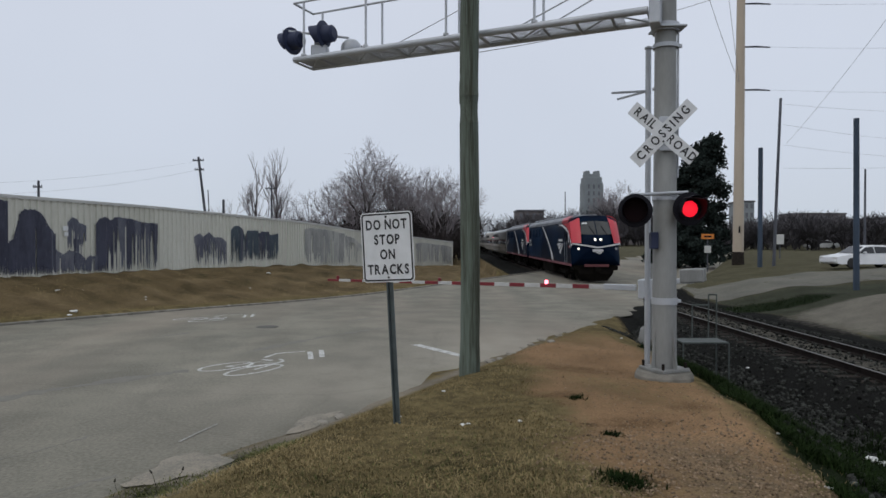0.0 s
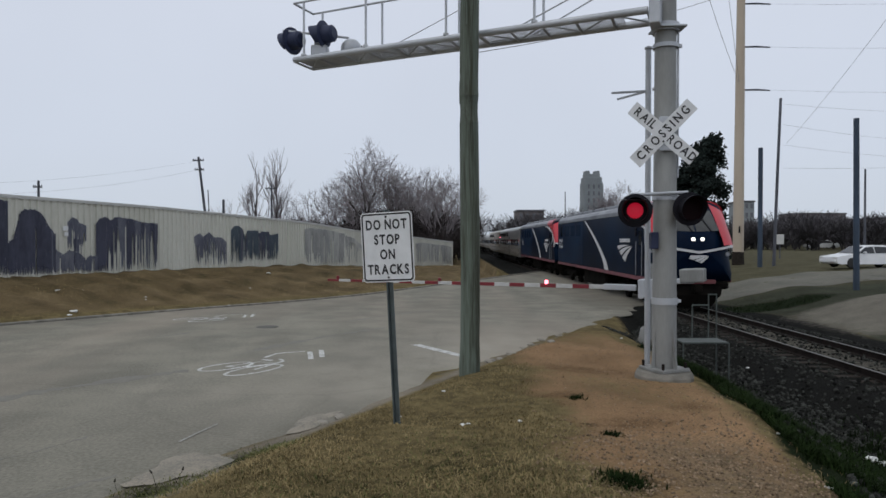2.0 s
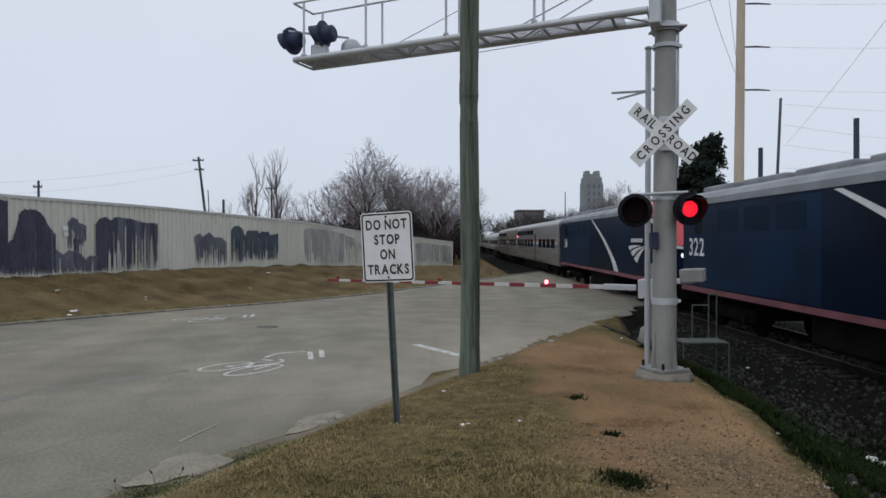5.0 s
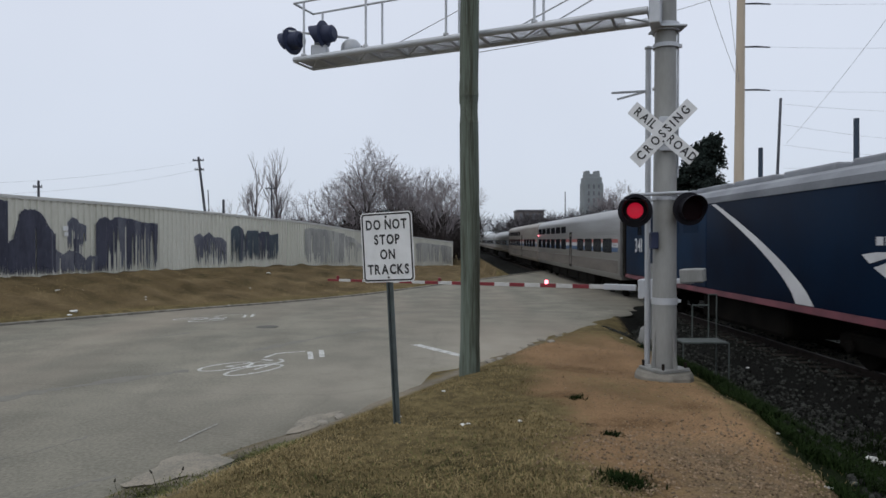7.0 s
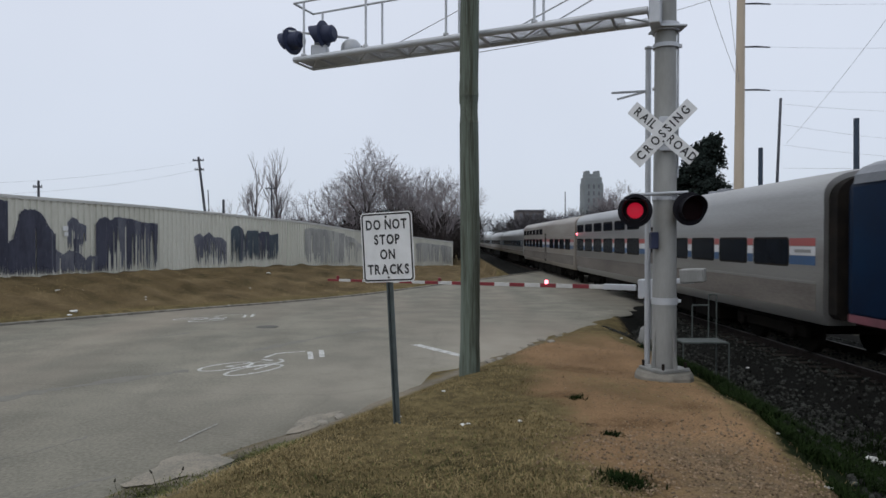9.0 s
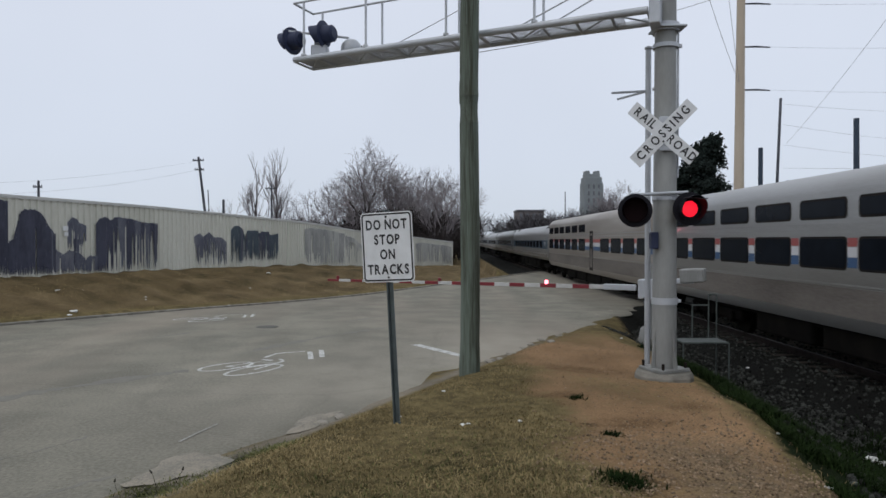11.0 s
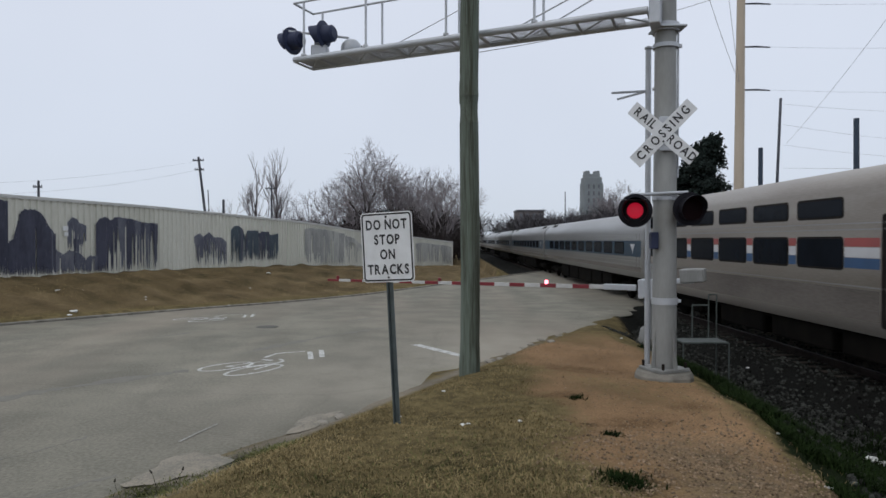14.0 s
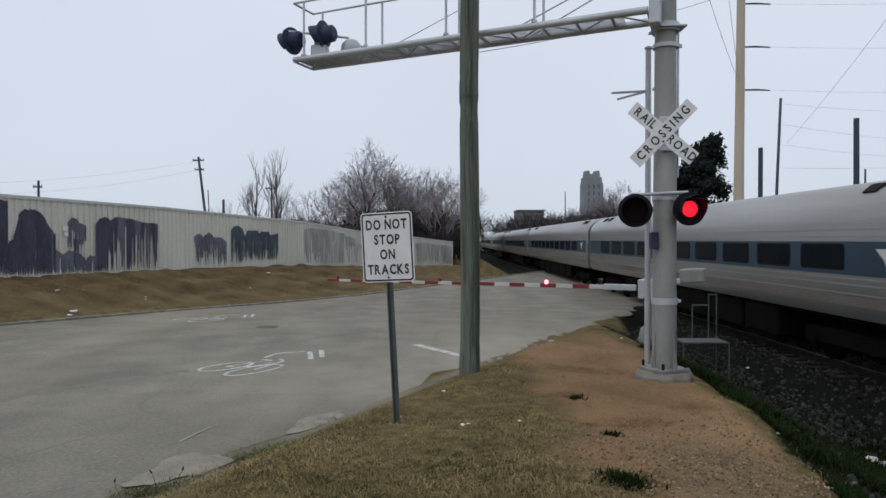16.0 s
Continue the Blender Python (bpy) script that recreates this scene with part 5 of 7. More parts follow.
        bmesh.ops.recalc_face_normals(bm, faces=bm.faces)
        part("red_roof_corner", bm, M_TRED, e, "bright red roof corner over the cab")
    bm = bmesh.new()
    add_box(bm, (0, 0.2, 0.95), (2.75, 1.2, 0.3), 0.08)
    rings = []
    for z, w, yf in ((0.95, 1.32, -0.62), (0.6, 1.22, -0.72), (0.14, 0.86, -0.55)):
        rings.append([bm.verts.new(p) for p in ((-w, 0.3, z), (-w * 0.85, yf + 0.25, z), (0, yf, z), (w * 0.85, yf + 0.25, z), (w, 0.3, z))])
    for a, b in zip(rings, rings[1:]):
        for i in range(5):
            bm.faces.new((a[i], a[(i + 1) % 5], b[(i + 1) % 5], b[i]))
    bm.faces.new(rings[-1])
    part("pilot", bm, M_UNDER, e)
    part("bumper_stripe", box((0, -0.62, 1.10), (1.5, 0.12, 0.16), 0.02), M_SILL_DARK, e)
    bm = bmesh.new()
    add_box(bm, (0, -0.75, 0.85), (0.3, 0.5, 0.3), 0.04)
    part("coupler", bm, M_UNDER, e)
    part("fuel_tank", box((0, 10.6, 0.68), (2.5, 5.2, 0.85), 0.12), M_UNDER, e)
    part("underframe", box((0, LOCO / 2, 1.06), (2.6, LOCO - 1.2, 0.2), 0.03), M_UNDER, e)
    truck(e, 4.3)
    truck(e, LOCO - 4.0)
    return e


def coach_base(label, half, eave, top, z0, crown, skin, front_gap=0.3):
    c = thing("railway_coach", Matrix(), label, "railway coach", "cars of the train")
    sec = rounded_section(half, z0, eave, top, 8, 0.12, crown)
    g = front_gap
    st = [[(x * 0.97, g, z - 0.03 if z > eave else z) for x, z in sec], [(x, g + 0.15, z) for x, z in sec],
          [(x, COACH / 2, z) for x, z in sec], [(x, COACH - g - 0.15, z) for x, z in sec], [(x * 0.97, COACH - g, z - 0.03 if z > eave else z) for x, z in sec]]
    part("body", loft(st), skin, c, smooth=True)
    for y0, y1 in ((0.0, g + 0.04), (COACH - g - 0.04, COACH)):
        ring = [(x * 0.9, z if z < eave else z - 0.12) for x, z in sec]
        ring = [(x, max(z, 1.0)) for x, z in ring]
        part("diaphragm", loft([[(x, y0, z) for x, z in ring], [(x, y1, z) for x, z in ring]]), M_DIAPH, c)
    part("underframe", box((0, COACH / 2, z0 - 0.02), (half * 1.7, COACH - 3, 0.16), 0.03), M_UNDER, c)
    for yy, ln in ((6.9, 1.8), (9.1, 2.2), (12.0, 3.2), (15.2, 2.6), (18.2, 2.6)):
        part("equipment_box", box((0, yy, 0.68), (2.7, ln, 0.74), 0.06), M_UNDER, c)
    truck(c, 3.4)
    truck(c, COACH - 3.4)
    return c


def window(c, half, y0, y1, z0, z1, side, frame_mat=None):
    w = part("window", side_patch(rect(y0, y1, z0, z1, 0.10), half, 0.004, 0.03, side), frame_mat or M_DIAPH, c)
    part("pane", side_patch(rect(y0 + 0.05, y1 - 0.05, z0 + 0.05, z1 - 0.05, 0.08), half, 0.010, 0.03, side), M_TGLASS, w)


def build_tall_coach(label, skin):
    c = coach_base(label, 1.56, 3.66, 4.20, 0.86, 0.6, skin)
    for s in (-1, 1):
        singles = [1.6 + 2.1 * k for k in range(4)]
        doubles = [13.2 + 2.1 * k for k in range(6)]
        last = 0.5
        spots = singles + doubles + [COACH - 0.5 - 0.2]
        for k, y in enumerate(spots):
            if y - last > 0.12:
                for nm, mt, za, zb in (("red_stripe", M_SRED, 2.54, 2.71), ("white_stripe", M_SWHITE, 2.33, 2.525), ("blue_stripe", M_SBLUE, 2.12, 2.32)):
                    ya, yb = last + 0.02, y - 0.02
                    if ya < 11.2 < yb:
                        part(nm, side_patch(rect(ya, 11.2, za, zb), 1.56, 0.004, 0.02, s), mt, c)
                        ya = 12.1
                    part(nm, side_patch(rect(ya, yb, za, zb), 1.56, 0.004, 0.02, s), mt, c)
            last = y + 1.76
        for y in singles:
            window(c, 1.56, y, y + 1.74, 2.06, 2.74, s)
        for y in doubles:
            window(c, 1.56, y, y + 1.74, 2.06, 2.74, s)
            window(c, 1.56, y, y + 1.74, 3.10, 3.54, s)
        d = part("vestibule_door", side_patch(rect(11.25, 12.05, 1.05, 3.15, 0.08), 1.56, 0.004, 0.04, s), M_DIAPH, c, "dark recessed side door")
        part("door_leaf", side_patch(rect(11.40, 11.90, 1.2, 3.02, 0.05), 1.56, 0.008, 0.03, s), M_GRIME, d)
        part("door_window", side_patch(rect(11.46, 11.84, 2.2, 2.9, 0.08), 1.56, 0.014, 0.03, s), M_TGLASS, d)
        for ya, yb in ((0.5, 11.2), (12.1, COACH - 0.5)):
            part("lower_panel", side_patch(rect(ya, yb, 1.14, 1.72), 1.56, 0.003, 0.02, s), M_GRIME, c, "grimy lower side panel")
        for z in (1.76, 2.86, 2.98):
            part("side_rib", side_patch(rect(0.5, COACH - 0.5, z, z + 0.025), 1.56, 0.004, 0.02, s), M_STEEL, c)
        part("lettering_bar", side_patch(rect(0.7, 1.35, 2.39, 2.46), 1.56, 0.010, 0.02, s), M_STEEL, c)
    for yy, ln, h in ((8.7, 0.5, 0.20), (9.55, 0.22, 0.18)):
        part("roof_box", box((0, yy, 4.18 + h / 2), (0.4, ln, h), 0.03), M_TROOF, c)
    for yy in (10.8, 12.1, 20.5):
        part("roof_vent", lathe([(0.18, 0), (0.16, 0.04), (0.05, 0.13)], 10, pose(0, yy, 4.18)), M_TROOF, c)
    return c


def build_low_coach():
    c = coach_base("rounded stainless steel day coach with a blue window band", 1.56, 3.0, 3.92, 1.12, 0.85, M_STEEL)
    for s in (-1, 1):
        part("window_band", side_patch(rect(0.55, COACH - 0.55, 1.98, 2.64), 1.56, 0.004, 0.02, s), M_BAND, c, "blue band behind the windows")
        for k in range(10):
            y = 3.0 + 2.05 * k
            w = part("window", side_patch(rect(y, y + 1.62, 2.06, 2.60, 0.1), 1.56, 0.008, 0.02, s), M_DIAPH, c)
            part("pane", side_patch(rect(y + 0.05, y + 1.57, 2.1, 2.56, 0.08), 1.56, 0.014, 0.02, s), M_TGLASS, w)
        part("emblem", side_patch([(1.35, 2.5), (2.05, 2.5), (1.8, 2.28), (1.7, 2.1), (1.6, 2.28)], 1.56, 0.009, 0.02, s), M_SWHITE, c)
        part("lower_panel", side_patch(rect(0.5, COACH - 0.5, 1.38, 1.56), 1.56, 0.003, 0.02, s), M_GRIME, c, "grimy lower side panel")
        for z in (1.60, 1.78, 1.90, 2.72, 2.86):
            part("side_rib", side_patch(rect(0.5, COACH - 0.5, z, z + 0.03), 1.56, 0.004, 0.02, s), M_STEEL, c)
        for y in (1.9, 2.75, COACH - 3.2, COACH - 2.3):
            bm = box((s * 1.14, y, 3.68), (0.28, 0.42, 0.05), 0.015, Matrix.Rotation(radians(38 * s), 4, "Y"))
            part("roof_vent", bm, M_DIAPH, c)
        for yy in (0.75, 1.15):
            part("door_seam", side_patch(rect(yy, yy + 0.02, 1.4, 2.92), 1.56, 0.006, 0.02, s), M_GRIME, c)
    return c


TRAIN = []


def build_train():
    """Front car first; each keeps its distance from the head of the train."""
    e1, e2 = build_engine("322", "322", LOCO - 1.25), build_engine("332", "341", LOCO - 0.6)
    t1 = build_tall_coach("tall stainless steel dining coach with two rows of windows", M_STEEL)
    part("marker_light", lathe([(0.05, 0), (0.05, 0.04), (0.03, 0.06)], 12, pose(-1.56, COACH - 0.55, 3.02, 0, -90, 0)), M_LIT_DOT, t1, "small lit red marker light")
    t2 = build_tall_coach("tall dusty beige-grey sleeping coach with two rows of windows", M_DUSTY)
    l1 = build_low_coach()
    lows = [l1] + [copy_thing(l1, Matrix()) for _ in range(5)]
    off = 0.0
    for car, ln in [(e1, LOCO), (e2, LOCO), (t1, COACH), (t2, COACH)] + [(c, COACH) for c in lows]:
        TRAIN.append((car, off + (0.2 if car is e2 else 0.0), ln))
        off += ln


def motions():
    for car, off, ln in TRAIN:
        rows = []
        for k in range(17):
            y = HEAD_START + off - SPEED * k
            a, b = y + 3.6, y + ln - 3.6
            dx, dy = float(track_x(b) - track_x(a)), b - a
            ang = math.atan2(dx, dy)
            rows.append((float(k), pose(float(track_x(a)) - 3.6 * dx / dy, y, 0.0, 0, 0, -math.degrees(ang))))
        walk(car, rows)
    flash_motion()


build_train()


# ---------------------------------------------------------------- painted metal wall
M_WALL = mat("pale_painted_sheet_metal", (0.62, 0.615, 0.55), (0.50, 0.495, 0.43), 0.6, 0, 0.5, 16, 0.05, 0.35, stretch=(1, 1, 0.3))
M_WALLCAP = mat("wall_edge_trim", (0.52, 0.52, 0.50), (0.4, 0.4, 0.38), 0.6, 0, 1.0)
M_COVER = [mat(nm, c1, c2, 0.7, 0, 1.8, 12, 0.0, 0.6, stretch=(1, 1, 0.3)) for nm, c1, c2 in (
    ("dark_cover_paint", (0.020, 0.022, 0.042), (0.050, 0.054, 0.086)), ("slate_cover_paint", (0.075, 0.08, 0.11), (0.15, 0.155, 0.18)),
    ("pale_cover_paint", (0.22, 0.225, 0.22), (0.36, 0.36, 0.34)), ("blue_grey_cover_paint", (0.055, 0.06, 0.09), (0.115, 0.122, 0.15)),
    ("teal_cover_paint", (0.022, 0.036, 0.054), (0.055, 0.078, 0.098)), ("thin_grey_cover_paint", (0.30, 0.305, 0.29), (0.44, 0.44, 0.41)))]
WALL_DIR = Vector((15.5, 52.2)).normalized()
WALL_N = Vector((WALL_DIR.y, -WALL_DIR.x))     # towards the street


def build_wall():
    w = thing("wall_west", Matrix(), "long pale corrugated metal wall with painted-over patches", "wall", kind="structure")
    y, step = 15.0, 2.9
    while y < 74.0:
        y1 = min(y + step * WALL_DIR.y, 74.3)
        (xa, za), (xb, zb) = wall_at(y), wall_at(y1)
        bm = bmesh.new()
        n = int(round((y1 - y) / WALL_DIR.y / 0.3))
        front, back = [], []
        for k in range(n):
            for f, dep in ((0.0, 0.0), (0.50, 0.0), (0.62, 0.055), (0.88, 0.055)):
                t = (k + f) / n
                front.append((t, dep))
        front.append((1.0, 0.0))
        rows = []
        for t, dep in front:
            px, py, pz = xa + (xb - xa) * t, y + (y1 - y) * t, float(za) + (float(zb) - float(za)) * t
            col = []
            for dz, dd in ((-0.3, dep), (2.7, dep), (2.7, -0.08), (-0.3, -0.08)):
                col.append(bm.verts.new((px + WALL_N.x * dd, py + WALL_N.y * dd, pz + dz)))
            rows.append(col)
        for a, b in zip(rows, rows[1:]):
            for i in range(4):
                bm.faces.new((a[i], a[(i + 1) % 4], b[(i + 1) % 4], b[i]))
        bm.faces.new(rows[0])
        bm.faces.new(rows[-1][::-1])
        bmesh.ops.recalc_face_normals(bm, faces=bm.faces)
        part("wall_panel", bm, M_WALL, w)
        bm = bmesh.new()
        rows = []
        for t in (0.0, 1.0):
            px, py, pz = xa + (xb - xa) * t, y + (y1 - y) * t, float(za) + (float(zb) - float(za)) * t
            rows.append([bm.verts.new((px + WALL_N.x * dd, py + WALL_N.y * dd, pz + dz)) for dd, dz in ((0.07, 2.62), (0.07, 2.73), (-0.1, 2.73), (-0.1, 2.62))])
        for i in range(4):
            bm.faces.new((rows[0][i], rows[0][(i + 1) % 4], rows[1][(i + 1) % 4], rows[1][i]))
        bm.faces.new(rows[0])
        bm.faces.new(rows[1][::-1])
        bmesh.ops.recalc_face_normals(bm, faces=bm.faces)
        part("cap_trim", bm, M_WALLCAP, w)
        y = y1
    # cover paint: outlines along the wall (distance, height), lowest point, share of thin streaks, length of drips, paints
    rng = random.Random(11)
    patches = (
        (((-1.4, 2.3), (-0.6, 2.55), (0.19, 2.5)), 0.08, 0.10, 0.10, (0, 3)),
        (((0.2, 1.1), (0.4, 1.25), (0.67, 2.12), (0.88, 2.27), (1.25, 2.26), (1.57, 2.1), (1.8, 1.73), (2.05, 1.45)), 0.05, 0.10, 0.12, (0, 0, 3)),
        (((2.0, 0.95), (2.39, 0.7), (2.69, 0.87), (3.18, 0.74), (3.44, 0.5), (3.6, 0.63), (4.0, 0.62)), 0.05, 0.12, 0.25, (1, 3)),
        (((2.6, 1.85), (2.8, 2.06), (3.04, 2.0), (3.14, 1.85), (3.45, 1.8)), 0.95, 0.10, 0.8, (1, 3)),
        (((2.88, 1.3), (3.2, 1.25)), 0.10, 0.15, 0.3, (0, 3)),
        (((3.93, 1.85), (4.15, 2.09), (4.5, 2.13)), 0.04, 0.05, 0.2, (0, 3)),
        (((4.45, 2.1), (4.7, 2.02), (4.94, 2.17), (5.89, 2.11), (6.4, 1.99), (7.32, 1.98)), 0.05, 0.42, 0.5, (0, 3, 3)),
        (((9.8, 1.5), (10.24, 1.66), (10.49, 1.5), (10.91, 1.72), (11.35, 1.47), (11.9, 1.5), (12.34, 1.3)), 0.15, 0.18, 0.75, (1, 3, 1)),
        (((12.72, 1.9), (13.0, 2.1), (13.4, 2.16), (13.8, 1.98), (14.0, 1.5)), 0.25, 0.12, 0.5, (4, 3)),
        (((14.05, 1.6), (14.2, 1.92), (15.2, 1.96), (15.4, 1.8), (15.6, 1.93), (16.3, 1.92), (16.5, 1.75), (17.35, 1.86)), 0.35, 0.12, 0.5, (4, 4, 0)),
        (((20.5, 2.25), (21.6, 2.4), (23.8, 2.4), (26.4, 2.3)), 0.15, 0.16, 0.4, (2, 2, 5)),
        (((26.4, 2.2), (28.0, 2.1), (29.5, 1.6), (33.0, 1.7)), 0.3, 0.45, 0.8, (5, 2)),
        (((41.9, 2.1), (44.0, 2.25), (47.7, 2.2), (51.0, 2.2), (54.0, 2.1)), 0.3, 0.28, 0.5, (2, 5, 2)))
    for line, low, thin, run, paints in patches:
        bm = bmesh.new()
        s0, s1 = line[0][0], line[-1][0]
        fine = 1.0 if s0 < 20 else 2.2
        s, shade, gap = s0, 0, False
        while s < s1:
            dw = rng.uniform(0.022, 0.07) * fine
            zt = float(np.interp(s + dw / 2, [p[0] for p in line], [p[1] for p in line])) + rng.uniform(-0.025, 0.025)
            gap = rng.random() < (thin * 1.5 if gap else thin * 0.8)
            if rng.random() < 0.22:
                shade = rng.randrange(len(paints))
            if gap:
                zb_ = zt - (zt - low) * rng.uniform(0.12, 0.5)
            else:
                zb_ = low + (zt - low) * run * rng.random() ** 2.2 * 0.8
            y = 21.9 + s * WALL_DIR.y
            x, zf = wall_at(y)
            off = 0.062 + 0.001 * (len(bm.faces) % 3)
            knee = zb_ + (0.12 if not gap else 0.4) * (zt - zb_)
            v = []
            for ds, zz in ((dw * 0.2, zb_), (dw * 0.5, zb_ - 0.05 * rng.random()), (dw * 0.8, zb_), (dw, knee), (dw, zt), (dw * 0.5, zt + 0.02), (0, zt), (0, knee)):
                v.append(bm.verts.new((x + WALL_DIR.x * ds + WALL_N.x * off, y + WALL_DIR.y * ds + WALL_N.y * off, float(zf) + max(zz, 0.03))))
            bm.faces.new(v).material_index = shade
            s += dw * 0.98
        part("cover_paint", bm, [M_COVER[k] for k in paints], w, "dark dripping cover paint" if 0 in paints or 4 in paints else "grey dripping cover paint")

    for s, h0, h1, wd in ((2.52, 1.58, 1.74, 0.22), (2.55, 1.38, 1.53, 0.17)):
        y = 21.9 + s * WALL_DIR.y
        x, zf = wall_at(y)
        turn = Matrix.Rotation(math.atan2(WALL_DIR.y, WALL_DIR.x), 4, "Z")
        part("paper_notice", box((x + WALL_N.x * 0.07, y + WALL_N.y * 0.07, float(zf) + (h0 + h1) / 2), (wd, 0.006, h1 - h0), 0.0, turn), M_SIGN, w, "small white notice")


# ---------------------------------------------------------------- trees
M_BARK = mat("bare_grey_bark", (0.075, 0.065, 0.065), (0.045, 0.038, 0.038), 0.95, 0, 2.0, 12)
M_TWIG = mat("bare_twigs", (0.26, 0.236, 0.245), (0.17, 0.152, 0.158), 0.95, 0, 1.0, 6)
M_NEEDLE = mat("dark_evergreen_leaf", (0.026, 0.038, 0.033), (0.012, 0.018, 0.016), 0.85, 0, 1.5, 12, island=0.5, spec=0.2)
# Distance haze mixed into the colour: paler than the near brush.
M_FARBRUSH = mat("haze_paled_far_woods", (0.085, 0.08, 0.088), (0.05, 0.046, 0.05), 0.95, 0, 0.3, 4, island=0.35)
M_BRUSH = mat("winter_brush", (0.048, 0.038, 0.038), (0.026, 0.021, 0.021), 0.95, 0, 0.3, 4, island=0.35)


def grow(rng, height, spread, levels=5, upright=0.5, limbs=5, fan=4):
    """Segments (a, b, ra, rb, level) of a bare tree: a short trunk, arching limbs, finer and finer twigs."""
    segs = []
    lens = [0.26, 0.42, 0.24, 0.14, 0.085, 0.05]
    rads = [0.020, 0.0115, 0.0056, 0.0024, 0.0011, 0.0006]

    def aside(d, ang):
        a = rng.uniform(0, 6.283)
        n = d.orthogonal().normalized()
        n = Matrix.Rotation(a, 3, d) @ n
        return (d * math.cos(ang) + n * math.sin(ang)).normalized()

    def branch(p, d, lev, scale):
        ln, r = height * lens[lev] * scale, height * rads[lev] * (0.7 + 0.3 * scale)
        n = 4 if lev < 2 else 3 if lev < 4 else 2
        for k in range(n):
            wob = Vector((rng.uniform(-1, 1), rng.uniform(-1, 1), rng.uniform(-1, 1))) * (0.06 if lev == 0 else 0.17)
            d = (d + wob + Vector((0, 0, 0.10 * upright if lev else 0))).normalized()
            q = p + d * ln / n
            r2 = r * 0.84
            segs.append((p.copy(), q.copy(), r, r2, lev))
            p, r = q, r2
            if lev == 0:
                count = 1 if 0 < k < n - 1 else (limbs if k == n - 1 else 0)
            elif lev < levels:
                count = (0 if k == 0 and lev < 3 else 1) + (1 if rng.random() < (fan - 2) * 0.4 else 0) + (1 if k == n - 1 else 0)
            else:
                count = 0
            for _ in range(count):
                ang = rng.uniform(0.35, 0.85) * (spread if lev == 0 else 0.55 + 0.45 * spread)
                branch(p, aside(d, ang), lev + 1, rng.uniform(0.7, 1.15) * (0.75 if lev == 0 and k < n - 1 else 1))

    branch(Vector((0, 0, -0.5)), Vector((0, 0, 1)), 0, 1.0)
    return segs


def segs_mesh(segs, name, material, min_r=0.012):
    V, F = [], []
    for a, b, ra, rb, lev in segs:
        n = 7 if lev == 0 else 5 if lev == 1 else 3
        q = (b - a).to_track_quat("Z", "Y").to_matrix()
        i0 = len(V)
        for p, r in ((a, max(ra, min_r)), (b, max(rb, min_r * 0.8))):
            for k in range(n):
                V.append(p + q @ Vector((r * math.cos(6.2832 * k / n), r * math.sin(6.2832 * k / n), 0)))
        for k in range(n):
            F.append((i0 + k, i0 + (k + 1) % n, i0 + n + (k + 1) % n, i0 + n + k))
    me = bpy.data.meshes.new(name)
    me.from_pydata(V, [], F)
    me.materials.append(material)
    return me


def bare_tree(x, y, z, height, spread, seed, label, upright=0.5, twig=0.013, limbs=5):
    rng = random.Random(seed)
    segs = grow(rng, height, spread, 5 if height > 12 and limbs > 1 else 4, upright, limbs, 3)
    top = max(s[1].z for s in segs)
    k = height / top
    segs = [(a * k, b * k, ra, rb, lev) for a, b, ra, rb, lev in segs]
    t = thing("bare_tree", pose(x, y, z, 0, 0, seed * 47 % 360), label, "tree", "bare winter trees")
    o = new("trunk", segs_mesh([s for s in segs if s[4] < 2], "trunk", M_BARK, 0.02))
    o.parent = t
    o = new("crown", segs_mesh([s for s in segs if s[4] >= 2], "crown", M_TWIG, twig))
    o.parent = t
    return t


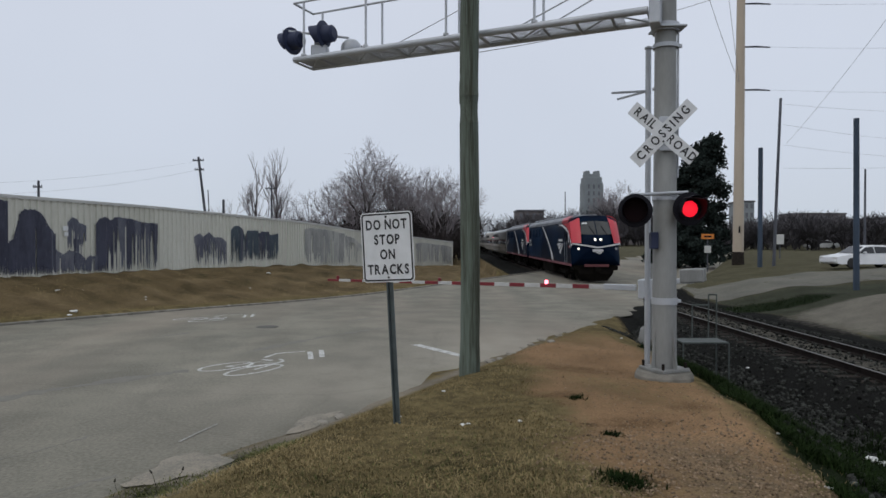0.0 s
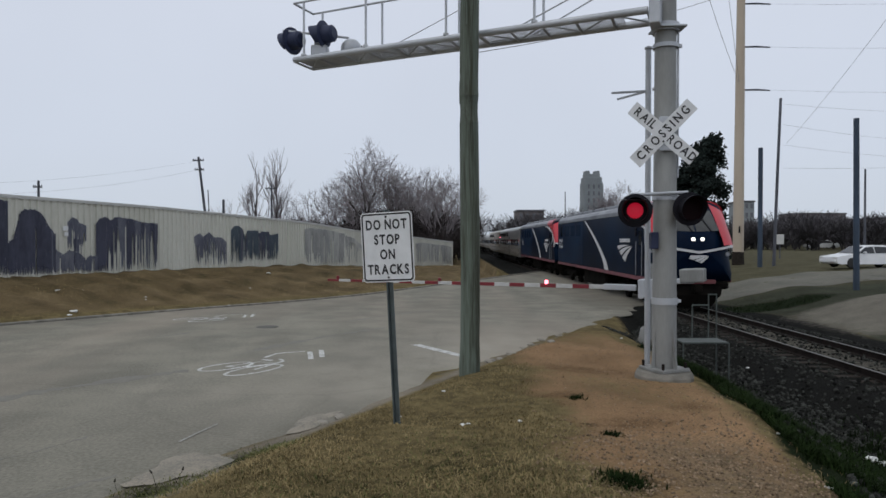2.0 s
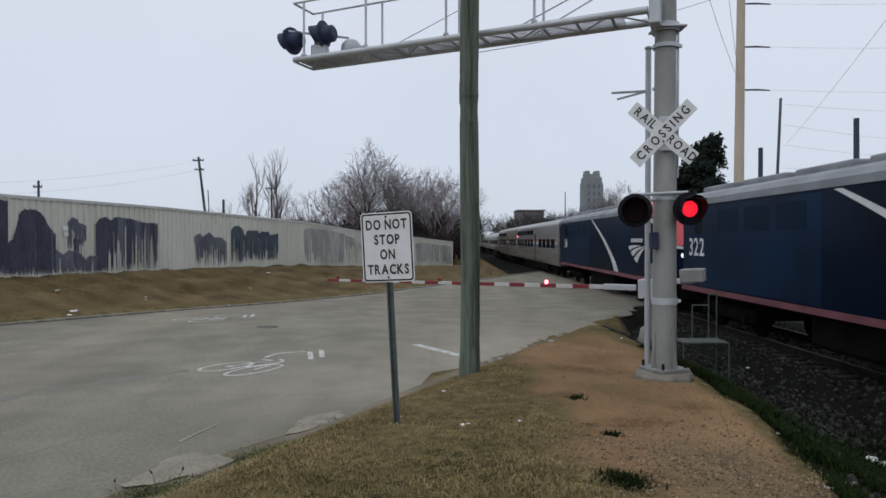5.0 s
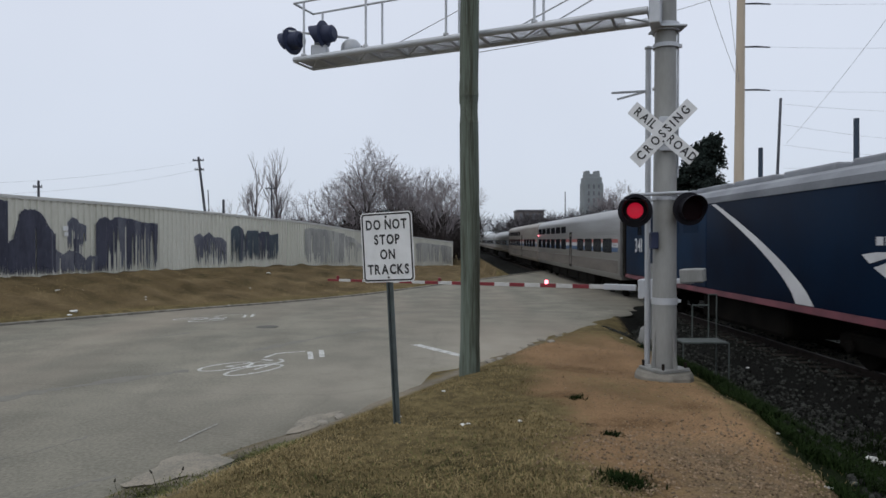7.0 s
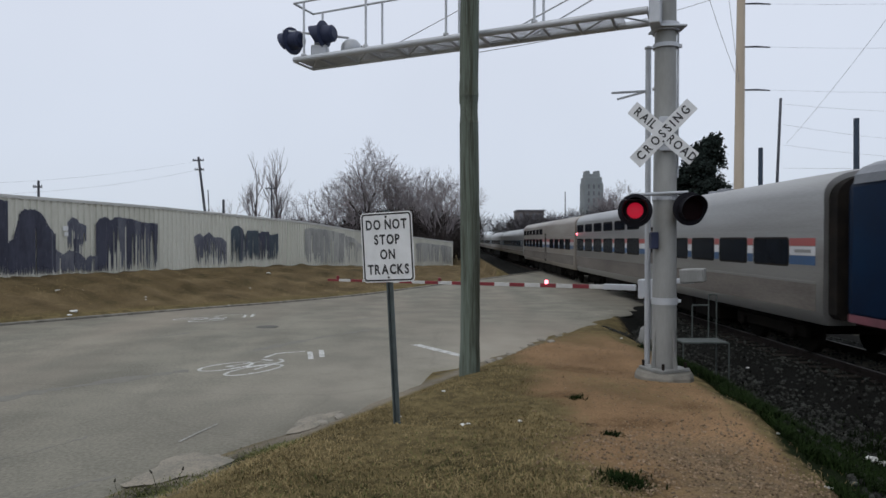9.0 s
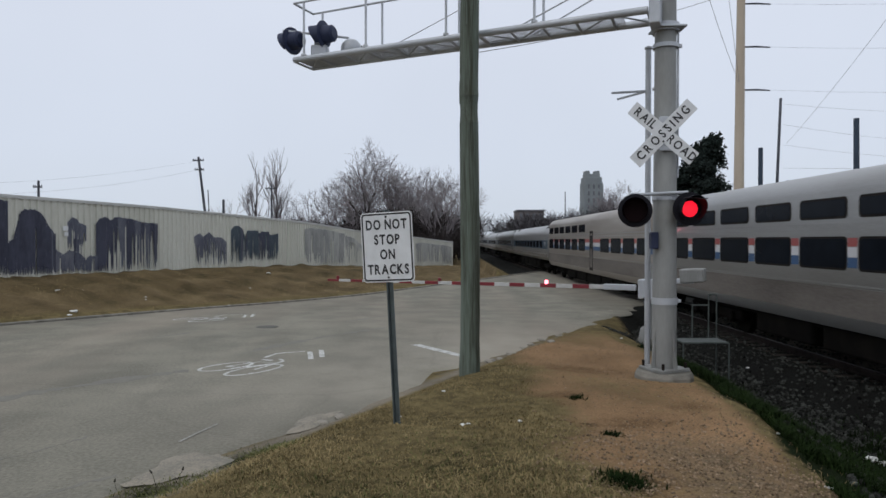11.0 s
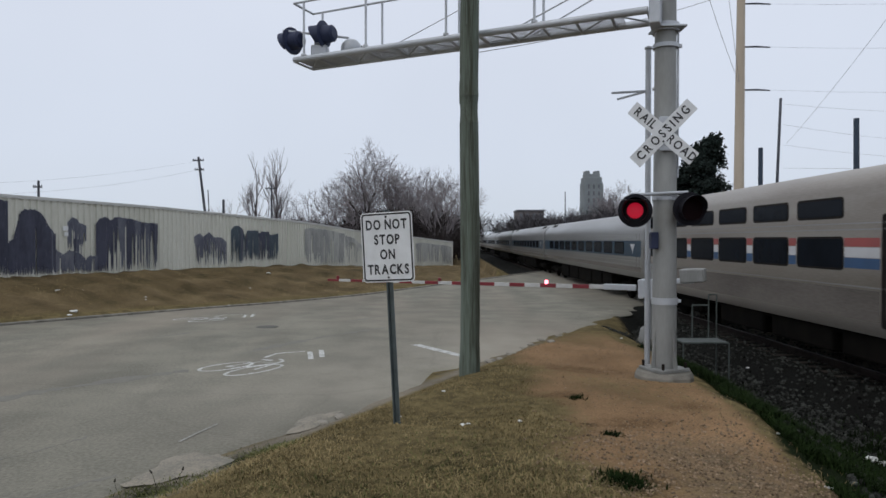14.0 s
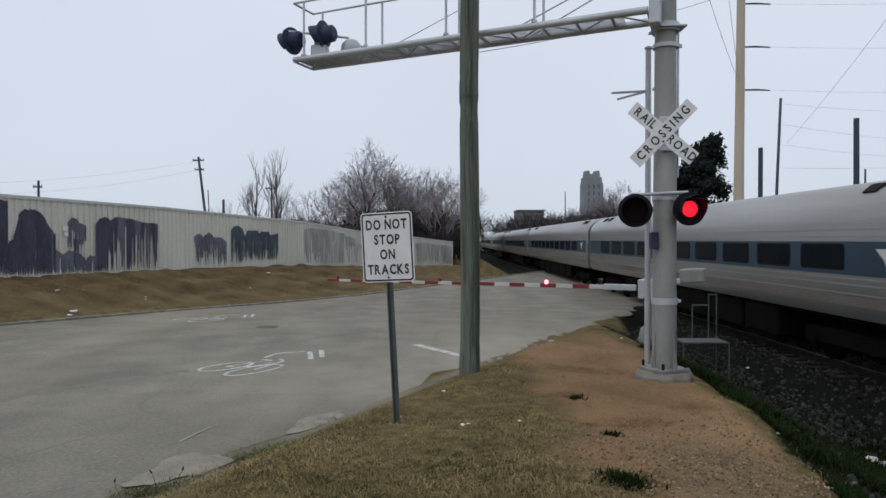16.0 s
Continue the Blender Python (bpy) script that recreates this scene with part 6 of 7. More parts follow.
def build_trees():
    rows = ((-10.3, 88, 16.4, 1.0, 3, 0.28, "large bare spreading tree behind the wall"), (-14.8, 96, 13.2, 0.95, 5, 0.35, "bare tree behind the wall"),
            (-4.4, 84, 13.3, 0.75, 8, 0.7, "bare rounded tree with upright limbs"), (-0.6, 80, 12.4, 0.8, 9, 0.7, "bare rounded tree with upright limbs"),
            (-6.2, 97, 14.5, 0.8, 23, 0.6, "bare tree with dense twigs"),
            (-27.0, 96, 16.0, 0.12, 12, 1.6, "slender bare tree behind the wall"), (-24.2, 97, 16.5, 0.12, 13, 1.6, "slender bare tree behind the wall"),
            (-31.5, 98, 9.2, 0.85, 14, 0.4, "small bare tree behind the wall"), (-20.0, 99, 9.8, 0.9, 16, 0.4, "small bare tree behind the wall"),
            (-17.5, 92, 10.5, 0.9, 31, 0.4, "small bare tree behind the wall"), (-2.3, 95, 11.5, 0.9, 33, 0.5, "small bare tree behind the wall"),
            (48, 175, 18, 0.8, 18, 0.5, "bare tree far beyond the railway"), (42, 170, 13, 0.9, 19, 0.5, "bare tree far beyond the railway"))
    for x, y, h, sp, seed, upr, lab in rows:
        bare_tree(x, y, gz(x, y) - 0.3, h, sp, seed, lab, upr, 0.0075 if y < 120 else 0.022, 5 if sp > 0.5 else 1)
    # brush and far woods, one mass of thin stems
    rng = random.Random(77)
    base = [grow(random.Random(s), 6.0, 1.0, 3, 0.5, 7) for s in (1, 2, 3)]
    base = [[(a * (6 / max(q[1].z for q in b_)), b * (6 / max(q[1].z for q in b_)), ra, rb, lev) for a, b, ra, rb, lev in b_] for b_ in base]
    V, F = [], []

    def shrub(x, y, z, h, wide):
        segs = rng.choice(base)
        a0 = rng.random() * 6.28
        c, s_ = math.cos(a0), math.sin(a0)
        k = h / 6.0
        for a, b, ra, rb, lev in segs:
            i0 = len(V)
            for p, r in ((a, max(ra, 0.022)), (b, max(rb, 0.018))):
                px, py = (p.x * c - p.y * s_) * k * wide + x, (p.x * s_ + p.y * c) * k * wide + y
                r = r * (1 + 0.004 * y)
                V.extend(((px - r, py, p.z * k + z), (px + r, py - r, p.z * k + z), (px, py + r, p.z * k + z)))
            for m_ in range(3):
                F.append((i0 + m_, i0 + (m_ + 1) % 3, i0 + 3 + (m_ + 1) % 3, i0 + 3 + m_))

    def flush(name, material, label):
        me = bpy.data.meshes.new(name)
        me.from_pydata(V, [], F)
        me.materials.append(material)
        tagged(new(name, me), label, "brush", kind="stuff")
        V.clear()
        F.clear()

    for _ in range(110):      # behind the wall and at the curve
        y = rng.uniform(80, 108)
        x = rng.uniform(-0.33 * y, 0.035 * y)
        shrub(x, y, gz(x, y) - 0.2, rng.uniform(3.6, 6.4) + (2.0 if x > -0.12 * y else 0), 1.2)
    for _ in range(70):      # a low dense row close behind the wall's far end
        y = rng.uniform(77, 86)
        x = rng.uniform(-0.30 * y, 0.015 * y)
        shrub(x, y, gz(x, y) - 0.2, rng.uniform(3.4, 4.8), 1.3)
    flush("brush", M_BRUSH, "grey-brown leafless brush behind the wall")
    for _ in range(170):      # beyond the railway bend
        y = rng.uniform(150, 230)
        x = rng.uniform(0.0, 0.36) * y
        if x < track_x(y) + 8 and x > track_x(y) - 6:
            continue
        shrub(x, y, gz(x, y) - 0.2, rng.uniform(5.5, 10.5), 1.5)
    for _ in range(170):      # far right
        y = rng.uniform(95, 170)
        x = rng.uniform(0.38, 0.78) * y
        shrub(x, y, gz(x, y) - 0.2, rng.uniform(2.8, 6.8), 1.4)
    flush("far_woods", M_FARBRUSH, "distant leafless woods with haze put into their colour")


def leaf_mass(name, clumps, size, count, seed, material, parent=None):
    """Many small leaf blades, thick round each clump (centre, radius)."""
    rng = np.random.default_rng(seed)
    V, F = [], []
    w = np.array([c[3] ** 2 for c in clumps])
    pick = rng.choice(len(clumps), count, p=w / w.sum())
    for i in pick:
        cx, cy, cz, r = clumps[i]
        d = rng.normal(size=3)
        d /= np.linalg.norm(d)
        p = np.array((cx, cy, cz)) + d * r * rng.uniform(0.35, 1.05) * np.array((1, 1, 0.8))
        a, b = rng.normal(size=3), rng.normal(size=3)
        a /= np.linalg.norm(a)
        b -= a * a.dot(b)
        b /= np.linalg.norm(b)
        s = size * rng.uniform(0.5, 1.3)
        i0 = len(V)
        V.extend((p - a * s, p + b * s * 0.45, p + a * s, p - b * s * 0.45))
        F.append((i0, i0 + 1, i0 + 2, i0 + 3))
    me = bpy.data.meshes.new(name)
    me.from_pydata([tuple(v) for v in V], [], F)
    me.materials.append(material)
    ob = new(name, me)
    if parent:
        ob.parent = parent
    return ob


def evergreen(x, y, height, width, seed, lean=0.0):
    z = gz(x, y)
    t = thing("evergreen_tree", pose(x, y, z), "tall dark evergreen tree with an uneven outline", "tree")
    bm = bmesh.new()
    add_path(bm, [(0, 0, -0.3), (0.1, 0, height * 0.3), (0, 0.1, height * 0.6), (0.1, 0, height * 0.93)], [0.35, 0.28, 0.18, 0.04], 10)
    part("trunk", bm, M_BARK, t, smooth=True)
    rng = random.Random(seed)
    clumps = []
    for k in range(64):
        f = 0.06 + 0.93 * (k / 63)
        prof = min(1.0, (1.08 - f) * 7.0) * (1.0 - 0.58 * f + 0.12 * math.sin(11 * f))
        rad = width / 2 * max(0.18, prof)
        for _ in range(4):
            a, rr = rng.uniform(0, 6.283), rad * math.sqrt(rng.random())
            c = (rr * math.cos(a) + lean * (width / 2 - rad), rr * math.sin(a), height * f + rng.uniform(-0.3, 0.3), rng.uniform(0.45, 0.85))
            clumps.append(c)
            if rng.random() < 0.12:
                part("limb", tube((0, 0, c[2] - 0.6), c[:3], 0.06, 0.02, 5), M_BARK, t)
    leaf_mass("crown", clumps, 0.20, 22000, seed, M_NEEDLE, t)


# ---------------------------------------------------------------- poles, buildings, car
def simple_pole(x, y, top_z, r0, r1, material, label, lean=0.0, category="utility pole", arms=(), sides=14):
    z = gz(x, y)
    p = thing("utility_pole", pose(x, y, z), label, category, "poles along the line")
    h = top_z - z
    bm = bmesh.new()
    add_path(bm, [(0, 0, -0.4), (lean * 0.5 * h, 0, h * 0.5), (lean * h, 0, h)], [r0, (r0 + r1) / 2, r1], sides)
    part("shaft", bm, material, p, smooth=True)
    for az, half in arms:
        part("crossarm", box((lean * (az - z), -r1 - 0.04, az - z), (half * 2, 0.1, 0.12), 0.01), material, p)
        for k in (-0.9, -0.45, 0.45, 0.9):
            part("insulator", lathe([(0.03, 0), (0.06, 0.04), (0.03, 0.14)], 8, pose(lean * (az - z) + k * half, -r1 - 0.04, az - z + 0.06)), M_GREYPOLE, p)
    return p, (x, y, z)


def wire(a, b, sag, r=0.012):
    bm = bmesh.new()
    a, b = Vector(a), Vector(b)
    add_path(bm, [a.lerp(b, t) - Vector((0, 0, 4 * sag * t * (1 - t))) for t in np.linspace(0, 1, 13)], r, 4)
    tagged(part("overhead_wire", bm, M_WIRE), "thin grey overhead wire", "wire", "overhead wires")


def build_poles():
    p, (x, y, z) = simple_pole(22.08, 50, 34, 0.40, 0.22, M_WOODTAN, "tall tan steel transmission pole", 0.006, sides=20)
    part("pole_base", lathe([(0.42, -0.4), (0.44, 0.1), (0.42, 0.85), (0.40, 0.95)], 20), M_TIE, p, "dark rusty brown pole base")
    part("pole_tag", box((-0.1, -0.46, 2.6), (0.14, 0.03, 0.5), 0.01), M_BLACK, p)
    for h in (13.85, 17.05, 20.25, 23.45):
        bm = bmesh.new()
        add_path(bm, [(0.25, 0, h - z), (1.3, 0, h - z + 0.03), (2.3, 0, h - z - 0.02)], [0.06, 0.075, 0.05], 8)
        part("insulator_arm", bm, M_GREYPOLE, p, "grey horizontal insulator")
        wire((x + 2.3, y, h), (x + 52, y - 8, h + 2.5), 1.6, 0.007)
    simple_pole(21.83, 46, 9.0, 0.16, 0.15, M_BLUEPOLE, "short dark bluish pole without wires")
    simple_pole(22.77, 46, 12.4, 0.11, 0.09, M_GREYPOLE, "slim leaning grey pole", 0.036)
    simple_pole(19.20, 31, 8.3, 0.135, 0.12, M_BLUEPOLE, "bluish weathered wooden pole", -0.008)
    simple_pole(47.34, 75, 10.6, 0.13, 0.10, M_GREYPOLE, "far grey utility pole")
    simple_pole(-24.97, 72, 11.6, 0.17, 0.12, M_GREYPOLE, "grey utility pole with short crossarms", -0.115, arms=((11.2, 0.6), (10.2, 0.5)))
    simple_pole(-25.67, 74, 8.2, 0.07, 0.05, M_GREYPOLE, "slim grey pole behind the wall", -0.04)
    simple_pole(-36.29, 60, 8.0, 0.12, 0.10, M_GREYPOLE, "utility pole standing behind the wall", 0.0, arms=((7.4, 0.4),))
    simple_pole(-22.98, 70, 6.9, 0.16, 0.13, M_GREYPOLE, "short utility pole stub behind the wall")
    simple_pole(-23.07, 90, 10.2, 0.14, 0.10, M_GREYPOLE, "far grey utility pole with crossarm", 0.0, arms=((9.6, 0.8),))
    simple_pole(27.41, 150, 13.5, 0.14, 0.10, M_GREYPOLE, "far thin grey pole")
    simple_pole(31.00, 160, 9.5, 0.14, 0.10, M_GREYPOLE, "far thin grey pole")
    for h, s in ((11.2, 1.3), (10.2, 1.5)):
        wire((-26.3, 72, h), (-62, 66, h - 2.5), s, 0.007)
    # lines that fan out over the far side
    for h0, h1, sag in ((12.0, 12.6, 0.8), (10.6, 9.4, 1.0), (9.2, 8.0, 0.9), (7.6, 7.9, 0.5)):
        wire((23.4, 46, h0), (60, 62, h1 + 3), sag, 0.007)
    wire((23.6, 46, 9.3), (14.3, 18, 11.85), 0.25, 0.009)
    wire((21.95, 49.7, 14.35), (14.1, 37.0, 17.8), 0.3, 0.014)
    wire((21.95, 49.7, 14.45), (18.3, 43.5, 20.2), 0.15, 0.014)


M_BRICK = mat("far_brown_brick", (0.16, 0.14, 0.14), (0.125, 0.11, 0.11), 0.9, 0, 0.2, 3)
# Grey stone lightened towards teal: distance haze is put into the colour.
M_LIMESTONE = mat("haze_tinted_grey_stone", (0.25, 0.275, 0.29), (0.185, 0.205, 0.215), 0.9, 0, 0.12, 2)
M_DARKWIN = mat("far_window", (0.10, 0.105, 0.12), (0.13, 0.135, 0.15), 0.3, 0, 0.5)
M_CARWHITE = mat("white_car_paint", (0.72, 0.73, 0.74), (0.64, 0.65, 0.66), 0.25, 0, 1.0, 10, fine_amount=0.1)
M_ORANGE = mat("orange_sign", (0.75, 0.26, 0.04), (0.62, 0.2, 0.03), 0.6, 0, 2)
M_PALE = mat("pale_board", (0.6, 0.6, 0.58), (0.5, 0.5, 0.48), 0.7, 0, 2)
M_ROOFG = mat("far_flat_roof", (0.14, 0.14, 0.15), None, 0.9, 0, 0.4)


def facade(name, x, y, w, d, h, floors, bays, wall_mat, label, category="building", z=None, rz=0.0):
    z = gz(x, y) if z is None else z
    b = thing(name, pose(x, y, z, 0, 0, rz), label, category, "far buildings")
    part("wall", box((0, 0, h / 2 - 0.5), (w, d, h + 1)), wall_mat, b)
    part("roof", box((0, 0, h + 0.25), (w + 0.6, d + 0.6, 0.5), 0.08), M_ROOFG, b)
    fh, bw = h / floors, w / bays
    data = None
    for i in range(floors):
        for k in range(bays):
            if data is None:
                o = part("window", box((0, 0, 0), (bw * 0.5, 0.3, fh * 0.5), 0.03), M_DARKWIN, b)
                data = o.data
            else:
                o = new("window", data)
                o.parent = b
            o.location = (-w / 2 + bw * (k + 0.5), -d / 2, fh * (i + 0.55))
    return b


def build_tower():
    y = 300
    x = 66.5
    z = gz(x, y)
    t = thing("stone_tower", pose(x, y, z, 0, 0, 4), "far grey stone tower with a notched crown", "building", "far buildings")
    t.scale = (0.79, 0.79, 0.955)
    part("shaft", box((0, 0, 14.0), (10.4, 10, 30), 0.12), M_LIMESTONE, t)
    part("upper_stage", box((0, 0, 30.2), (9.6, 9.2, 2.6), 0.25), M_LIMESTONE, t)
    part("crown", box((0, 0, 32.0), (8.0, 7.6, 2.2), 0.3), M_LIMESTONE, t)
    for sx in (-1, 1):
        part("corner_turret", box((sx * 2.85, 0, 33.6), (2.1, 6.4, 1.8), 0.2), M_LIMESTONE, t)
        for k in range(2):
            part("buttress", box((sx * (5.0 - 3.3 * k), -5.05, 13.5), (0.8, 0.6, 29), 0.08), M_LIMESTONE, t)
    part("low_wing", box((0, 2, 4), (17, 12, 8), 0.2), M_LIMESTONE, t)
    for k in range(3):
        for i in range(6):
            part("slit_window", box((-2.9 + 2.9 * k, -5.02, 11.0 + 3.2 * i), (0.9, 0.3, 1.9), 0.04), M_DARKWIN, t)


def build_car():
    x, y = 26.15, 41.3
    z = gz(x, y) + 0.03
    c = thing("white_sedan", pose(x, y, z, 0, 0, 4), "older white sedan parked on the lane", "car")
    half = 0.86
    side = [(-2.45, 0.30), (-2.5, 0.52), (-2.42, 0.70), (-1.35, 0.86), (-0.62, 1.30), (-0.2, 1.385), (0.75, 1.39), (1.15, 1.30), (1.75, 0.97), (2.35, 0.92), (2.45, 0.70), (2.45, 0.35), (2.2, 0.24), (-2.2, 0.24)]
    st = []
    for yy, k in ((-half, 0.93), (-half * 0.96, 0.985), (-half * 0.8, 1.0), (half * 0.8, 1.0), (half * 0.96, 0.985), (half, 0.93)):
        st.append([(px * (0.98 if abs(yy) > 0.8 else 1), yy * (1 if pz < 0.88 else 1 - 0.55 * (pz - 0.88)), 0.24 + (pz - 0.24) * (k if pz > 0.9 else 1)) for px, pz in side])
    part("body", loft(st), M_CARWHITE, c, smooth=True)
    for s in (-1, 1):
        for pts in ([(-1.10, 0.90), (-0.55, 1.26), (-0.05, 1.30), (-0.05, 0.90)], [(0.02, 0.90), (0.02, 1.30), (0.72, 1.30), (1.0, 1.20), (1.35, 0.93)]):
            bm = bmesh.new()
            f = bm.faces.new([bm.verts.new((a, s * (half * (1 - 0.55 * (b - 0.88)) + 0.006), b)) for a, b in pts])
            r = bmesh.ops.extrude_face_region(bm, geom=[f])
            bmesh.ops.translate(bm, vec=(0, -s * 0.02, 0), verts=[v for v in r["geom"] if isinstance(v, bmesh.types.BMVert)])
            bmesh.ops.recalc_face_normals(bm, faces=bm.faces)
            part("side_window", bm, M_GLASS, c)
        for wx in (-1.5, 1.45):
            w = part("wheel", lathe([(0.20, -0.10), (0.31, -0.09), (0.32, 0.0), (0.31, 0.09), (0.20, 0.10)], 22, pose(wx, s * 0.80, 0.32, 90 * s, 0, 0)), M_TYRE, c, smooth=True)
            part("hubcap", lathe([(0.19, 0.085), (0.17, 0.11), (0.05, 0.12)], 16, pose(wx, s * 0.80, 0.32, 90 * s, 0, 0)), M_GALV, w)
        part("headlight", box((-2.42, s * 0.62, 0.62), (0.12, 0.36, 0.10), 0.02), M_PALE, c)
        part("tail_light", box((2.42, s * 0.62, 0.75), (0.08, 0.36, 0.12), 0.02), M_RED, c)
        part("mirror", box((-0.75, s * 0.95, 0.95), (0.14, 0.16, 0.10), 0.03), M_CARWHITE, c)
    bm = bmesh.new()
    f = bm.faces.new([bm.verts.new(p) for p in ((-1.28, -0.68, 0.90), (-1.28, 0.68, 0.90), (-0.63, 0.6, 1.30), (-0.63, -0.6, 1.30))])
    r = bmesh.ops.extrude_face_region(bm, geom=[f])
    bmesh.ops.translate(bm, vec=(-0.012, 0, 0.02), verts=[v for v in r["geom"] if isinstance(v, bmesh.types.BMVert)])
    bmesh.ops.recalc_face_normals(bm, faces=bm.faces)
    part("windshield", bm, M_GLASS, c)
    part("bumper", box((-2.47, 0, 0.42), (0.10, 1.5, 0.16), 0.03), M_CARWHITE, c)
    for x, y, rz in ((28.2, 74, 10), (60.0, 106, -6)):
        tagged(copy_thing(c, pose(x, y, gz(x, y) + 0.02, 0, 0, rz)), "white car parked far beyond the railway")


def build_background():
    build_tower()
    for x, y, w, h, fl, bays, mt, lab in ((30.7, 240, 9, 12.0, 3, 4, M_BRICK, "far brown brick building with a flat roof"),
                                           (143.6, 260, 19, 11.8, 4, 9, M_BRICK, "far brown brick block with rows of windows"),
                                           (102.6, 230, 3.4, 15.0, 5, 2, M_LIMESTONE, "far narrow grey building"),
                                           (69.5, 260, 26, 11.0, 3, 9, M_BRICK, "far long brown building"),
                                           (137.9, 210, 20, 8.0, 2, 8, M_BRICK, "far low brown building")):
        facade("building", x, y, w, 12, h, fl, bays, mt, lab)
    evergreen(23.5, 62, 11.9, 6.0, 5, 0.5)
    evergreen(22.3, 64, 8.6, 5.0, 6)
    # small boards by the far lane
    for x, y, z0, w, h, mt, lab in ((22.17, 56, 2.75, 1.05, 0.42, M_ORANGE, "orange board on a short post"), (22.01, 55.6, 1.6, 0.55, 0.6, M_PALE, "small pale box on a post"), (29.25, 58, 2.3, 0.62, 0.85, M_PALE, "pale board on a post")):
        z = gz(x, y)
        b = thing("notice_board", pose(x, y, z), lab, "board", "boards beyond the railway")
        part("board", box((0, -0.05, z0 - z + h / 2), (w, 0.05, h), 0.01), mt, b)
        part("post", tube((0, 0, -0.2), (0, 0, z0 - z + h * 0.6), 0.05, None, 8), M_GREYPOLE, b)
        if mt is M_ORANGE:
            part("writing_bar", box((0, -0.08, z0 - z + h / 2), (w * 0.6, 0.012, 0.14)), M_BLACK, b)
    build_car()


build_wall()
build_trees()
build_poles()
build_background()


# ---------------------------------------------------------------- small things on the ground
M_STRAW = mat("dead_grass_blade", (0.30, 0.232, 0.118), (0.155, 0.122, 0.06), 0.9, 0, 2, 20, island=0.4, spec=0.05)
M_WEED = mat("green_weed_blade", (0.016, 0.029, 0.008), (0.006, 0.011, 0.0035), 0.9, 0, 2, 20, island=0.45, spec=0.04)
M_TUFT = mat("olive_grass_blade", (0.135, 0.140, 0.055), (0.068, 0.074, 0.028), 0.9, 0, 2, 20, island=0.4, spec=0.05)
M_DARKWEED = mat("dark_weed_seedhead", (0.035, 0.03, 0.02), (0.02, 0.018, 0.012), 0.9, 0, 2, 20)
M_PAPER = mat("white_litter", (0.72, 0.72, 0.70), (0.55, 0.55, 0.53), 0.8, 0, 8, 40)
M_RUBBLE = mat("pale_concrete_rubble", (0.24, 0.22, 0.185), (0.15, 0.135, 0.11), 0.9, 0, 6, 50, 0.4, island=0.25)
M_PEBBLE = mat("tan_pebble", (0.27, 0.20, 0.135), (0.15, 0.105, 0.065), 0.9, 0, 20, 80, 0.2, island=0.5, spec=0.15)


def blades(name, spots, material, label, seed, length, width, lean=0.9):
    """Grass blades, each a bent strip; spots are (x, y, scale)."""
    rng = np.random.default_rng(seed)
    V, F = [], []
    P = np.array(spots)
    Z = ground_z(P[:, 0], P[:, 1]) + ground_noise(P[:, 0], P[:, 1]) - 0.01
    for (x, y, k), z in zip(spots, Z):
        a = rng.uniform(0, 6.283)
        ln, w = length * k * rng.uniform(0.5, 1.2), width * rng.uniform(0.7, 1.3)
        dx, dy = math.cos(a), math.sin(a)
        px, py = -dy * w, dx * w
        le = lean * rng.uniform(0.3, 1.3)
        i0 = len(V)
        for t, ww in ((0, 1.0), (0.55, 0.8), (1.0, 0.1)):
            ox, oy = dx * ln * le * t * t, dy * ln * le * t * t
            h = ln * t * (1 - 0.35 * le * t)
            V.extend(((x + ox + px * ww, y + oy + py * ww, z + h), (x + ox - px * ww, y + oy - py * ww, z + h)))
        F.extend(((i0, i0 + 1, i0 + 3, i0 + 2), (i0 + 2, i0 + 3, i0 + 5, i0 + 4)))
    me = bpy.data.meshes.new(name)
    me.from_pydata(V, [], F)
    me.materials.append(material)
    tagged(new(name, me), label, "grass", kind="stuff")


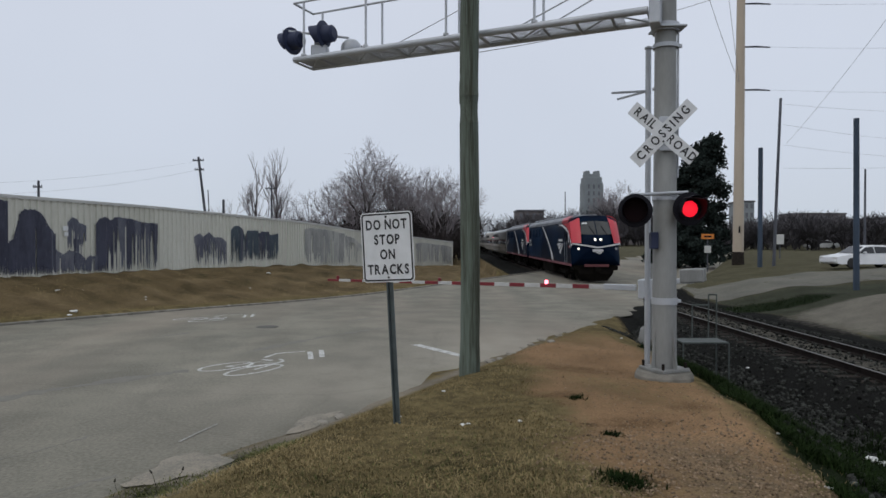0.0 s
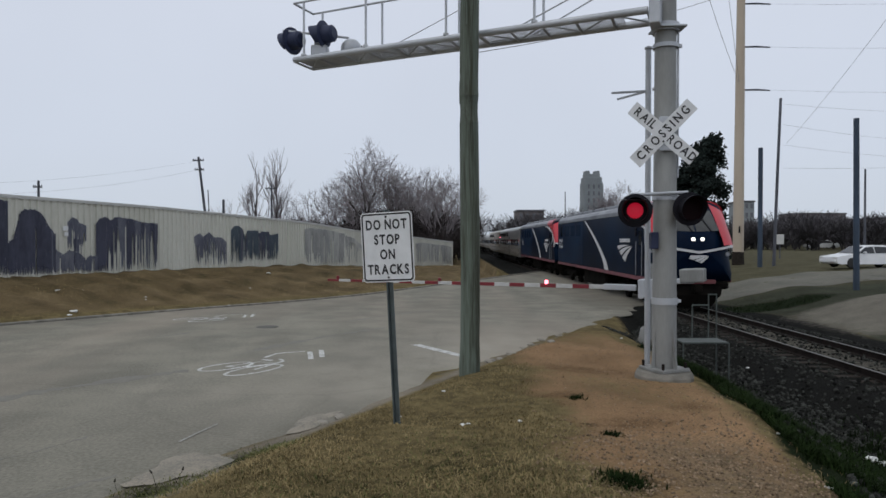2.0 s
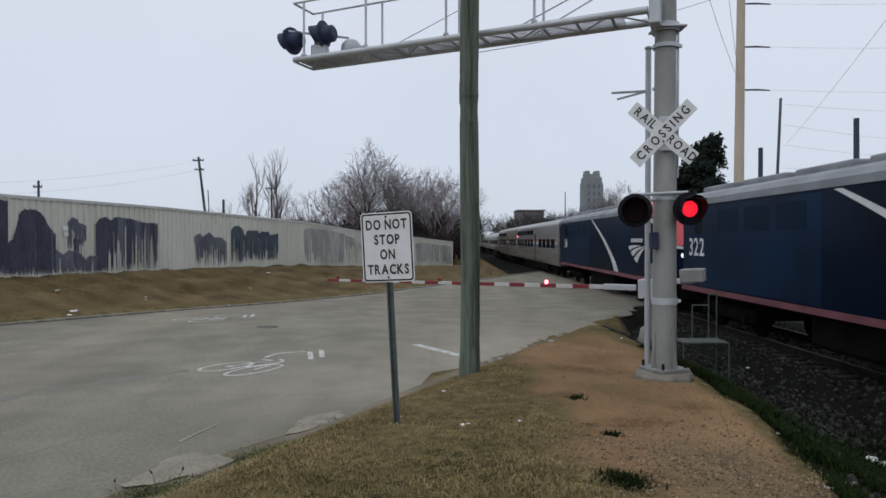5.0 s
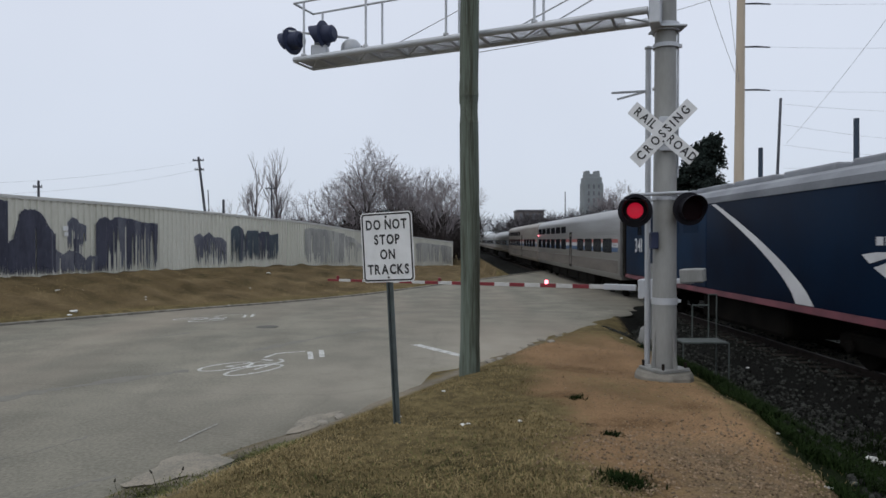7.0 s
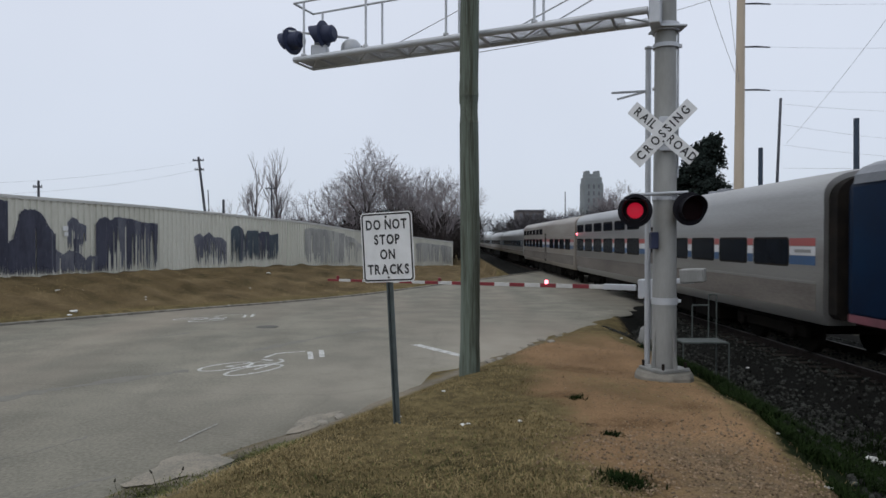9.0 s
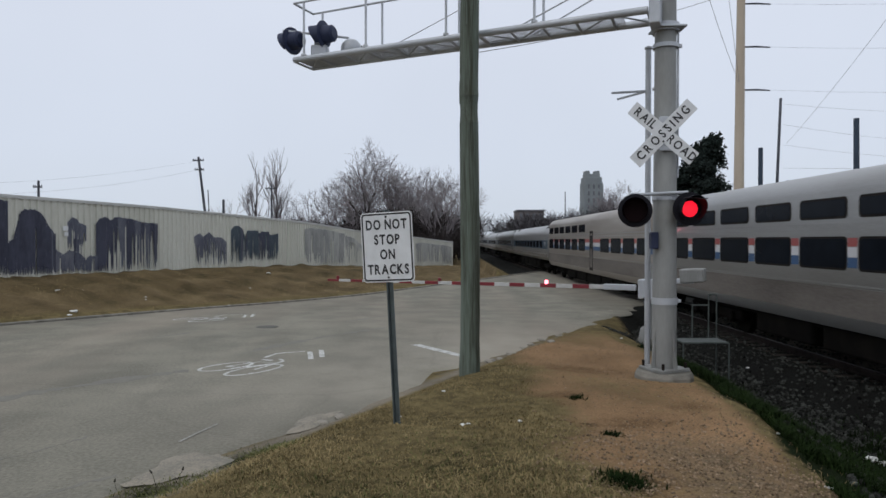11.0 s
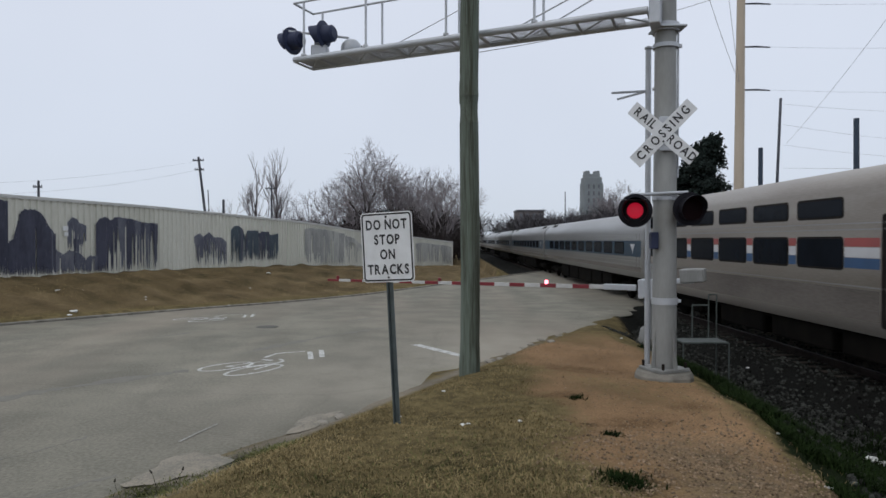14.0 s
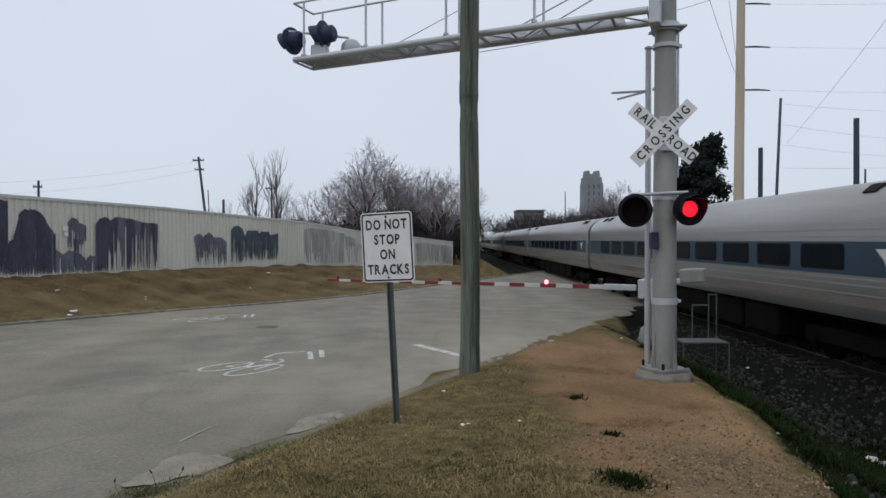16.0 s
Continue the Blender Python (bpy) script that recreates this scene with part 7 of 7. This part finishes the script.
def build_grass():
    rng = np.random.default_rng(21)
    straw, weed, tuft = [], [], []
    while len(straw) < 36000:
        y = 4.2 + 13 * rng.random() ** 1.7
        x = rng.uniform(-4.5, 4.0)
        v = RV.x * x + RV.y * y
        if v < V_NEAR + 0.35:
            continue
        bare = float(smooth01(0.7, 1.6, x + 0.12 * (y - 10) * float(smooth01(11, 14, y)) + 0.18 * math.sin(2.3 * y)))
        patch = 0.5 + 0.5 * math.sin(2.1 * x + 1.3 * y) * math.sin(1.7 * y - 0.8 * x)
        if rng.random() < bare * 0.97 or rng.random() > 0.35 + 0.65 * patch:
            continue
        straw.append((x, y, 0.6 + 0.6 * patch))
    while len(straw) < 52000:      # the bank below the wall
        y = rng.uniform(14, 62)
        xw, zb = wall_at(y)
        vw = RV.x * xw + RV.y * y
        v = rng.uniform(vw + 0.2, V_FAR - 0.4)
        x = (v - RV.y * y) / RV.x
        if x > track_x(y) - 6 or math.sin(0.9 * x + 0.6 * y) * math.sin(1.1 * y - 0.7 * x) < -0.35 + rng.random() * 0.5:
            continue
        straw.append((x, y, 1.5))
    blades("dead_grass", straw, M_STRAW, "short dry straw-coloured winter grass", 3, 0.058, 0.0035, 1.1)
    for gx, gy, r, n, k in ((-1.75, 6.75, 0.30, 900, 0.55), (-2.45, 5.75, 0.40, 900, 0.5), (-2.2, 6.2, 0.3, 300, 0.4), (-0.2, 5.2, 0.7, 900, 0.45), (0.8, 5.0, 0.6, 900, 0.45), (-1.2, 5.4, 0.7, 900, 0.45), (0.3, 6.2, 0.8, 700, 0.4)):
        for _ in range(n):
            tuft.append((gx + rng.normal() * r * 0.55, gy + rng.normal() * r * 0.5, k * rng.uniform(0.6, 1.2)))
    for gx, gy, r, n, k in ((1.45, 5.35, 0.17, 700, 0.45), (1.75, 6.9, 0.09, 260, 0.35), (1.65, 8.3, 0.09, 150, 0.35)):
        for _ in range(n):
            weed.append((gx + rng.normal() * r * 0.55, gy + rng.normal() * r * 0.5, k * rng.uniform(0.6, 1.2)))
    blades("green_grass", tuft, M_TUFT, "patches of short olive-green grass", 8, 0.11, 0.004, 1.0)
    for _ in range(52000):
        y = rng.uniform(5, 14.5)
        reach = 1.5 if y < 10.5 else 0.8
        x = float(track_x(y)) - float(bank_shift(y)) - 5.62 + abs(rng.normal()) * reach
        if math.sin(1.9 * y) * math.sin(2.3 * x + y) > -0.3 + 0.5 * rng.random() - 0.45 * (y < 9.5):
            weed.append((x, y, rng.uniform(0.5, 1.2)))
    for _ in range(900):
        y = rng.uniform(28.2, 30.6)
        x = float(track_x(y)) + rng.uniform(3, 7)
        weed.append((x, y, rng.uniform(0.6, 1.6)))
    blades("green_weeds", weed, M_WEED, "dark green low weeds beside the ballast", 5, 0.15, 0.007, 0.9)


def lump(size, rng, flat=0.6):
    bm = bmesh.new()
    bmesh.ops.create_icosphere(bm, subdivisions=2, radius=1.0)
    off = Vector((rng.uniform(0, 50), rng.uniform(0, 50), 0))
    for v in bm.verts:
        v.co = v.co * (1 + 0.45 * noise.noise(v.co * 1.3 + off))
        v.co = Vector((v.co.x * size, v.co.y * size * 0.75, v.co.z * size * flat))
    return bm


def build_litter():
    rng = random.Random(9)
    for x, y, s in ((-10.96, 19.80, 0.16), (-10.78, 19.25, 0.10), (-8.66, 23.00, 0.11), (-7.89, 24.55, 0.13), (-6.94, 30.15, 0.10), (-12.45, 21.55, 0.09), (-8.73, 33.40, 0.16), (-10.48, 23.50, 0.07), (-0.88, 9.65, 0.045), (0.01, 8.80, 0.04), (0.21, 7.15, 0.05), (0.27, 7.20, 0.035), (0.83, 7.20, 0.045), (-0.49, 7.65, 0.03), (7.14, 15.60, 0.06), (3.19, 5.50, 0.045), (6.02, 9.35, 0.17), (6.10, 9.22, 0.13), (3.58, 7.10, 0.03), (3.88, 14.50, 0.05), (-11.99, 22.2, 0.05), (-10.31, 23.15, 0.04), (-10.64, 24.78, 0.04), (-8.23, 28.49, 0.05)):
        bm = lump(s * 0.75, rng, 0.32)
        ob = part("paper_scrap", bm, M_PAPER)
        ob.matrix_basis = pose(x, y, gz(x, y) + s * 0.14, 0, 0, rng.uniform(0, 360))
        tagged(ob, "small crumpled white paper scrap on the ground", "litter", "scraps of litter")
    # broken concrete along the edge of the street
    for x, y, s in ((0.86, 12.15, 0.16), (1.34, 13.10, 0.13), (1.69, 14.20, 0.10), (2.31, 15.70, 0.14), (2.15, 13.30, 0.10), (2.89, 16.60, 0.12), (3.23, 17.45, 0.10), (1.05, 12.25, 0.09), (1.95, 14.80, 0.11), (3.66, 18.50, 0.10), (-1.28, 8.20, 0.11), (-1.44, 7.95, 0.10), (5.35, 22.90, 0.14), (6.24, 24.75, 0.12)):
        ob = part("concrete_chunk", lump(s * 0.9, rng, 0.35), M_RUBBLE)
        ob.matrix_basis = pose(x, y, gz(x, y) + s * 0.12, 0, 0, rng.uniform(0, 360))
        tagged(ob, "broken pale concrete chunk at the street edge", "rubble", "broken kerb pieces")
    # pebbles on the bare soil
    V, F = [], []
    r2 = np.random.default_rng(12)
    ico = bmesh.new()
    bmesh.ops.create_icosphere(ico, subdivisions=1, radius=1)
    bv = np.array([v.co[:] for v in ico.verts])
    bf = np.array([[v.index for v in f.verts] for f in ico.faces])
    ico.free()
    n, where = 0, []
    while n < 4600:
        near = n >= 2000        # a coarser stony patch lies on the near part
        y = 4.2 + (3.6 if near else 9) * r2.random() ** (1.0 if near else 1.5)
        x = r2.uniform(0.8, 3.2 if near else 3.6)
        if r2.random() > float(smooth01(0.6, 1.7 if near else 2.6, x)) * (float(smooth01(7.8, 6.2, y)) if near else 1):
            continue
        if x > float(track_x(y)) - float(bank_shift(y)) - 5.6:
            continue
        s = r2.uniform(0.004, 0.016 if near else 0.011)
        V.append(bv * s * r2.uniform(0.6, 1.3, 3) + np.array((x, y, 0.3 * s)))
        where.append((x, y))
        F.append(bf + n * len(bv))
        n += 1
    W = np.array(where)
    V = np.array(V)
    V[:, :, 2] += (ground_z(W[:, 0], W[:, 1]) + ground_noise(W[:, 0], W[:, 1]))[:, None]
    me = bpy.data.meshes.new("pebbles")
    me.from_pydata(np.concatenate(V).tolist(), [], np.concatenate(F).tolist())
    me.materials.append(M_PEBBLE)
    tagged(new("pebbles", me), "scattered tan pebbles on bare soil", "gravel", kind="stuff")
    # dark dry seed heads at the street edge
    bm = bmesh.new()
    for k in range(3):
        x, y = -2.62 + rng.uniform(-0.25, 0.25), 6.05 + rng.uniform(-0.25, 0.25)
        z, h = gz(x, y), rng.uniform(0.06, 0.15)
        tip = Vector((x + rng.uniform(-0.08, 0.08), y, z + h))
        add_tube(bm, (x, y, z), tip, 0.003, 0.002, 4)
        add_tube(bm, tip, tip + Vector((rng.uniform(-0.03, 0.03), 0, 0.03)), 0.011, 0.004, 5)
    tagged(part("dry_weed", bm, M_DARKWEED), "dry weed stalks with dark seed heads", "weed", kind="stuff")


build_grass()
build_litter()


def flash_motion():
    """The pair of lamps shows in turn, 0.6 s each; the added discs cover their steady glow."""
    for ob, m, first in BLACKOUT_DISCS:
        rows, shut, swung = [], m, m @ pose(0, 0, 0, -84, 0, 0)
        t, state = 0.46, first
        rows.append((0.0, swung if state else shut))
        while t < 16.0:
            rows.append((t - 0.06, swung if state else shut))
            state = not state
            rows.append((t + 0.06, swung if state else shut))
            t += 0.602
        rows.append((16.0, swung if state else shut))
        walk(ob, rows)


motions()
